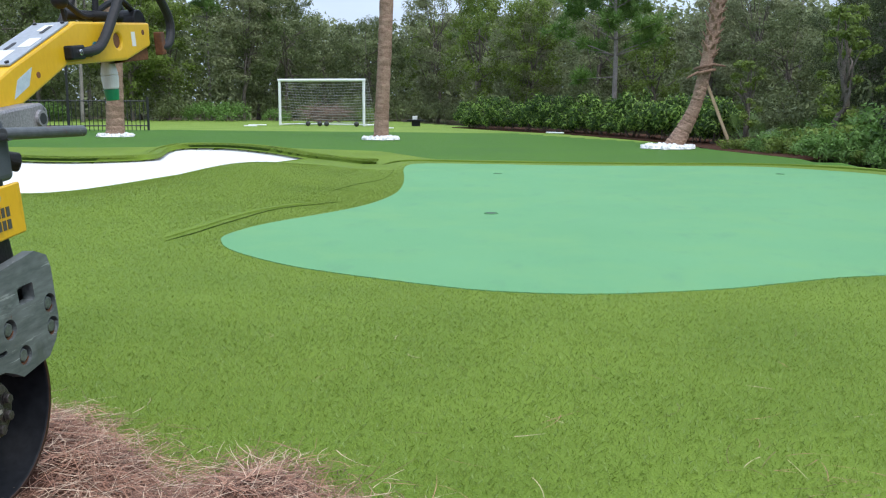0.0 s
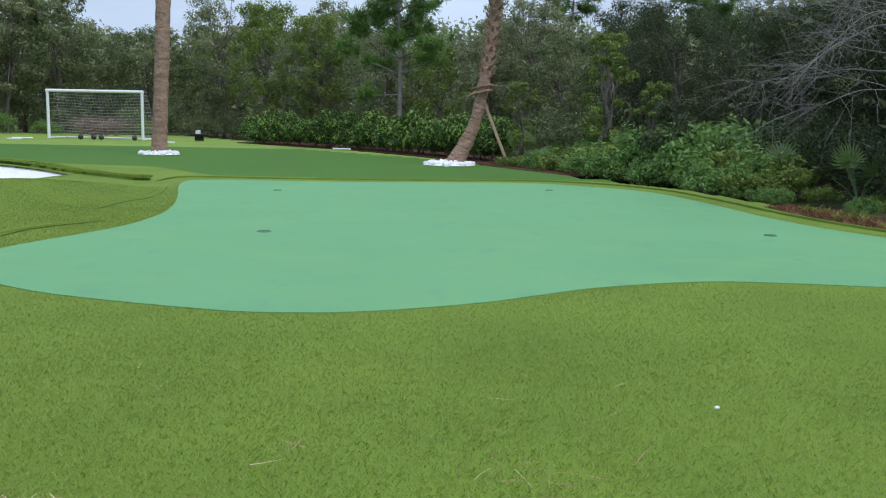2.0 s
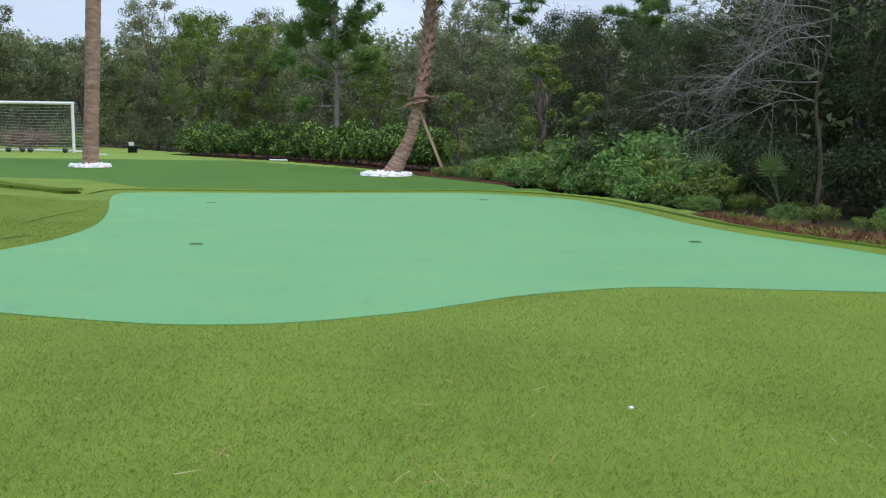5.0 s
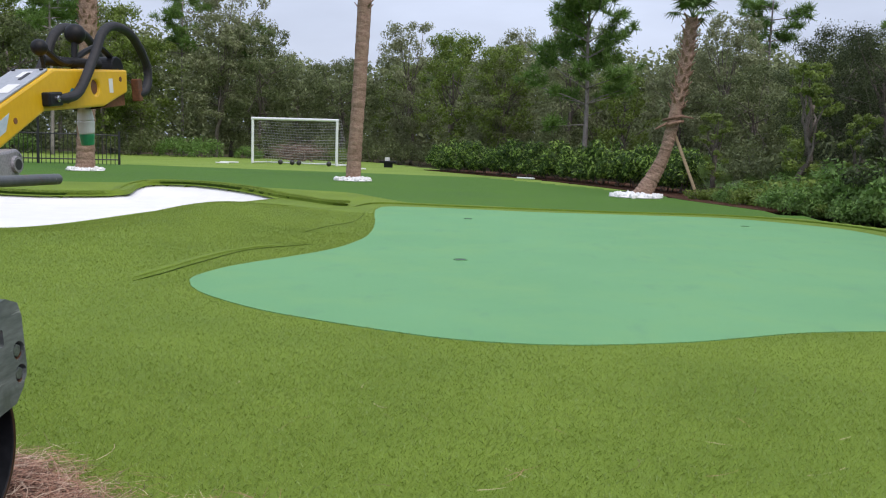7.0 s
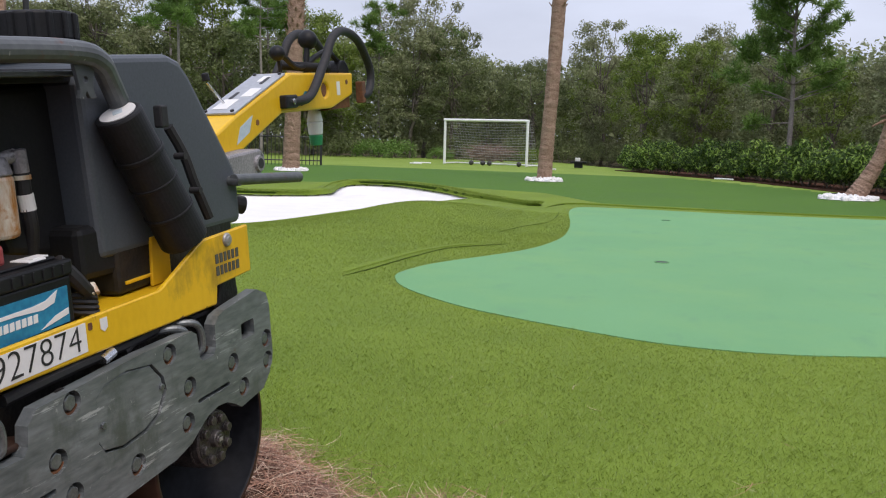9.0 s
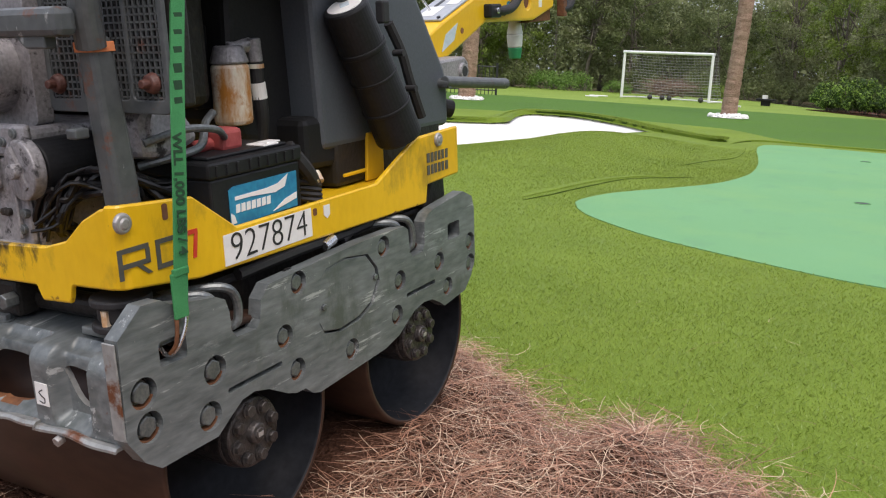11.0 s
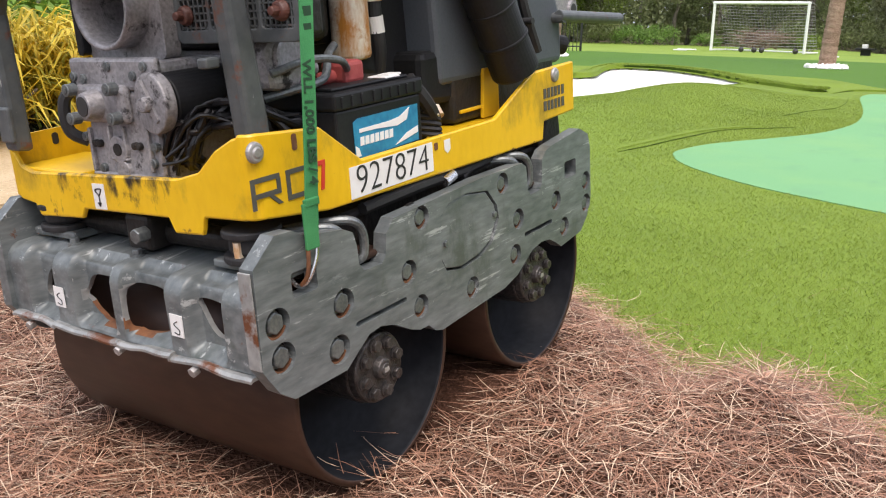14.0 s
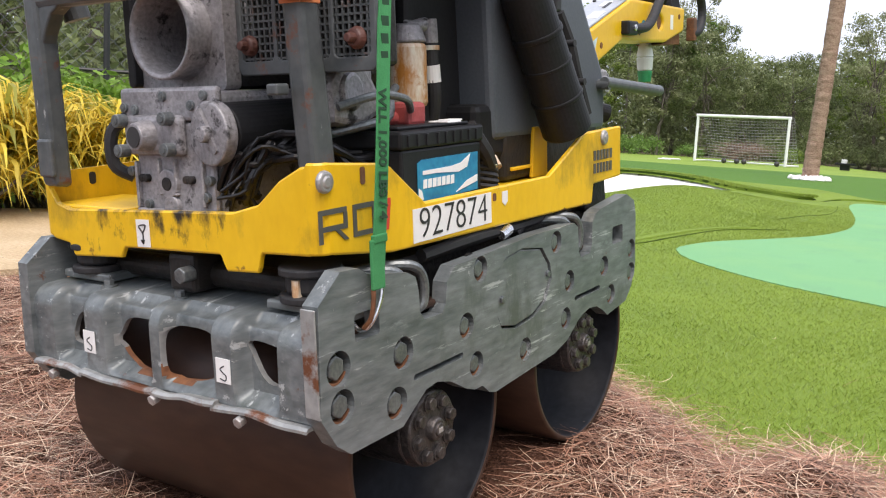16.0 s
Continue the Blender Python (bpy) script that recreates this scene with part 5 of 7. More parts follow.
for (y0, z0, y1, z1) in ((1.525, 0.8555, 1.86, 0.972),):
    n_up = Vector((0, -d.z, d.y))
    cover = part("control_panel", slab([(-0.49, 0.0), (-0.378, 0.0), (-0.378, 0.338), (-0.49, 0.338)], 0.006, "z", 0.006, 0.001), PANEL, arm, "light grey control panel with levers")
    cover.matrix_basis = Matrix.Translation((0, y0, z0)) @ Matrix.Rotation(math.atan2(d.z, d.y), 4, "X")
    for pts in ([(-0.47, 0.03), (-0.42, 0.03), (-0.42, 0.11), (-0.47, 0.11)], [(-0.44, 0.26), (-0.41, 0.26), (-0.41, 0.31), (-0.44, 0.31)], [(-0.428, 0.13), (-0.39, 0.13), (-0.39, 0.20), (-0.428, 0.20)]):
        part("panel_label", slab(pts, 0.001, "z", 0.0072), DECAL, cover)
    for x, y in ((-0.48, 0.012), (-0.39, 0.012), (-0.48, 0.325), (-0.39, 0.325)):
        part("panel_screw", rod((x, y, 0.005), (x, y, 0.011), 0.006, segs=8), INK, cover)
    for x, y in ((-0.455, 0.14), (-0.415, 0.27)):
        part("lever_slot", slab(rounded(x - 0.006, x + 0.006, y - 0.03, y + 0.03, 0.005), 0.001, "z", 0.0076), INK, cover)
part("lever", merge(rod((-0.455, 1.60, 0.885), (-0.475, 1.545, 0.950), 0.004)), CHROME, arm)
part("lever_knob", merge(rod((-0.478, 1.55, 0.955), (-0.480, 1.546, 0.978), 0.012, 0.010, 16, 0.004)), BLACK, arm)
for y, z in ((1.64, 0.826), (2.29, 0.935), (1.93, 0.872)):
    part("arm_hole", rod((-0.3735, y, z), (-0.3705, y, z), 0.009, segs=14), RUST, arm)
part("arm_decal", slab([(1.515, 0.768), (1.590, 0.800), (1.615, 0.850), (1.54, 0.818)], 0.001, "x", -0.3712), BLUE_DECAL, arm, "pale blue operating label")
part("arm_decal", slab(ring_points(1.965, 0.893, 0.018, 16), 0.001, "x", -0.3712), BLUE_INK, arm)
part("arm_decal", slab([(2.205, 0.890), (2.232, 0.890), (2.232, 0.938), (2.205, 0.938)], 0.001, "x", -0.3712), DECAL, arm)
part("arm_end", merge(slab([(2.13, 0.838), (2.345, 0.842), (2.345, 0.90), (2.325, 0.905), (2.20, 0.846)], 0.09, "x", -0.388, 0.004)), RUST, arm, "rusty lower end plate")
for x, s in ((-0.350, 1), (-0.520, -1)):
    hb = part("handlebar", tube([(x - 0.012 * s, 1.83, 0.882), (x, 1.89, 0.882), (x, 1.97, 0.905), (x, 2.08, 1.01), (x, 2.15, 1.088), (x, 2.24, 1.113), (x, 2.36, 1.085), (x, 2.45, 1.0), (x, 2.465, 0.94), (x, 2.43, 0.89), (x - 0.012 * s, 2.385, 0.88)], 0.0155, 14, 5), RUBBER, arm, "black rubber-coated handle loop")
    part("bar_clamp", box(x - 0.026, x + 0.004, 1.785, 1.862, 0.860, 0.902, 0.006), BLACK, hb)
    part("clamp_bolt", rod((x, 1.825, 0.881), (x + 0.012 * s, 1.825, 0.881), 0.010, segs=6, bevel=0.002), CHROME, hb)
    part("bar_clamp", box(x - 0.026, x + 0.004, 2.375, 2.405, 0.855, 0.935, 0.004), RUST, hb)
part("drive_lever", merge(rod((-0.435, 2.10, 0.96), (-0.435, 2.12, 1.065), 0.010), rod((-0.49, 2.02, 1.0), (-0.38, 2.17, 0.985), 0.016), rod((-0.45, 1.95, 0.96), (-0.45, 1.935, 1.03), 0.006), tube([(-0.44, 1.95, 1.03), (-0.435, 2.05, 0.99), (-0.43, 2.18, 1.03), (-0.42, 2.25, 1.045), (-0.42, 2.33, 1.01)], 0.010, 8)), BLACK, arm)
bm = bmesh.new()
bmesh.ops.create_uvsphere(bm, u_segments=20, v_segments=12, radius=0.034, matrix=Matrix.Translation((-0.435, 2.128, 1.085)))
part("lever_ball", bm, BLACK, arm, "black ball knob", True)
bm = bmesh.new()
bmesh.ops.create_uvsphere(bm, u_segments=20, v_segments=12, radius=0.026, matrix=Matrix.Translation((-0.45, 1.932, 1.038)))
part("lever_ball", bm, BLACK, arm, "black ball knob", True)
part("end_roller", rod((-0.47, 2.335, 0.968), (-0.40, 2.335, 0.968), 0.046, segs=28, bevel=0.004), BLACK, arm)
part("side_bracket", merge(slab([(1.22, 0.69), (1.525, 0.680), (1.552, 0.70), (1.556, 0.738), (1.53, 0.757), (1.22, 0.745)], 0.07, "x", -0.305, 0.008), rod((-0.305, 1.515, 0.715), (-0.297, 1.515, 0.715), 0.024, 0.022)), CAST, roller, "grey hinge bracket")
# black disc paints the shade in the bracket's bore
part("bracket_bore_disc", rod((-0.2975, 1.515, 0.715), (-0.2962, 1.515, 0.715), 0.015), INK, roller)
part("tie_bar", merge(rod((-0.10, 1.05, 0.722), (-0.074, 1.322, 0.697), 0.0135, segs=18, bevel=0.002), rod((-0.30, 1.06, 0.715), (-0.09, 1.06, 0.718), 0.012)), TUBE_STEEL, roller, "grey steel tie bar")
part("front_linkage", merge(box(-0.34, -0.20, 1.09, 1.20, 0.60, 0.68, 0.01), rod((-0.15, 1.10, 0.66), (-0.13, 1.13, 0.65), 0.022)), DARK_STEEL, roller)
bottle = part("grease_bottle", merge(rod((-0.44, 2.152, 0.800), (-0.44, 2.152, 0.754), 0.029, 0.025, 24, 0.005), rod((-0.44, 2.152, 0.848), (-0.44, 2.152, 0.800), 0.020, 0.029, 24, 0.004)), CLEAR_PLASTIC, arm, "milky plastic bottle hung under the arm")
part("bottle_foot", rod((-0.44, 2.152, 0.754), (-0.44, 2.152, 0.716), 0.025, 0.021, 24, 0.003), GREEN_PLASTIC, bottle, "green plastic foot")

# tie-down strap with its hook: a thing of its own
strap = empty("tie_down_strap", ROLLER_POSE)
tagged(strap, "green webbing tie-down strap hooked over the roller's guard", "strap")


def ribbon(points, half, thick):
    """A flat band: points of its middle and, for each, the direction of its width."""
    bm = bmesh.new()
    rows = []
    line = smooth_line([p for p, _ in points], 6)
    for i, q in enumerate(line):
        d_ = (line[min(i + 1, len(line) - 1)] - line[max(i - 1, 0)]).normalized()
        w = Vector(points[min(round(i / 6), len(points) - 1)][1])
        w = (w - d_ * w.dot(d_)).normalized() * half
        nrm = d_.cross(w).normalized() * thick / 2
        rows.append([bm.verts.new(q + a) for a in (w + nrm, w - nrm, -w - nrm, -w + nrm)])
    for a, b in zip(rows, rows[1:]):
        for k in range(4):
            bm.faces.new((a[k], a[(k + 1) % 4], b[(k + 1) % 4], b[k]))
    bm.faces.new(rows[0][::-1]), bm.faces.new(rows[-1])
    bmesh.ops.recalc_face_normals(bm, faces=bm.faces)
    return bm


W = (0, 1, 0)
band = part("webbing", ribbon([((-0.085, 0.190, 0.985), W), ((-0.084, 0.191, 1.018), W), ((-0.062, 0.191, 1.031), W), ((-0.037, 0.186, 1.015), W), ((-0.020, 0.164, 0.95), W), ((0.0, 0.123, 0.80), W), ((0.010, 0.098, 0.66), W), ((0.012, 0.083, 0.55), W), ((0.012, 0.072, 0.463), W)], 0.0125, 0.0028), STRAP, strap)
part("stitched_end", merge(box(0.0095, 0.0155, 0.060, 0.086, 0.462, 0.530, 0.002), box(0.0095, 0.0168, 0.064, 0.093, 0.524, 0.536, 0.002)), STRAP, strap)
part("hook", tube([(0.011, 0.064, 0.466), (0.011, 0.081, 0.466), (0.012, 0.079, 0.450), (0.009, 0.070, 0.428), (0.002, 0.062, 0.412), (-0.012, 0.059, 0.406), (-0.024, 0.059, 0.416)], 0.0032, 10), CHROME, strap, "bright worn steel hook")
part("hook_arm", tube([(0.011, 0.064, 0.466), (0.012, 0.062, 0.446), (0.008, 0.060, 0.424), (-0.004, 0.059, 0.409)], 0.0033, 10), RUST, strap, "rusty steel hook arm")
DOWN = Matrix(((0, 0, 1, 0), (0, 1, 0, 0), (-1, 0, 0, 0), (0, 0, 0, 1)))


def on_band(y, z, tilt):
    x = float(np.interp(z, [0.46, 0.55, 0.66, 0.80, 0.95], [0.012, 0.012, 0.010, 0.0, -0.020]))
    return Matrix.Translation((x + 0.0024, y, z)) @ Matrix.Rotation(tilt, 4, "Y") @ DOWN


text_part("WLL 1,000 LBS / 4", 0.0225, on_band(0.0935, 0.640, -0.05) @ Matrix.Rotation(-0.11, 4, "Z"), STRAP_INK, band, "load_lettering", 1.0, 0.0007)
for i in range(6):
    z = 0.880 - i * 0.023
    x = float(np.interp(z, [0.66, 0.80, 0.95], [0.010, 0.0, -0.020]))
    y = float(np.interp(z, [0.66, 0.80, 0.95], [0.098, 0.123, 0.164]))
    part("word_mark", box(x + 0.0012, x + 0.0022, y - 0.0075, y + 0.0075, z - 0.008, z + 0.008), STRAP_INK, band, "dark word mark")


# ---------------------------------------------------------------- pine straw bed
def straw_height(x, y):
    x, y = np.asarray(x, float), np.asarray(y, float)
    s = np.clip(y / 0.8, 0, 1)
    z = 0.002 + 0.048 * s * s * (3 - 2 * s)
    z += 0.035 * (x + 0.33) * np.clip(1 - np.abs(x + 0.33) / 1.2, 0, 1)
    z += 0.05 * np.exp(-(((x - 0.50) / 0.20) ** 2 + ((y - 1.06) / 0.12) ** 2)) + 0.035 * np.exp(-(((x + 0.2) / 0.2) ** 2 + ((y - 1.2) / 0.16) ** 2))
    z += 0.012 * np.sin(x * 9 + y * 4) * np.sin(y * 11 - x * 3) + 0.008 * np.sin(x * 23 + 1) * np.sin(y * 19)
    edge = np.clip(far_from(x, y, straw_loop) / 0.22, 0, 1)
    return np.where(inside(x, y, straw_loop), np.maximum(z, 0.004) * edge + 0.008, -0.02)


straw_bed = sheet("straw_bed", np.concatenate([np.arange(-6, -2.2, 0.15), np.arange(-2.2, 1.6, 0.03), np.arange(1.6, 5.0, 0.15)]), np.concatenate([np.arange(-7, -0.8, 0.2), np.arange(-0.8, 1.7, 0.03)]),
                  lambda x, y: straw_height(x, y), STRAW_BED, lambda x, y: inside(x, y, straw_loop))
tagged(straw_bed, "reddish-brown pine straw mulch bed beside the turf", "mulch bed", kind="structure")


def strands(name, px, py, pz, n_seg, length, width, droop, material_, rng, rise=0.25):
    """Thin curved ribbons that start at the points and run in random directions."""
    k = len(px)
    az = rng.uniform(0, 2 * np.pi, k)
    bend = rng.normal(0, 0.9, k)
    ln = rng.uniform(length[0], length[1], k)
    el = rng.normal(0.0, rise, k)
    pos = np.stack([px, py, pz], -1)
    rows = []
    for s in range(n_seg + 1):
        t = s / n_seg
        a = az + bend * t
        side = np.stack([-np.sin(a), np.cos(a), np.zeros(k)], -1)
        tilt = rng.uniform(-0.5, 0.5, k)
        w = (width * (1 - 0.6 * t))[:, None] if isinstance(width, np.ndarray) else width * (1 - 0.6 * t)
        off = side * w
        off[:, 2] += np.linalg.norm(off, axis=1) * tilt
        rows.append((pos + off, pos - off))
        step = (ln / n_seg)[:, None] * np.stack([np.cos(a), np.sin(a), np.sin(el - droop * t)], -1)
        pos = pos + step
    verts = np.stack([v for r in rows for v in r], 1)
    m = 2 * (n_seg + 1)
    base = (np.arange(k) * m)[:, None]
    faces = np.concatenate([np.stack([base[:, 0] + 2 * s, base[:, 0] + 2 * s + 1, base[:, 0] + 2 * s + 3, base[:, 0] + 2 * s + 2], -1) for s in range(n_seg)])
    return raw_mesh(name, verts.reshape(-1, 3), faces, material_)


rng = np.random.default_rng(3)
px = np.concatenate([rng.uniform(-2.6, 1.5, 100000), rng.uniform(-4.2, 2.8, 45000)])
py = np.concatenate([rng.uniform(-0.75, 1.55, 100000), rng.uniform(-2.4, 1.6, 45000)])
ok = inside(px, py, straw_loop) & ~((px > -0.72) & (px < 0.0) & (py > 0.10) & (py < 0.96))
px, py = px[ok], py[ok]
pz = straw_height(px, py) + rng.uniform(-0.004, 0.016, len(px))
needles = strands("pine_straw", px, py, pz, 3, (0.06, 0.17), 0.0009, 0.12, STRAW, rng, 0.12)
tagged(needles, "loose tangled pine needles covering the mulch bed", "pine straw", kind="stuff")
# strays along the edge and on the turf
ex, ey = [], []
for _ in range(900):
    i = rng.integers(10, 75)
    q = straw_loop[i]
    ex.append(q[0] + rng.normal(0, 0.06)), ey.append(q[1] + abs(rng.normal(0, 0.045)) - 0.03)
for cx, cy, n_, sp in ((1.55, 1.35, 14, 0.08), (1.75, 1.25, 10, 0.06), (0.3, 2.0, 8, 0.25), (1.0, 1.3, 10, 0.2), (2.4, 1.6, 10, 0.4), (3.2, 1.8, 6, 0.4), (1.9, 2.2, 8, 0.5)):
    ex += list(cx + rng.normal(0, sp, n_)), 
    ey += list(cy + rng.normal(0, sp, n_)),
ex, ey = np.hstack([np.ravel(a) for a in ex]), np.hstack([np.ravel(a) for a in ey])
stray = strands("stray_needles", ex, ey, np.full(len(ex), 0.03) + rng.uniform(0, 0.02, len(ex)), 4, (0.05, 0.14), 0.0009, 0.1, STRAW, rng, 0.15)
tagged(stray, "single dry pine needles scattered on the turf edge", "pine straw", kind="stuff")


# ---------------------------------------------------------------- turf pile
def blades(name, n, xr, yr, keep, tall, wide, material_, rng, zf=None):
    x, y = rng.uniform(*xr, n), rng.uniform(*yr, n)
    ok_ = keep(x, y)
    x, y = x[ok_], y[ok_]
    k = len(x)
    z = np.zeros(k) if zf is None else zf(x, y)
    a = rng.uniform(0, 2 * np.pi, k)
    h = rng.uniform(tall[0], tall[1], k)
    lean = rng.uniform(0.4, 1.8, k) * h
    b = a + rng.normal(0, 0.8, k) + np.pi / 2
    w = rng.uniform(wide[0], wide[1], k)
    side = np.stack([np.cos(a) * w, np.sin(a) * w, np.zeros(k)], -1)
    base = np.stack([x, y, z], -1)
    tip = base + np.stack([np.cos(b) * lean, np.sin(b) * lean, h], -1)
    mid = base * 0.45 + tip * 0.55
    mid[:, 2] += h * 0.16
    v = np.stack([base - side, base + side, mid + side * 0.7, tip, mid - side * 0.7], 1).reshape(-1, 3)
    f = np.arange(k * 5).reshape(-1, 5)
    return raw_mesh(name, v, f, material_)


def fringe(x, y):
    d = np.hypot(x - 1.2, y + 0.6)
    return ~inside(x, y, green_loop) & (~inside(x, y, straw_loop) | (far_from(x, y, straw_loop) < 0.05)) & (np.random.default_rng(5).uniform(0, 1, len(x)) < np.clip(3.2 / d, 0.25, 1) ** 2 * np.clip((6.6 - y) / 2.4, 0, 1)) & (np.abs(x - 1.0) < 0.75 * (y + 0.6) + 1.6)


pile = blades("turf_pile", 640000, (-3.6, 5.6), (0.3, 6.6), fringe, (0.006, 0.013), (0.0007, 0.0013), BLADE, np.random.default_rng(11), height)
tagged(pile, "short yellow-green artificial grass blades of the fringe", "turf", kind="stuff")
mid_pile = blades("mound_pile", 230000, (-4.8, -0.6), (3.4, 11.0), lambda x, y: ~inside(x, y, green_loop) & ~inside(x, y, bunker_loop) & (np.random.default_rng(6).uniform(0, 1, len(x)) < np.clip((y - 3.4) / 3.6, 0, 1) * np.clip(8.0 / y, 0, 1) ** 2), (0.007, 0.014), (0.0010, 0.0019), BLADE, np.random.default_rng(13), height)
tagged(mid_pile, "yellow-green artificial grass blades over the mound", "turf", kind="stuff")
# taller pile along the rim of the green, so that its edge stands proud
rim = blades("rim_pile", 120000, (-2.0, 6.4), (3.0, 13.6), lambda x, y: ~inside(x, y, green_loop) & (far_from(x, y, green_loop) < 0.10), (0.007, 0.014), (0.0008, 0.0015), BLADE, np.random.default_rng(12))
tagged(rim, "grass blades standing along the edge of the putting green", "turf", kind="stuff")


# seams of the fringe turf: a raised fold that runs round the green
def fold(name, points, half, tall, material_):
    bm = bmesh.new()
    line = smooth_line(points, 8)
    rows = []
    for i, q in enumerate(line):
        d_ = line[min(i + 1, len(line) - 1)] - line[max(i - 1, 0)]
        s_ = Vector((-d_.y, d_.x, 0)).normalized()
        fade = min(1, i / 6, (len(line) - 1 - i) / 6)
        z = float(height(q.x, q.y))
        rows.append([bm.verts.new((q.x + s_.x * u, q.y + s_.y * u, z + v)) for u, v in ((half, -0.004), (half * 0.7, 0.002 + tall * 0.7 * fade), (0, 0.003 + tall * fade), (-half * 0.3, 0.003 + tall * 0.9 * fade), (-half * 0.36, -0.004))])
    for a, b in zip(rows, rows[1:]):
        for k in range(4):
            bm.faces.new((a[k], a[k + 1], b[k + 1], b[k])).smooth = k < 3
    bmesh.ops.recalc_face_normals(bm, faces=bm.faces)
    return mesh_object(name, bm, material_)


def seam_line(pts, half=0.02, tall=0.014):
    tagged(fold("turf_seam", pts, half, tall, SEAM_AND_LIP_SHADE), "dark open seam where two strips of turf meet", "turf seam", kind="structure")


BEHIND = [(-1.75, 11.9, 0), (-1.5, 12.95, 0), (-0.2, 12.95, 0), (1.9, 13.02, 0), (3.7, 13.3, 0), (4.75, 12.75, 0), (5.35, 11.7, 0), (5.52, 10.2, 0), (5.58, 8.4, 0), (5.75, 7.2, 0), (6.05, 6.2, 0), (6.3, 5.2, 0), (6.4, 4.0, 0)]
tagged(fold("turf_seam", BEHIND, 0.045, 0.026, TURF), "folded edge of the fringe turf", "turf seam", kind="structure")
seam_line([(x + 0.03, y + 0.055, 0) for x, y, _ in BEHIND], 0.014, 0.012)
seam_line([(-1.5, 4.6, 0), (-1.46, 4.9, 0), (-1.45, 5.3, 0), (-1.42, 5.8, 0), (-1.38, 6.3, 0), (-1.27, 6.62, 0), (-1.12, 6.87, 0), (-1.0, 7.1, 0)], 0.006, 0.006)
tagged(fold("turf_seam", [(-1.58, 4.7, 0), (-1.56, 5.1, 0), (-1.53, 5.8, 0), (-1.47, 6.3, 0), (-1.36, 6.7, 0), (-1.2, 6.98, 0)], 0.075, 0.007, TURF), "lifted edge of the fringe turf beside its seam", "turf seam", kind="structure")
seam_line([(-1.36, 8.0, 0), (-1.33, 8.3, 0), (-1.28, 8.85, 0), (-1.17, 9.5, 0), (-1.25, 10.4, 0), (-1.42, 11.4, 0)], 0.006, 0.007)
# the bunker's far rim: a rolled edge of turf, the shade on its face painted dark
LIP = [(-10.0, 12.6, 0), (-8.6, 12.45, 0), (-7.5, 12.05, 0), (-6.6, 11.85, 0), (-5.98, 12.12, 0), (-5.66, 12.65, 0), (-6.0, 13.85, 0), (-5.78, 14.5, 0), (-5.0, 14.52, 0), (-4.0, 14.05, 0), (-3.5, 13.68, 0), (-3.05, 13.3, 0), (-2.6, 12.85, 0), (-2.1, 12.25, 0), (-1.85, 12.2, 0)]
tagged(fold("turf_lip", [(x, y + 0.05, 0) for x, y, _ in LIP], 0.30, 0.075, TURF), "rolled lip of turf behind the bunker", "turf edge", kind="structure")
# upright strip in the dark seam colour paints the shade under the lip
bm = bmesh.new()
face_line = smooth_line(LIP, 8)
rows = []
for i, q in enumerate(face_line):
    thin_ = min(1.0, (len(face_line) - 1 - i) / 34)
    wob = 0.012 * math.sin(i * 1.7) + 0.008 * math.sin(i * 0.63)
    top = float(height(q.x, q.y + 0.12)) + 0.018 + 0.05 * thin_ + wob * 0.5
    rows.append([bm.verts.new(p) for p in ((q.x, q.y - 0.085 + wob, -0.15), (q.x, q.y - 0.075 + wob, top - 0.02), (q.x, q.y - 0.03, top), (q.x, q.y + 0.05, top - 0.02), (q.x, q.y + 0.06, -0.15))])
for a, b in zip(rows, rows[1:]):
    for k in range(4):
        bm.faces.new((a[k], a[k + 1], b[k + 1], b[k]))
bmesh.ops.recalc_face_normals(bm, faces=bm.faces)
tagged(mesh_object("turf_lip_shade_face", bm, SEAM_AND_LIP_SHADE), "turf edge above the bunker sand, its shade painted dark", "turf edge", kind="structure")
# grass standing along the rim and hanging over the dark face
lip_pts = np.array([(q.x, q.y) for q in face_line])
rim_line = [(a, b, 0) for a, b in bunker_loop[::2]] + [(bunker_loop[0][0], bunker_loop[0][1], 0)]
tagged(fold("bunker_rim", rim_line, 0.06, 0.006, TURF), "rolled turf edge round the bunker", "turf edge", kind="structure")
rl = np.random.default_rng(15)
pick = rl.integers(0, len(lip_pts) - 1, 26000)
mixk = rl.uniform(0, 1, 26000)[:, None]
spot = lip_pts[pick] * (1 - mixk) + lip_pts[pick + 1] * mixk


def lip_blades(n):
    x, y = spot[:, 0] + rl.normal(0, 0.02, n), spot[:, 1] - 0.03 + rl.normal(0, 0.06, n)
    z = height(x, y + 0.15) + 0.045
    a, h = rl.uniform(0, 6.28, n), rl.uniform(0.015, 0.045, n)
    side = np.stack([np.cos(a), np.sin(a), 0 * a], -1) * 0.003
    base = np.stack([x, y, z], -1)
    tip = base + np.stack([rl.normal(0, 0.018, n), rl.normal(-0.012, 0.018, n), h], -1)
    return np.stack([base - side, base + side, tip], 1).reshape(-1, 3), np.arange(n * 3).reshape(-1, 3)


tagged(raw_mesh("lip_pile", *lip_blades(26000), BLADE), "grass blades along the bunker's rolled lip", "turf", kind="stuff")
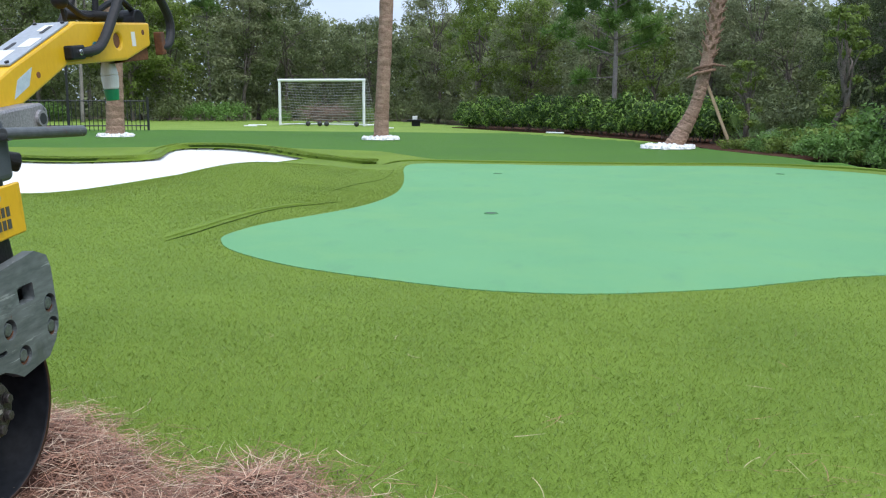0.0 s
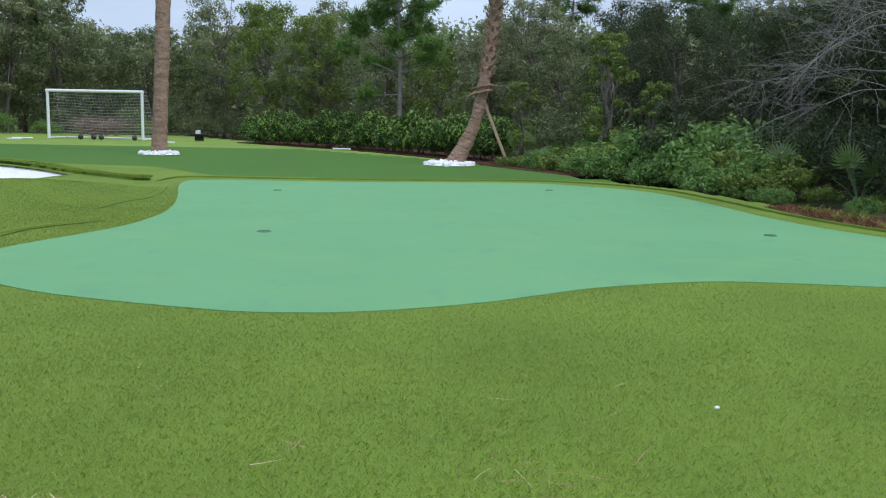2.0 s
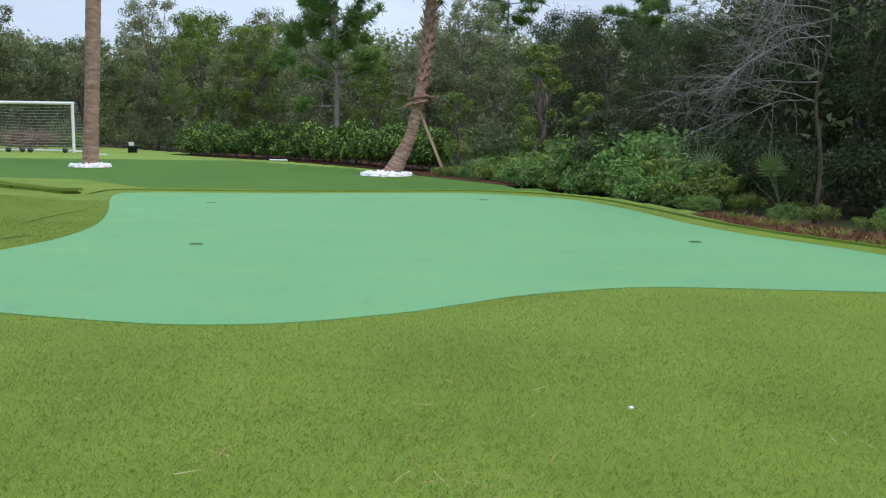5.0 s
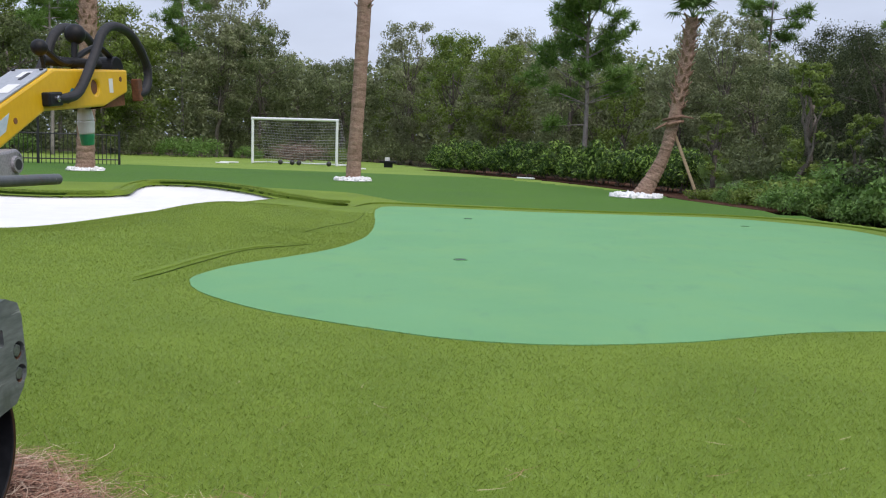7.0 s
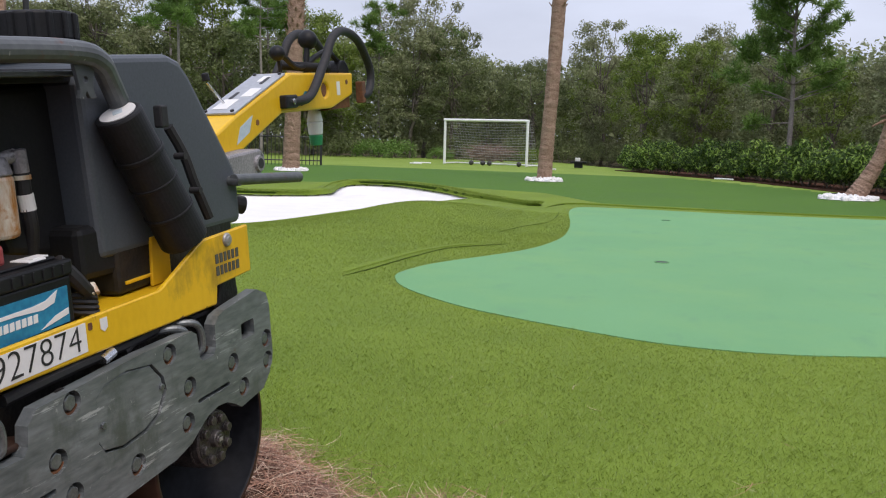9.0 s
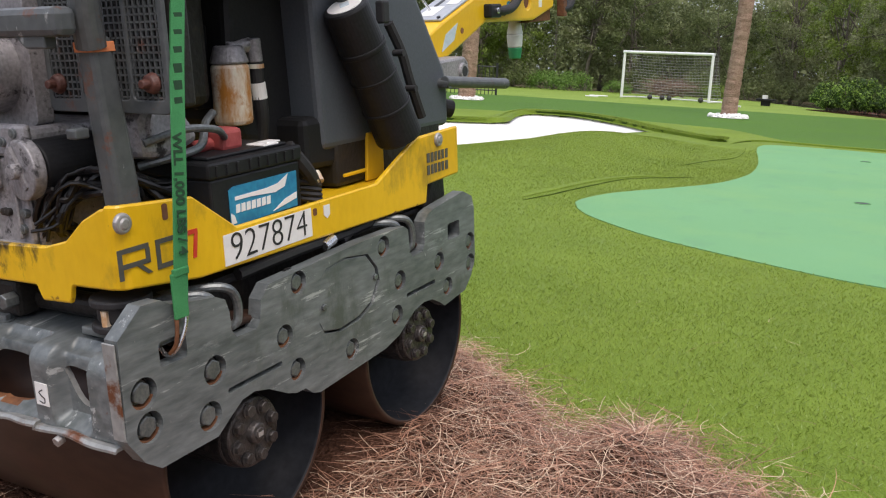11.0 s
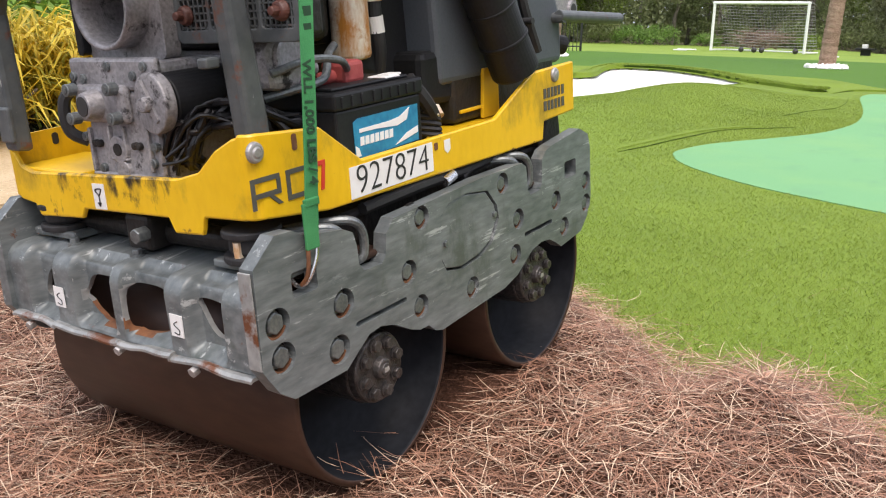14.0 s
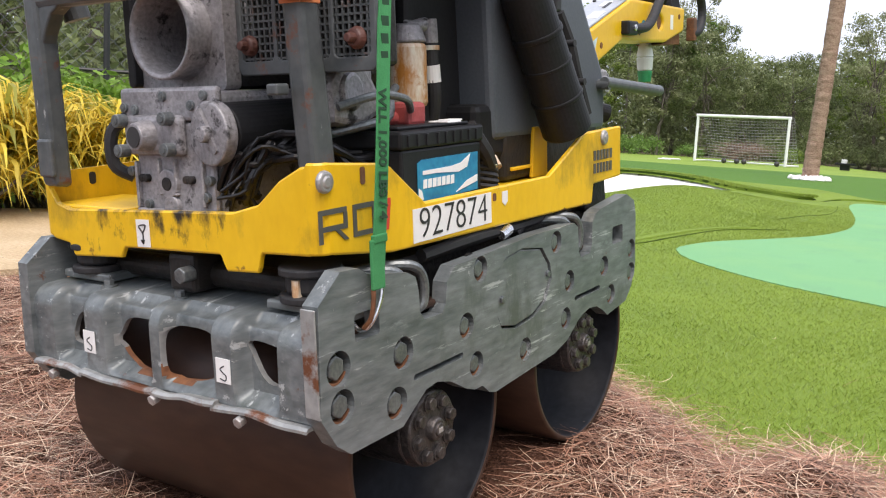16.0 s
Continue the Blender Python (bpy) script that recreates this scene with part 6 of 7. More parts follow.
# straw litter strip where the turf meets the wood
strip = patch("litter_strip", [(5.75, 9.3), (5.75, 8.1), (5.95, 6.9), (6.25, 5.8), (6.6, 3.5), (8.0, 3.5), (7.0, 6), (6.6, 7.4), (6.35, 8.6), (6.1, 9.4)], 0.004, STRAW_BED)
tagged(strip, "brown straw litter strip along the wood's edge", "mulch", kind="structure")
STRIP_LINE = [(5.75, 9.3), (5.75, 8.1), (5.95, 6.9), (6.25, 5.8), (6.6, 3.5), (8.0, 3.5), (7.0, 6), (6.6, 7.4), (6.35, 8.6), (6.1, 9.4)]
litter = blades("litter_straw", 26000, (5.7, 7.2), (3.5, 9.4), lambda x, y: inside(x, y, STRIP_LINE), (0.015, 0.05), (0.002, 0.004), LOOSE_STRAW, np.random.default_rng(14))
tagged(litter, "loose orange-brown pine straw over the litter strip", "pine straw", kind="stuff")
sprouts = blades("litter_grass", 5000, (5.7, 7.2), (3.5, 9.4), lambda x, y: inside(x, y, STRIP_LINE) & (np.sin(x * 9 + 3) + np.sin(y * 7.3) > 0.7), (0.03, 0.09), (0.003, 0.006), BLADE, np.random.default_rng(15))
tagged(sprouts, "green grass growing through the litter strip", "grass", kind="stuff")
strip2 = patch("hedge_mulch", [(-3.9, 34.3), (-1.2, 30.2), (0.7, 27.6), (2.3, 24.0), (3.3, 21.4), (3.8, 18.2), (4.8, 15.4), (6.2, 16), (5.2, 22), (3, 28), (-2, 36)], -0.006, STRAW_BED)
tagged(strip2, "brown mulch under the hedge", "mulch", kind="structure")

# cups in the green
for x, y in ((0.41, 6.44), (4.60, 6.55), (0.07, 10.70), (3.66, 11.40)):
    cup = part("golf_cup", merge(slab(ring_points(x, y, 0.057, 24), 0.012, "z", 0.012, 0.0, [ring_points(x, y, 0.05, 24)])), GREEN, None)
    # flat black disc stands in for the shade down the cup
    part("hole", slab(ring_points(x, y, 0.051, 24), 0.003, "z", 0.0095), INK, cup, "black disc painted for the hole's dark inside")
    tagged(cup, "small round cup set into the putting green", "golf cup", group="cups in the green")
pebble = bmesh.new()
bmesh.ops.create_icosphere(pebble, subdivisions=2, radius=0.0075, matrix=Matrix.Translation((2.35, 1.92, 0.02)) @ Matrix.Diagonal((1.3, 0.9, 0.8, 1)))
tagged(mesh_object("pebble", pebble, WHITE_STONE, smooth=True), "small white pebble lying on the turf", "pebble")


# ---------------------------------------------------------------- plants
def leaf_cloud(centres, radii, per, size, rng, flat=0.8, shape=(1.0, 0.5), tri=False):
    """Quads scattered in balls round the centres."""
    c = np.repeat(np.asarray(centres, float), per, 0)
    r = np.repeat(np.asarray(radii, float), per)
    k = len(c)
    u = rng.normal(0, 1, (k, 3))
    u /= np.linalg.norm(u, axis=1)[:, None]
    d = rng.uniform(0, 1, k) ** 0.45 * r
    p = c + u * d[:, None] * np.array([1, 1, flat])
    n = u + rng.normal(0, 0.7, (k, 3)) + np.array([0, 0, 0.5])
    n /= np.linalg.norm(n, axis=1)[:, None]
    t = np.cross(n, rng.normal(0, 1, (k, 3)))
    t /= np.linalg.norm(t, axis=1)[:, None]
    b = np.cross(n, t)
    s = rng.uniform(size[0], size[1], k)[:, None]
    t, b = t * s * shape[0], b * s * shape[1]
    if tri:
        v = np.stack([p - t + b * 0.8, p - t * 0.6 - b, p + t], 1).reshape(-1, 3)
        return v, np.arange(k * 3).reshape(-1, 3)
    v = np.stack([p - t, p + b * 0.9 - t * 0.1, p + t, p - b * 0.9 + t * 0.1], 1).reshape(-1, 3)
    return v, np.arange(k * 4).reshape(-1, 4)


def limb(a, b, r0, r1, rng, sag=0.1, n=4):
    a, b = Vector(a), Vector(b)
    pts = [a.lerp(b, i / n) + Vector(rng.normal(0, sag, 3)) * (0.4 if 0 < i < n else 0) for i in range(n + 1)]
    return tube(pts, (r0, r1), 7, 2)


def broad_tree(name, seed, tall, spread, leaf, leaf_mat, clumps, per, low=0.2, label=""):
    rng_ = np.random.default_rng(seed)
    root = empty(name)
    tagged(root, label, "tree", group="trees of the wood")
    top = Vector((rng_.normal(0, 0.2), rng_.normal(0, 0.2), tall * 0.72))
    bits = [limb((0, 0, -0.2), top, 0.10, 0.035, rng_, 0.18, 6)]
    cs, rs = [], []
    for i in range(clumps):
        a, h = rng_.uniform(0, 6.28), low + (1 - low) * rng_.uniform(0, 1) ** 0.8
        prof = math.sin(min(1, max(0.12, (h - low * 0.6) / (1 - low * 0.6))) * math.pi * 0.86) ** 0.7
        rad = spread * prof * rng_.uniform(0.35, 1.0)
        cs.append((rad * math.cos(a) + top.x * h, rad * math.sin(a) + top.y * h, h * tall))
        rs.append(rng_.uniform(0.34, 0.62) * spread * 0.42)
    for c in cs[: max(6, clumps // 5)]:
        bits.append(limb(top * rng_.uniform(0.3, 0.95), c, 0.035, 0.008, rng_, 0.12, 3))
    part("trunk", merge(*bits), BARK, root, smooth=True)
    v, f = leaf_cloud(cs, rs, per, leaf, rng_, 0.75, (1.0, 0.62), True)
    raw_mesh("crown", v, f, leaf_mat, root)
    return root


def needle_tufts(centres, per, length, rng_, width=0.006):
    c = np.repeat(np.asarray(centres, float), per, 0)
    k = len(c)
    u = rng_.normal(0, 1, (k, 3)) + np.array([0, 0, 0.55])
    u /= np.linalg.norm(u, axis=1)[:, None]
    s = np.cross(u, rng_.normal(0, 1, (k, 3)))
    s = s / np.linalg.norm(s, axis=1)[:, None] * width
    ln = rng_.uniform(0.6, 1.0, k)[:, None] * length
    c = c + rng_.normal(0, length * 0.10, (k, 3))
    v = np.stack([c - s, c + s, c + u * ln + s * 0.5, c + u * ln - s * 0.5], 1).reshape(-1, 3)
    return v, np.arange(k * 4).reshape(-1, 4)


def pine_tree(name, seed, tall, spread, base, label, per=46, length=0.26, whorls=11, width=0.009, lean=0.0, flat=False, tufts=9):
    """flat: the crown of an old pine, a few plates of foliage at the top; else a young pine with rising limbs."""
    rng_ = np.random.default_rng(seed)
    root = empty(name)
    tagged(root, label, "pine tree")
    bits = [tube([(0, 0, -0.2), (0.04 + lean * 0.3, 0.02, tall * 0.35), (-0.03 + lean * 0.7, 0.03, tall * 0.7), (lean, 0, tall)], (0.095, 0.02), 9, 4)]
    cs = []
    for w in range(whorls):
        u = w / (whorls - 1)
        h = base + (tall - base) * u
        reach = spread * ((1.0 - 0.5 * abs(u - 0.45)) if flat else (1.0 - 0.78 * u ** 1.5)) * rng_.uniform(0.75, 1.1)
        for k in range(rng_.integers(2, 4) if flat else rng_.integers(4, 6)):
            a = rng_.uniform(0, 6.28)
            ln = reach * rng_.uniform(0.5, 1.0)
            x0 = lean * h / tall
            e = Vector((x0 + ln * math.cos(a), ln * math.sin(a), h + ln * (rng_.uniform(0.0, 0.2) if flat else rng_.uniform(0.15, 0.6))))
            bits.append(limb((x0, 0, h - 0.1), e, 0.024, 0.007, rng_, 0.06, 3))
            for j in range(tufts):
                t = rng_.uniform(0.45, 1.08)
                q = Vector((x0, 0, h - 0.1)).lerp(e, t)
                cs.append((q.x + rng_.normal(0, 0.17), q.y + rng_.normal(0, 0.17), q.z + abs(rng_.normal(0, 0.10 if flat else 0.15))))
    if not flat:
        # one bare low limb with a single tuft, and the stubs of dead ones
        bits.append(limb((0, 0, base - 0.75), (-1.15, -0.2, base - 0.85), 0.022, 0.008, rng_, 0.05, 3))
        cs += [(-1.05 + rng_.normal(0, 0.2), -0.2 + rng_.normal(0, 0.15), base - 0.72 + rng_.normal(0, 0.1)) for _ in range(10)]
        bits += [limb((0, 0, base - 0.5), (0.55, -0.1, base - 0.3), 0.016, 0.005, rng_, 0.04, 2)]
    part("trunk", merge(*bits), PINE_BARK, root, smooth=True)
    v, f = needle_tufts(cs, per, length, rng_, width)
    raw_mesh("crown", v, f, PINE_LEAF, root)
    return root


def bush(name, seed, r, h, leaf, leaf_mat, clumps, per, label, group, shape=(1.0, 0.5)):
    rng_ = np.random.default_rng(seed)
    root = empty(name)
    tagged(root, label, "shrub", group=group)
    cs = [(r * math.sqrt(u) * math.cos(a), r * math.sqrt(u) * math.sin(a), h * (0.22 + 0.7 * rng_.uniform() * (1 - 0.45 * u))) for u, a in zip(rng_.uniform(0, 1, clumps), rng_.uniform(0, 6.28, clumps))]
    bits = [limb((rng_.normal(0, 0.05), rng_.normal(0, 0.05), -0.05), c, 0.012, 0.004, rng_, 0.04, 3) for c in cs[:8]]
    part("woody_stem", merge(*bits), BARK, root)
    v, f = leaf_cloud(cs, [r * 0.34] * clumps, per, leaf, rng_, 0.9, shape)
    raw_mesh("foliage", v, f, leaf_mat, root)
    return root


def place(ob, x, y, s=1.0, turn=0.0, sz=None, z=0.0):
    ob.matrix_basis = pose(x, y, z, 0, 0, turn) @ Matrix.Diagonal((s, s, sz or s, 1))


def sow(protos, spots, rng_, z=0.0):
    """Each spot (x, y, scale) takes one of the plants; the first use of each is the plant itself."""
    used = set()
    for i, (x, y, s) in enumerate(spots):
        k = int(rng_.integers(0, len(protos)))
        if k not in used:
            used.add(k)
            ob = protos[k]
        else:
            ob = copy_thing(protos[k], Matrix())
        place(ob, x, y, s, rng_.uniform(0, 360), s * rng_.uniform(0.88, 1.15), z)
    for k in range(len(protos)):
        if k not in used:
            place(protos[k], 14 + k, 60, 1.0)


rng = np.random.default_rng(21)
EDGE = smooth_line([(-46, 22, 0), (-30, 34, 0), (-18, 42.5, 0), (-8, 45.5, 0), (-2.5, 40, 0), (2.5, 34, 0), (5.2, 27, 0), (6.4, 21, 0), (7.4, 16.5, 0), (8.0, 12.5, 0), (8.6, 9.5, 0), (9.4, 6, 0), (10.5, 1, 0), (12, -6, 0)], 12)


def along(step, back, jitter, rng_):
    """Spots behind the wood's edge."""
    out, run = [], 0.0
    for a, b in zip(EDGE, EDGE[1:]):
        d_ = b - a
        n_ = Vector((-d_.y, d_.x)).normalized()
        run += d_.length
        if run >= step:
            run = 0.0
            out.append((a.x - n_.x * back + rng_.normal(0, jitter), a.y - n_.y * back + rng_.normal(0, jitter)))
    return out


LABEL_OAK = "dense dark green oak at the wood's edge"
protos = [broad_tree("oak_tree", 31, 6.0, 2.3, (0.04, 0.085), OAK_LEAF, 96, 130, 0.05, LABEL_OAK),
          broad_tree("oak_tree", 32, 6.6, 2.0, (0.04, 0.085), OLIVE_LEAF, 88, 130, 0.08, "tall grey-green scrub oak in the wood"),
          broad_tree("oak_tree", 33, 5.2, 2.4, (0.04, 0.085), OAK_LEAF, 96, 130, 0.04, LABEL_OAK),
          broad_tree("oak_tree", 34, 5.6, 1.9, (0.04, 0.08), BRIGHT_LEAF, 84, 120, 0.08, "fresh green broadleaf tree in the wood"),
          broad_tree("oak_tree", 35, 6.8, 1.9, (0.04, 0.08), OLIVE_LEAF, 76, 120, 0.20, "thin-crowned grey-green oak in the wood")]
near_oaks = [broad_tree("shade_oak", 36, 6.0, 2.3, (0.022, 0.046), SHADE_PAINTED_LEAF, 120, 250, 0.02, "oak close behind the weeds, shade painted into its leaves"),
             broad_tree("shade_oak", 37, 5.6, 2.1, (0.022, 0.046), SHADE_PAINTED_LEAF, 110, 250, 0.03, "oak close behind the weeds, shade painted into its leaves")]
SKYLINE = [(-60, 0.165), (-33, 0.15), (-21, 0.138), (-17.5, 0.122), (-14, 0.108), (-10, 0.114), (1, 0.124), (9.5, 0.128), (19, 0.14), (25.5, 0.145), (29, 0.19), (40, 0.25), (70, 0.28)]


def grown(x, y, rng_):
    """The scale of a tree there: the wood's skyline as it rises round the green."""
    d_, az = math.hypot(x - 1.1, y + 0.8), math.degrees(math.atan2(x - 1.1, y + 0.8))
    return (0.9 + d_ * at(SKYLINE, az) * rng_.uniform(0.80, 1.06)) / 6.3


places = along(2.6, -1.7, 0.6, rng) + along(3.6, -4.8, 0.9, rng)
spots = [(x, y, grown(x, y, rng)) for x, y in places]
sow(protos, [q for q in spots if not (q[0] > 4.5 and q[1] < 24)], rng, -0.1)
# beside the green stand oaks of finer leaf, the wood's shade painted into their colour
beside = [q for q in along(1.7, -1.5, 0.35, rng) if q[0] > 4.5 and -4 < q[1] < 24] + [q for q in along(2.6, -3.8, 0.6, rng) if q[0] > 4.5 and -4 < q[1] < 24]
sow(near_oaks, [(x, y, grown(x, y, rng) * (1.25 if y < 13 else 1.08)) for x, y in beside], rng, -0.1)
# the depth of the wood behind the trees
wc = []
for back_ in (-3.2, -7.5):
    for x, y in along(1.3, back_, 0.6, rng):
        wc += [(x + rng.normal(0, 0.8), y + rng.normal(0, 0.8), h + rng.normal(0, 0.2)) for h in np.arange(0.4, max(1.2, grown(x, y, rng) * 5.2), 0.46)]
v, f = leaf_cloud(wc, [0.95] * len(wc), 90, (0.05, 0.11), rng, 0.9, (1.0, 0.7), True)
FAR_LINE = smooth_line([(-80, 30, 0), (-52, 50, 0), (-28, 60, 0), (-10, 62, 0), (6, 58, 0), (16, 46, 0), (21, 32, 0), (22, 18, 0), (23, 4, 0), (24, -14, 0)], 24)
deep = []
for q in FAR_LINE:
    top_ = max(1.6, grown(q.x, q.y, rng) * 4.9)
    deep += [(q.x + rng.normal(0, 0.5), q.y + rng.normal(0, 0.5), h) for h in np.arange(0.2, top_, 0.6)]
v2, f2 = leaf_cloud(deep, [1.3] * len(deep), 110, (0.12, 0.22), rng, 0.9, (1.0, 0.8), True)
f = np.concatenate([f, f2 + len(v)])
v = np.concatenate([v, v2])
tagged(raw_mesh("far_wood", v, f, WOOD_LEAF), "dense dark green wood behind the first trees", "wood", kind="stuff")
# slender light saplings before the darker trees, and a vine-grown stump
sapling = broad_tree("sapling", 38, 2.75, 0.62, (0.03, 0.055), BRIGHT_LEAF, 40, 60, 0.25, "slender light green sapling before the wood")
place(sapling, 5.82, 17.2, 1.0, 40, None, -0.05)
place(copy_thing(sapling, Matrix()), 4.75, 19.9, 0.68, 130, None, -0.05)
place(copy_thing(sapling, Matrix()), 6.3, 15.4, 0.62, 250, None, -0.05)
# takes the leaf colour that has the shade painted in
place(bush("vine_mound", 44, 0.55, 1.5, (0.025, 0.05), SHADE_PAINTED_LEAF, 30, 90, "mound of leaves grown over a stump, shade painted into them", "vine mounds"), 6.35, 14.3, 1.0, 20, None, -0.05)

# low scrub along the edge
scrub = [bush("scrub_bush", 41, 0.8, 1.0, (0.035, 0.07), OAK_LEAF, 22, 75, "dark leafy scrub under the trees", "scrub under the trees"),
         bush("scrub_bush", 42, 0.75, 0.9, (0.03, 0.06), SHRUB_LEAF, 22, 75, "green leafy weeds at the wood's edge", "scrub under the trees"),
         bush("scrub_bush", 43, 0.9, 1.3, (0.03, 0.06), OAK_LEAF, 24, 75, "grey-green scrub bush under the trees", "scrub under the trees")]
spots = [(x, y, float(rng.uniform(0.8, 1.5))) for x, y in along(1.2, -0.4, 0.4, rng)]
sow(scrub, [q for q in spots if not (q[0] > 4.5 and q[1] < 14)], rng, -0.1)
# scrub in the same darkened leaf colour, for the shade there
shade_painted_scrub = [bush("scrub_bush", 45, 0.8, 1.1, (0.018, 0.04), SHADE_PAINTED_LEAF, 30, 150, "scrub under the trees, shade painted into its leaves", "scrub under the trees")]
sow(shade_painted_scrub, [q for q in spots if q[0] > 4.5 and q[1] < 14], rng, -0.1)
weeds = [bush("weed_clump", 51, 0.55, 0.62, (0.028, 0.055), SHRUB_LEAF, 20, 80, "bright green weeds in front of the wood", "weeds"),
         bush("weed_clump", 52, 0.5, 0.5, (0.025, 0.05), BRIGHT_LEAF, 18, 80, "bright green weeds in front of the wood", "weeds")]
WEED = smooth_line([(4.6, 18.3, 0), (5.6, 15.6, 0), (6.2, 13.2, 0), (6.5, 11.2, 0), (6.9, 9.6, 0), (7.5, 7.6, 0), (8.2, 5.5, 0)], 8)
spots = []
for i, q in enumerate(WEED):
    if i > 25 and i % 4:
        continue
    small = 1.0 if i < 22 else 0.4
    spots += [(q.x + rng.normal(0, 0.15), q.y + rng.normal(0, 0.2), float(rng.uniform(0.6, 0.95)) * small), (q.x + 0.75 + rng.normal(0, 0.2), q.y + rng.normal(0, 0.25), float(rng.uniform(0.9, 1.5)) * small)]
sow(weeds, spots, rng, -0.08)


# saw palmettos
def palmetto(seed):
    rng_ = np.random.default_rng(seed)
    root = empty("saw_palmetto")
    tagged(root, "green fan-leaved palmetto at the wood's edge", "palmetto", group="palmettos")
    for k in range(9):
        a, el = rng_.uniform(0, 6.28), rng_.uniform(0.5, 1.3)
        hub_ = Vector((math.cos(a) * math.cos(el), math.sin(a) * math.cos(el), math.sin(el))) * rng_.uniform(0.45, 0.75)
        d_ = hub_.normalized()
        s_ = d_.cross(Vector((0, 0, 1))).normalized()
        bm = tube([(0, 0, 0), hub_ * 0.5 + Vector((0, 0, 0.05)), hub_], (0.008, 0.005), 5, 2)
        core = bm.verts.new(hub_ * 1.01)
        for j in range(15):
            b = radians(-95 + 190 * j / 14)
            e = d_ * math.cos(b) + s_ * math.sin(b)
            up_ = s_.cross(d_)
            tip = hub_ + e * rng_.uniform(0.34, 0.44) + up_ * 0.05
            w_ = e.cross(up_).normalized() * 0.014
            m_ = hub_ + e * 0.2 + up_ * 0.045
            bm.faces.new((core, bm.verts.new(m_ + w_), bm.verts.new(tip), bm.verts.new(m_ - w_)))
        part("frond", bm, FROND, root)
    return root


pal = palmetto(61)
SPOTS = [(4.6, 19.6), (5.2, 18.9), (5.9, 18.2), (5.0, 20.8), (6.1, 17.0), (6.6, 15.8), (5.7, 20.0), (7.0, 13.6), (7.3, 12.2), (7.6, 10.6)]
for i, (x, y) in enumerate(SPOTS):
    ob = pal if i == 0 else copy_thing(pal, Matrix())
    place(ob, x, y, rng.uniform(0.6, 0.85), rng.uniform(0, 360), None, -0.05)

# clipped hedge: shrubs in a row
hedge = [bush("hedge_shrub", 71, 0.52, 0.98, (0.035, 0.065), HEDGE_LEAF, 34, 80, "dark green hedge shrub with yellow-green new tips", "hedge shrubs", (1.0, 0.42)),
         bush("hedge_shrub", 72, 0.50, 0.92, (0.035, 0.065), HEDGE_LEAF, 34, 80, "dark green hedge shrub with yellow-green new tips", "hedge shrubs", (1.0, 0.42))]
HL = smooth_line([(-3.5, 34.6, 0), (-0.9, 30.9, 0), (1.2, 28.2, 0), (2.8, 24.8, 0), (4.0, 21.9, 0), (4.4, 20.6, 0)], 12)
spots, run = [], 0.0
for a, b in zip(HL, HL[1:]):
    run += (b - a).length
    if run > 0.72:
        run = 0.0
        spots.append((a.x, a.y, float(rng.uniform(1.05, 1.24))))
sow(hedge, spots, rng, -0.02)

# pines that stand out of the wood
p1 = pine_tree("pine_tree", 81, 6.4, 2.35, 2.5, "young bright green pine standing behind the hedge", 40, 0.29, 9, 0.013, 0.0, False, 13)
place(p1, 2.06, 28.7, 1.0)
p2 = pine_tree("tall_pine", 82, 8.0, 1.9, 5.4, "tall pine with a flat open crown above the wood", 44, 0.34, 7, 0.012, 0.0, True)
place(p2, 8.9, 34.4, 0.90)
for x, y, s in ((11.75, 27.3, 0.70), (10.2, 23.0, 0.62), (-15.5, 47.5, 0.86), (-18.5, 45.5, 1.0), (-5.0, 52.0, 0.84), (1.0, 50.0, 0.80), (-24.0, 43, 1.15), (-21.5, 38, 1.05), (-28, 40, 1.15), (-20.5, 30, 0.95)):
    place(copy_thing(p2, Matrix()), x, y, s, rng.uniform(0, 360))


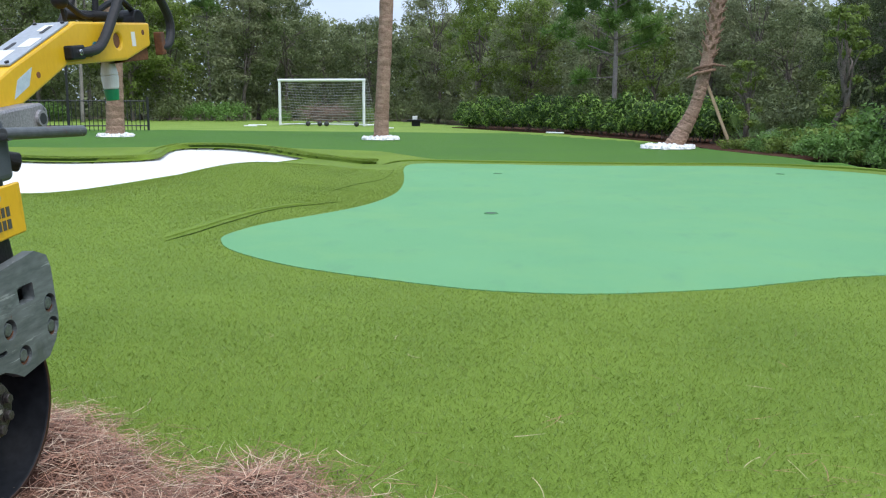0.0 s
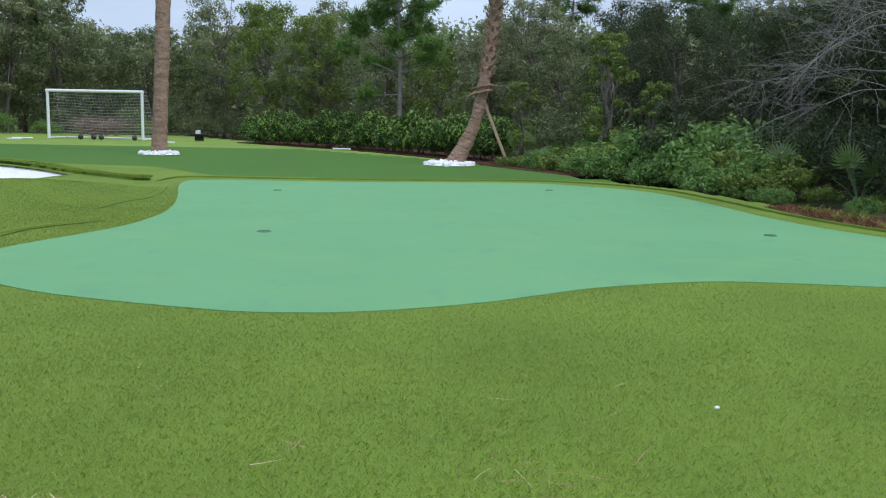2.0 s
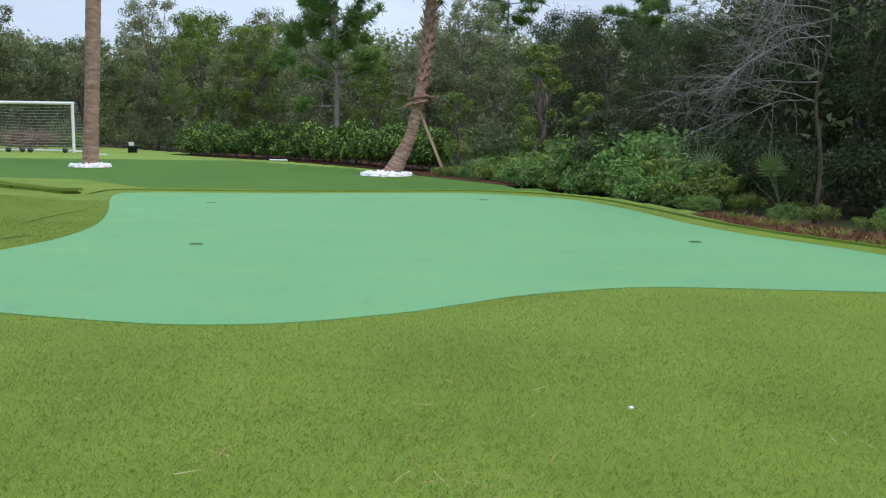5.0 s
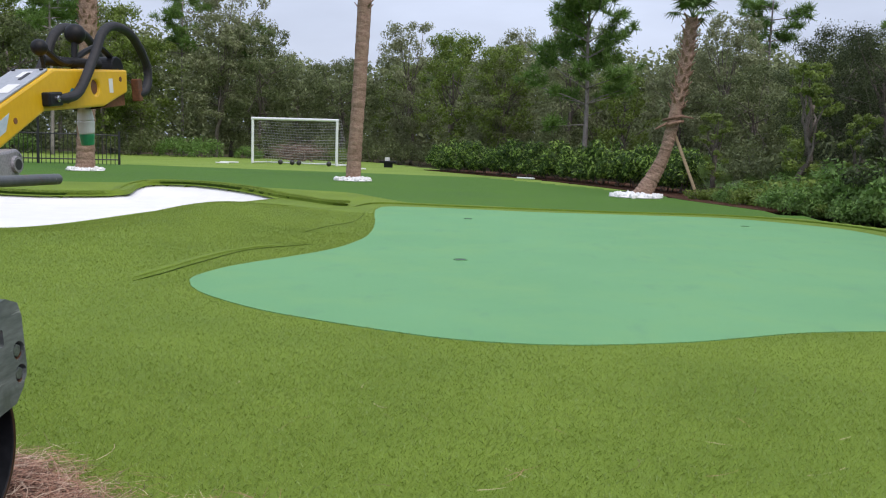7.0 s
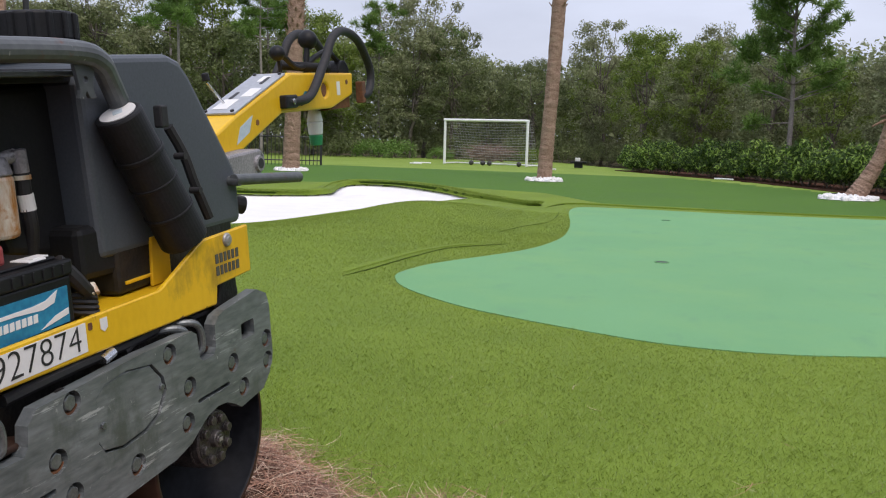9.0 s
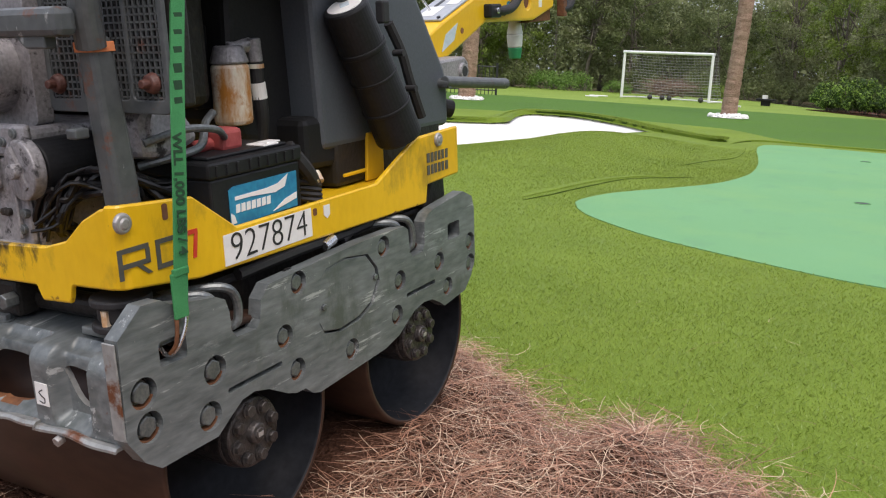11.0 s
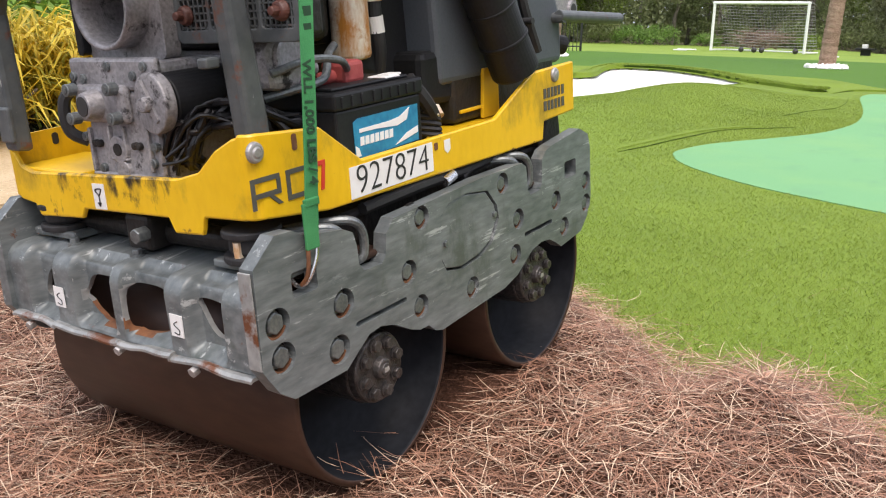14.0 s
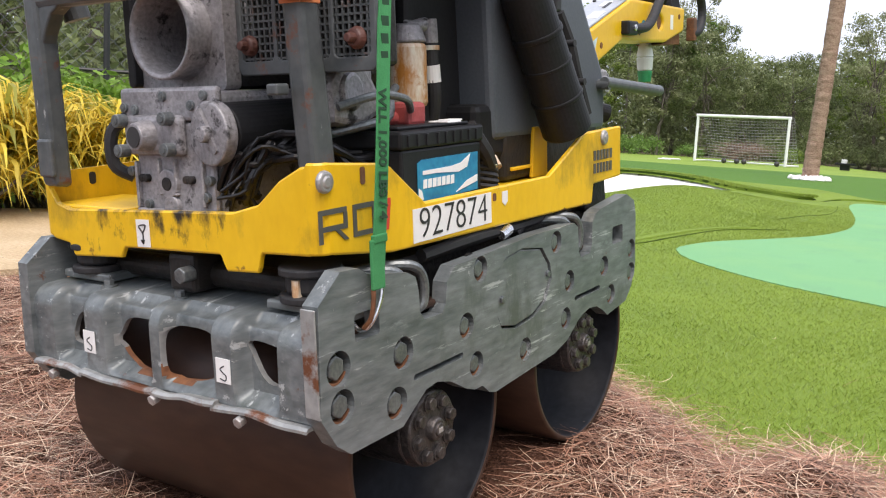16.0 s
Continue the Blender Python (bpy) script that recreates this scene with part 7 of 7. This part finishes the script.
# bare grey boughs reaching out of the wood's edge
def bare_tree(seed, base, heading, tall, n, long_):
    rng_ = np.random.default_rng(seed)
    root = empty("bare_tree", pose(*base))
    tagged(root, "bare grey dead tree with sprawling twigs", "tree")
    part("trunk", tube([(0, 0, -0.2), (0.06, 0.03, tall * 0.22), (-0.02, 0.10, tall * 0.48), (0.07, 0.02, tall * 0.72), (0.02, 0.05, tall)], (0.030, 0.009), 9, 4), DEAD_BARK, root, "dark peeling trunk", smooth=True)
    for i in range(n):
        a = radians(heading + rng_.normal(0, 36))
        h = tall * (0.42 + 0.58 * (i + rng_.uniform(0, 1)) / n)
        k = h / tall
        p = Vector((at([(0, 0.0), (0.22, 0.06), (0.48, -0.02), (0.72, 0.07), (1.0, 0.02)], k), at([(0, 0.0), (0.22, 0.03), (0.48, 0.10), (0.72, 0.02), (1.0, 0.05)], k), h))
        d_ = Vector((math.cos(a), math.sin(a), rng_.uniform(-0.05, 0.55)))
        pts = [p.copy()]
        reach = long_ * rng_.uniform(0.45, 1.15) / 7
        for k in range(7):
            d_ = (d_ + Vector(rng_.normal(0, 0.17, 3)) + Vector((0, 0, -0.07))).normalized()
            p = p + d_ * reach
            pts.append(p.copy())
        bits = [tube(pts, (rng_.uniform(0.006, 0.012), 0.0022), 6, 3)]
        for j in range(15):
            m = int(rng_.integers(1, 7))
            q = pts[m].lerp(pts[m + 1], rng_.uniform(0, 1))
            e = ((pts[m + 1] - pts[m]).normalized() + Vector(rng_.normal(0, 0.42, 3))).normalized()
            sub = [q, q + e * 0.22 + Vector(rng_.normal(0, 0.05, 3)), q + e * rng_.uniform(0.3, 0.75) + Vector(rng_.normal(0, 0.10, 3)) + Vector((0, 0, -0.04))]
            bits.append(tube(sub, (0.0036, 0.0013), 4, 3))
            for _ in range(2):
                e2 = (e + Vector(rng_.normal(0, 0.5, 3))).normalized()
                o_ = sub[1].lerp(sub[2], rng_.uniform(0, 0.7))
                bits.append(tube([o_, o_ + e2 * 0.16, o_ + e2 * rng_.uniform(0.24, 0.42) + Vector((0, 0, -0.03))], (0.0026, 0.0011), 3, 2))
        part("bough", merge(*bits), DEAD_TWIG, root)
    return root


bare_tree(91, (7.35, 9.35, 0), 176, 2.9, 12, 2.5)


# ---------------------------------------------------------------- palms
def palm_trunk(points, r, boots_from, boots_to, rng_, root, straight):
    line = smooth_line(points, 14)
    bm = bmesh.new()
    n, prev = 22, None
    for i, q in enumerate(line):
        d_ = (line[min(i + 1, len(line) - 1)] - line[max(i - 1, 0)]).normalized()
        s_ = d_.cross(Vector((0, 1, 0.01))).normalized()
        u_ = s_.cross(d_)
        t = i / (len(line) - 1)
        rr = (r[0] + (r[1] - r[0]) * min(1, t * 3)) * (1 + 0.035 * math.sin(i * 2.4) + rng_.normal(0, 0.012))
        if i == 0:
            rr *= 1.12
        ring = [bm.verts.new(q + (s_ * math.cos(2 * math.pi * k / n) + u_ * math.sin(2 * math.pi * k / n)) * rr * (1 + rng_.normal(0, 0.02))) for k in range(n)]
        if prev:
            for k in range(n):
                bm.faces.new((prev[k], prev[(k + 1) % n], ring[(k + 1) % n], ring[k]))
        prev = ring
    part("trunk", bm, PALM_BARK, root, "ringed brown palm trunk")
    # cut leaf bases on the upper trunk
    proto = None
    m = len(line) - 1
    z0, z1 = boots_from, boots_to
    count = int((z1 - z0) * 34)
    for i in range(count):
        t = z0 + (z1 - z0) * i / count
        j = min(range(m), key=lambda k_: abs(line[k_].z - t))
        q, d_ = line[j], (line[j + 1] - line[j]).normalized()
        a = i * 2.4
        out = Matrix.Rotation(a, 3, d_) @ d_.orthogonal().normalized()
        if proto is None:
            b = bmesh.new()
            bmesh.ops.create_cone(b, cap_ends=True, segments=6, radius1=0.066, radius2=0.022, depth=0.27)
            for v in b.verts:
                v.co.y *= 0.4
            proto = part("leaf_base", b, PALM_BOOT, root)
            ob = proto
        else:
            ob = share("leaf_base", proto, root, Matrix())
        up = (d_ * 0.85 + out * 0.72).normalized()
        x_ = up.cross(out).normalized()
        y_ = up.cross(x_)
        mat3 = Matrix((x_, y_, up)).transposed()
        ob.matrix_basis = Matrix.Translation(q + out * (r[1] * 0.95) + d_ * 0.05) @ mat3.to_4x4()
    return line


def fronds(top, d_, count, length, rng_, root):
    proto = None
    for i in range(count):
        if proto is None or i < 3:
            bm = tube([(0, 0, 0), (0.25 * length, 0, 0.12 * length), (0.55 * length, 0, 0.14 * length)], (0.016, 0.007), 6, 4)
            hub_ = Vector((0.55 * length, 0, 0.14 * length))
            for j in range(28):
                b = radians(-125 + 250 * j / 27)
                e = Vector((math.cos(b), math.sin(b), 0.10))
                tip = hub_ + e * length * rng_.uniform(0.45, 0.58) + Vector((0, 0, -0.16 * length * abs(rng_.normal(1, 0.4))))
                m_ = hub_ + e * length * 0.28
                w_ = Vector((-e.y, e.x, 0)).normalized() * 0.016
                vs = [bm.verts.new(p) for p in (hub_, m_ + w_, tip, m_ - w_)]
                bm.faces.new(vs)
            ob = proto = part("frond", bm, FROND, root, "fan-shaped green palm frond")
        else:
            ob = share("frond", proto, root, Matrix())
        a, el = i * 137.5, 75 - 95 * i / count
        ob.matrix_basis = Matrix.Translation(top) @ pose(0, 0, 0, 0, 0, a) @ pose(0, 0, 0, 0, -el, 0)


def stones(x, y, r, seed, label):
    rng_ = np.random.default_rng(seed)
    bm = bmesh.new()
    bmesh.ops.create_cone(bm, cap_ends=True, segments=28, radius1=r * 1.02, radius2=r * 0.5, depth=0.07, matrix=Matrix.Translation((x, y, 0.035)))
    for i in range(130):
        a, d_ = rng_.uniform(0, 6.28), r * math.sqrt(rng_.uniform(0.05, 1))
        s = rng_.uniform(0.03, 0.07)
        bmesh.ops.create_icosphere(bm, subdivisions=1, radius=s, matrix=Matrix.Translation((x + d_ * math.cos(a), y + d_ * math.sin(a), 0.02 + 0.05 * (1 - d_ / r))) @ Euler(rng_.uniform(0, 3, 3)).to_matrix().to_4x4() @ Matrix.Diagonal((1.2, 0.9, 0.65, 1)))
    return tagged(mesh_object("stone_ring", bm, WHITE_STONE), label, "stones", kind="stuff")


rngp = np.random.default_rng(101)
for (x, y, lean, top, boots, r_) in ((-10.95, 21.45, 0.15, 6.2, 3.4, (0.25, 0.215)), (-3.85, 21.45, 0.24, 6.0, 4.2, (0.195, 0.17))):
    root = empty("palm_tree", pose(x, y, 0))
    tagged(root, "straight brown palm trunk ringed by white stones on the turf", "palm tree", group="straight palms")
    line = palm_trunk([(0, 0, -0.05), (lean * 0.15, 0, 0.8), (lean * 0.5, 0, 2.4), (lean * 0.8, 0, 4.2), (lean, 0, top)], r_, boots, top, rngp, root, True)
    fronds(line[-1], Vector((0, 0, 1)), 22, 1.3, rngp, root)
    stones(x, y, 0.46, int(-x * 10), "white stones heaped round a palm's foot")
root = empty("leaning_palm", pose(2.98, 18.75, 0))
tagged(root, "curved leaning palm with a shaggy brown trunk and a timber brace", "palm tree")
line = palm_trunk([(-0.02, 0, -0.05), (0.20, 0, 0.32), (0.44, 0, 0.85), (0.58, 0, 1.45), (0.70, 0, 2.2), (0.80, 0, 3.0), (0.86, 0, 3.72)], (0.20, 0.125), 1.78, 3.70, rngp, root, False)
fronds(line[-1], Vector((0, 0, 1)), 12, 0.62, rngp, root)
part("binding", merge(*[tube([(0.60 + 0.20 * math.cos(a), 0.20 * math.sin(a), 1.62 + dz + 0.05 * math.cos(a)) for a in np.arange(0, 6.3, 0.7)], 0.030, 8, 3) for dz in (-0.06, 0.05)], tube([(0.45, -0.16, 1.55), (0.3, -0.22, 1.47), (0.22, -0.24, 1.42)], (0.03, 0.015), 7, 3), tube([(0.70, -0.15, 1.70), (0.9, -0.2, 1.68), (0.98, -0.22, 1.66)], (0.03, 0.012), 7, 3)), PALM_BOOT, root, "dark red-brown binding round the trunk")
m_, n_ = between((1.22, 0.1, 0), (0.66, 0.12, 1.35))
bm = bmesh.new()
bmesh.ops.create_cube(bm, size=1, matrix=m_ @ Matrix.Diagonal((0.09, 0.06, n_, 1)))
part("brace", bevelled(bm, 0.004, 1), LUMBER, root, "weathered timber brace")
stones(2.88, 18.55, 0.55, 7, "white stones heaped round the leaning palm")

# ---------------------------------------------------------------- goal
goal = empty("football_goal")
tagged(goal, "white tubular football goal with a net on the lawn", "goal")
GL, GR, GT = Vector((-10.97, 34.69, 0)), Vector((-7.37, 34.18, 0)), 1.79
deep = Vector((0.14, 0.99, 0)) * 1.3
part("post", rod(GL, GL + Vector((0, 0, GT)), 0.055, segs=16), WHITE_PAINT, goal)
part("post", rod(GR, GR + Vector((0, 0, GT)), 0.055, segs=16), WHITE_PAINT, goal)
part("crossbar", rod(GL + Vector((-0.055, 0, GT)), GR + Vector((0.055, 0, GT)), 0.055, segs=16), WHITE_PAINT, goal)
part("ground_bar", rod(GL + deep + Vector((0, 0, 0.03)), GR + deep + Vector((0, 0, 0.03)), 0.03, segs=12), WHITE_PAINT, goal)
for g in (GL, GR):
    part("side_bar", rod(g + Vector((0, 0, 0.03)), g + deep + Vector((0, 0, 0.03)), 0.03, segs=12), WHITE_PAINT, goal)
net = bmesh.new()
lines = []
for i in range(17):
    z = GT * (1 - i / 16.5)
    back_ = deep * (0.35 + 0.65 * (1 - z / GT))
    sag = 0.06 if 0 < i < 16 else 0
    lines.append([GL + back_ + Vector((0, 0, z)), (GL + GR) / 2 + back_ * 1.1 + Vector((0, 0, z - sag)), GR + back_ + Vector((0, 0, z))])
for i in range(31):
    a = GL.lerp(GR, i / 30)
    lines.append([a + Vector((0, 0, GT)), a + deep * 0.35 + Vector((0, 0, GT - 0.02)), a + deep * 0.7 + Vector((0, 0, GT * 0.45)), a + deep + Vector((0, 0, 0.03))])
for g in (GL, GR):
    for i in range(1, 12):
        z = GT * (1 - i / 12)
        lines.append([g + Vector((0, 0, z)), g + deep * (0.35 + 0.65 * (1 - z / GT)) + Vector((0, 0, z))])
part("net", merge(*[tube(q, 0.0055 if j < 17 else 0.0035, 4, 3 if len(q) > 2 else 1) for j, q in enumerate(lines)]), NET, goal, "sagging pale cord net")
BALL = material("dark_ball", (0.02, 0.02, 0.022), (0.05, 0.045, 0.045), 0.5, scale=9, bump=0.1, spots=(0.35, 0.34, 0.33), spot_scale=5, spot_amount=0.62)
for k in (0.36, 0.50, 0.58, 0.93):
    q = GL.lerp(GR, k) - Vector((0, 0.25, 0))
    bm = bmesh.new()
    bmesh.ops.create_uvsphere(bm, u_segments=20, v_segments=12, radius=0.10, matrix=Matrix.Translation((q.x, q.y, 0.085)))
    tagged(mesh_object("ball", bm, BALL, smooth=True), "dark football lying in the goal mouth", "ball", group="balls")
# heap of cut branches and a small shrub behind the goal
rngb = np.random.default_rng(5)
heap = [tube([Vector((-9.9 + rngb.normal(0, 0.35), 37.5 + rngb.normal(0, 0.3), 0.05 + abs(rngb.normal(0, 0.25)))), Vector((-9.9 + rngb.normal(0, 0.4), 37.5 + rngb.normal(0, 0.3), 0.35 + abs(rngb.normal(0, 0.22)))), Vector((-9.9 + rngb.normal(0, 0.75), 37.5 + rngb.normal(0, 0.4), 0.25 + abs(rngb.normal(0, 0.35))))], (0.02, 0.006), 5, 3) for _ in range(150)]
tagged(mesh_object("brush_heap", merge(*heap), material("cut_branch", (0.16, 0.10, 0.08), (0.30, 0.21, 0.17), 0.9, scale=5, bump=0.3, island=0.3)), "heap of brown cut branches behind the goal", "brush heap", kind="stuff")
b = bush("small_shrub", 111, 0.5, 0.8, (0.03, 0.06), BRIGHT_LEAF, 18, 60, "small light green shrub behind the goal", "shrubs")
place(b, -7.9, 37.2)
for x, y, a, n_ in ((-11.5, 33.5, 20, 0.7), (-11.3, 32.2, 5, 0.5), (-5.8, 31.0, -15, 0.6), (0.3, 27.2, -25, 0.6)):
    p_ = mesh_object("white_pipe", rod((-n_ / 2, 0, 0.03), (n_ / 2, 0, 0.03), 0.025, segs=10), WHITE_PAINT)
    p_.matrix_basis = pose(x, y, 0, 0, 0, a)
    tagged(p_, "short white plastic pipe lying on the grass", "pipe", group="pipes")
table = empty("garden_stand", pose(-5.48, 35.2, 0))
tagged(table, "small dark stand with a white box on the lawn", "stand")
part("tray", box(-0.33, 0.33, -0.2, 0.2, 0.19, 0.26, 0.01), BLACK, table)
part("leg", box(-0.16, 0.16, -0.1, 0.1, 0, 0.19, 0.005), BLACK, table)
part("box", box(-0.13, 0.05, -0.08, 0.08, 0.26, 0.40, 0.01), DECAL, table)

# ---------------------------------------------------------------- fences and the corner behind the roller
FENCE = material("black_fence_paint", (0.012, 0.013, 0.014), (0.02, 0.021, 0.022), 0.45, bump=0.05)
fence = empty("picket_fence", None)
tagged(fence, "low black metal picket fence before the wood", "fence")
A_, B_ = Vector((-18.5, 23.0, 0)), Vector((-12.6, 26.6, 0))
dirf = (B_ - A_).normalized()
angle = math.degrees(math.atan2(dirf.y, dirf.x))
picket = None
for i in range(56):
    q = A_.lerp(B_, i / 55)
    if picket is None:
        picket = part("picket", box(-0.012, 0.012, -0.012, 0.012, 0, 0.98), FENCE, fence)
        picket.matrix_basis = pose(q.x, q.y, 0, 0, 0, angle)
    else:
        share("picket", picket, fence, pose(q.x, q.y, 0, 0, 0, angle))
for z in (0.15, 0.92):
    part("rail", rod(A_ + Vector((0, 0, z)), B_ + Vector((0, 0, z)), 0.02, segs=8), FENCE, fence)
for k in (0, 0.33, 0.66, 1.0):
    q = A_.lerp(B_, k)
    part("post", box(-0.035, 0.035, -0.035, 0.035, 0, 2.3 if k in (0, 0.66) else 1.05), FENCE, fence).matrix_basis = pose(q.x, q.y, 0, 0, 0, angle)

chain = empty("chain_link_fence", None)
tagged(chain, "tall chain-link fence behind the flower bed", "fence")
C_, D_ = Vector((-9.6, 0.6, 0)), Vector((-6.0, 6.0, 0))
for k in (0, 0.25, 0.5, 0.75, 1.0):
    q = C_.lerp(D_, k)
    part("post", rod(q, q + Vector((0, 0, 2.2)), 0.03, segs=12), FENCE, chain)
for z in (1.05, 2.15):
    part("rail", rod(C_ + Vector((0, 0, z)), D_ + Vector((0, 0, z)), 0.018, segs=8), FENCE, chain)
ln = (D_ - C_).length
wires = []
dr = (D_ - C_).normalized()
for i in range(-16, 48):
    for s in (1, -1):
        u0, u1 = i * 0.135, i * 0.135 + 2.1 * s
        z0, z1 = 0.05, 2.15
        lo, hi = max(0, min(u0, u1)), min(ln, max(u0, u1))
        if hi - lo < 0.1:
            continue
        ta, tb = (lo - u0) / (u1 - u0), (hi - u0) / (u1 - u0)
        wires.append(tube([C_ + dr * lo + Vector((0, 0, z0 + (z1 - z0) * ta)), C_ + dr * hi + Vector((0, 0, z0 + (z1 - z0) * tb))], 0.0022, 3, 1))
part("mesh", merge(*wires), BOLT, chain, "grey diamond wire mesh")
# yellow strap-leaved clumps, green shrubs behind them
rngy = np.random.default_rng(77)


def strap_clump(seed):
    rng_ = np.random.default_rng(seed)
    root = empty("yellow_clump")
    tagged(root, "yellow strap-leaved ornamental clump in the bed", "shrub", group="yellow clumps")
    bm = bmesh.new()
    for i in range(760):
        a, r0 = rng_.uniform(0, 6.28), rng_.uniform(0, 0.32)
        b = Vector((r0 * math.cos(a), r0 * math.sin(a), rng_.uniform(0.12, 0.55)))
        ln_, h = rng_.uniform(0.16, 0.40), rng_.uniform(0.03, 0.14)
        d_ = Vector((math.cos(a + rng_.normal(0, 0.8)), math.sin(a + rng_.normal(0, 0.8)), 0))
        s_ = Vector((-d_.y, d_.x, 0)) * rng_.uniform(0.005, 0.011)
        p1_, p2_, p3_ = b + d_ * ln_ * 0.4 + Vector((0, 0, h)), b + d_ * ln_ * 0.75 + Vector((0, 0, h * 0.8)), b + d_ * ln_ + Vector((0, 0, -h * 0.5))
        v = [bm.verts.new(p) for p in (b - s_, b + s_, p1_ + s_, p1_ - s_, p2_ + s_ * 0.8, p2_ - s_ * 0.8, p3_)]
        bm.faces.new((v[0], v[1], v[2], v[3])), bm.faces.new((v[3], v[2], v[4], v[5])), bm.faces.new((v[5], v[4], v[6]))
    part("foliage", bm, YELLOW_LEAF, root)
    part("stem", merge(*[tube([(rng_.normal(0, 0.06), rng_.normal(0, 0.06), 0), (rng_.normal(0, 0.15), rng_.normal(0, 0.15), 0.3)], (0.012, 0.006), 5, 2) for _ in range(9)]), BARK, root)
    return root


yc = strap_clump(1)
SP = [(-4.2, 1.75), (-4.35, 2.3), (-3.95, 2.75), (-4.75, 1.9), (-4.45, 2.95), (-4.85, 2.5), (-3.7, 3.25), (-4.9, 1.35), (-4.55, 1.05)]
for i, (x, y) in enumerate(SP):
    place(yc if i == 0 else copy_thing(yc, Matrix()), x, y, rngy.uniform(1.1, 1.32), rngy.uniform(0, 360), None, 0.0)
gs = [bush("green_shrub", 121, 0.6, 1.15, (0.035, 0.06), leaves("lime_leaf", (0.13, 0.26, 0.03), (0.24, 0.38, 0.06)), 26, 80, "bright green flowering shrub in the bed", "bed shrubs")]
for i, (x, y) in enumerate(((-5.5, 3.0), (-5.9, 3.7), (-5.1, 3.9), (-6.3, 2.7), (-6.1, 4.5), (-6.6, 1.8))):
    place(gs[0] if i == 0 else copy_thing(gs[0], Matrix()), x, y, rngy.uniform(0.9, 1.1), rngy.uniform(0, 360))
path_patch = patch("dry_straw_path", [(-4.6, 0.2), (-4.5, 1.2), (-4.2, 2.2), (-3.6, 3.1), (-2.6, 2.9), (-2.2, 1.7), (-2.4, 0.9), (-2.8, 0.2)], 0.085, DRY)
tagged(path_patch, "pale dry straw along the flower bed", "mulch", kind="structure")
# trees beyond the fence
back_spots = [(-10.5, 2.5), (-11.5, 5.5), (-10.2, 8.2), (-13.5, 9.0), (-14.5, 4.0), (-17, 13), (-21, 19), (-13, 0.5)]
for x, y in back_spots:
    place(copy_thing(protos[int(rngy.integers(0, 5))], Matrix()), x, y, rngy.uniform(0.8, 1.1), rngy.uniform(0, 360), None, -0.1)
for x, y in [(-8.8, 3.4), (-9.6, 4.8), (-8.2, 5.4), (-10.4, 1.2), (-9.2, 6.6), (-12.4, 8), (-15, 15), (-17.5, 19)]:
    place(copy_thing(scrub[int(rngy.integers(0, 3))], Matrix()), x, y, rngy.uniform(1.2, 1.8), rngy.uniform(0, 360), None, -0.1)
# timber post and a dark pole beyond the bunker
timber = mesh_object("timber_post", box(-0.09, 0.09, -0.09, 0.09, 0, 3.2, 0.01), PALM_BOOT)
timber.matrix_basis = pose(-7.44, 7.72, 0, 0, 0, 35)
tagged(timber, "brown timber post beyond the bunker", "post")
pole = mesh_object("metal_pole", rod((0, 0, 0), (0, 0, 3.4), 0.035, segs=16, bevel=0.004), FENCE)
pole.matrix_basis = pose(-7.2, 7.92, 0)
tagged(pole, "slim black metal pole beside the timber post", "pole")
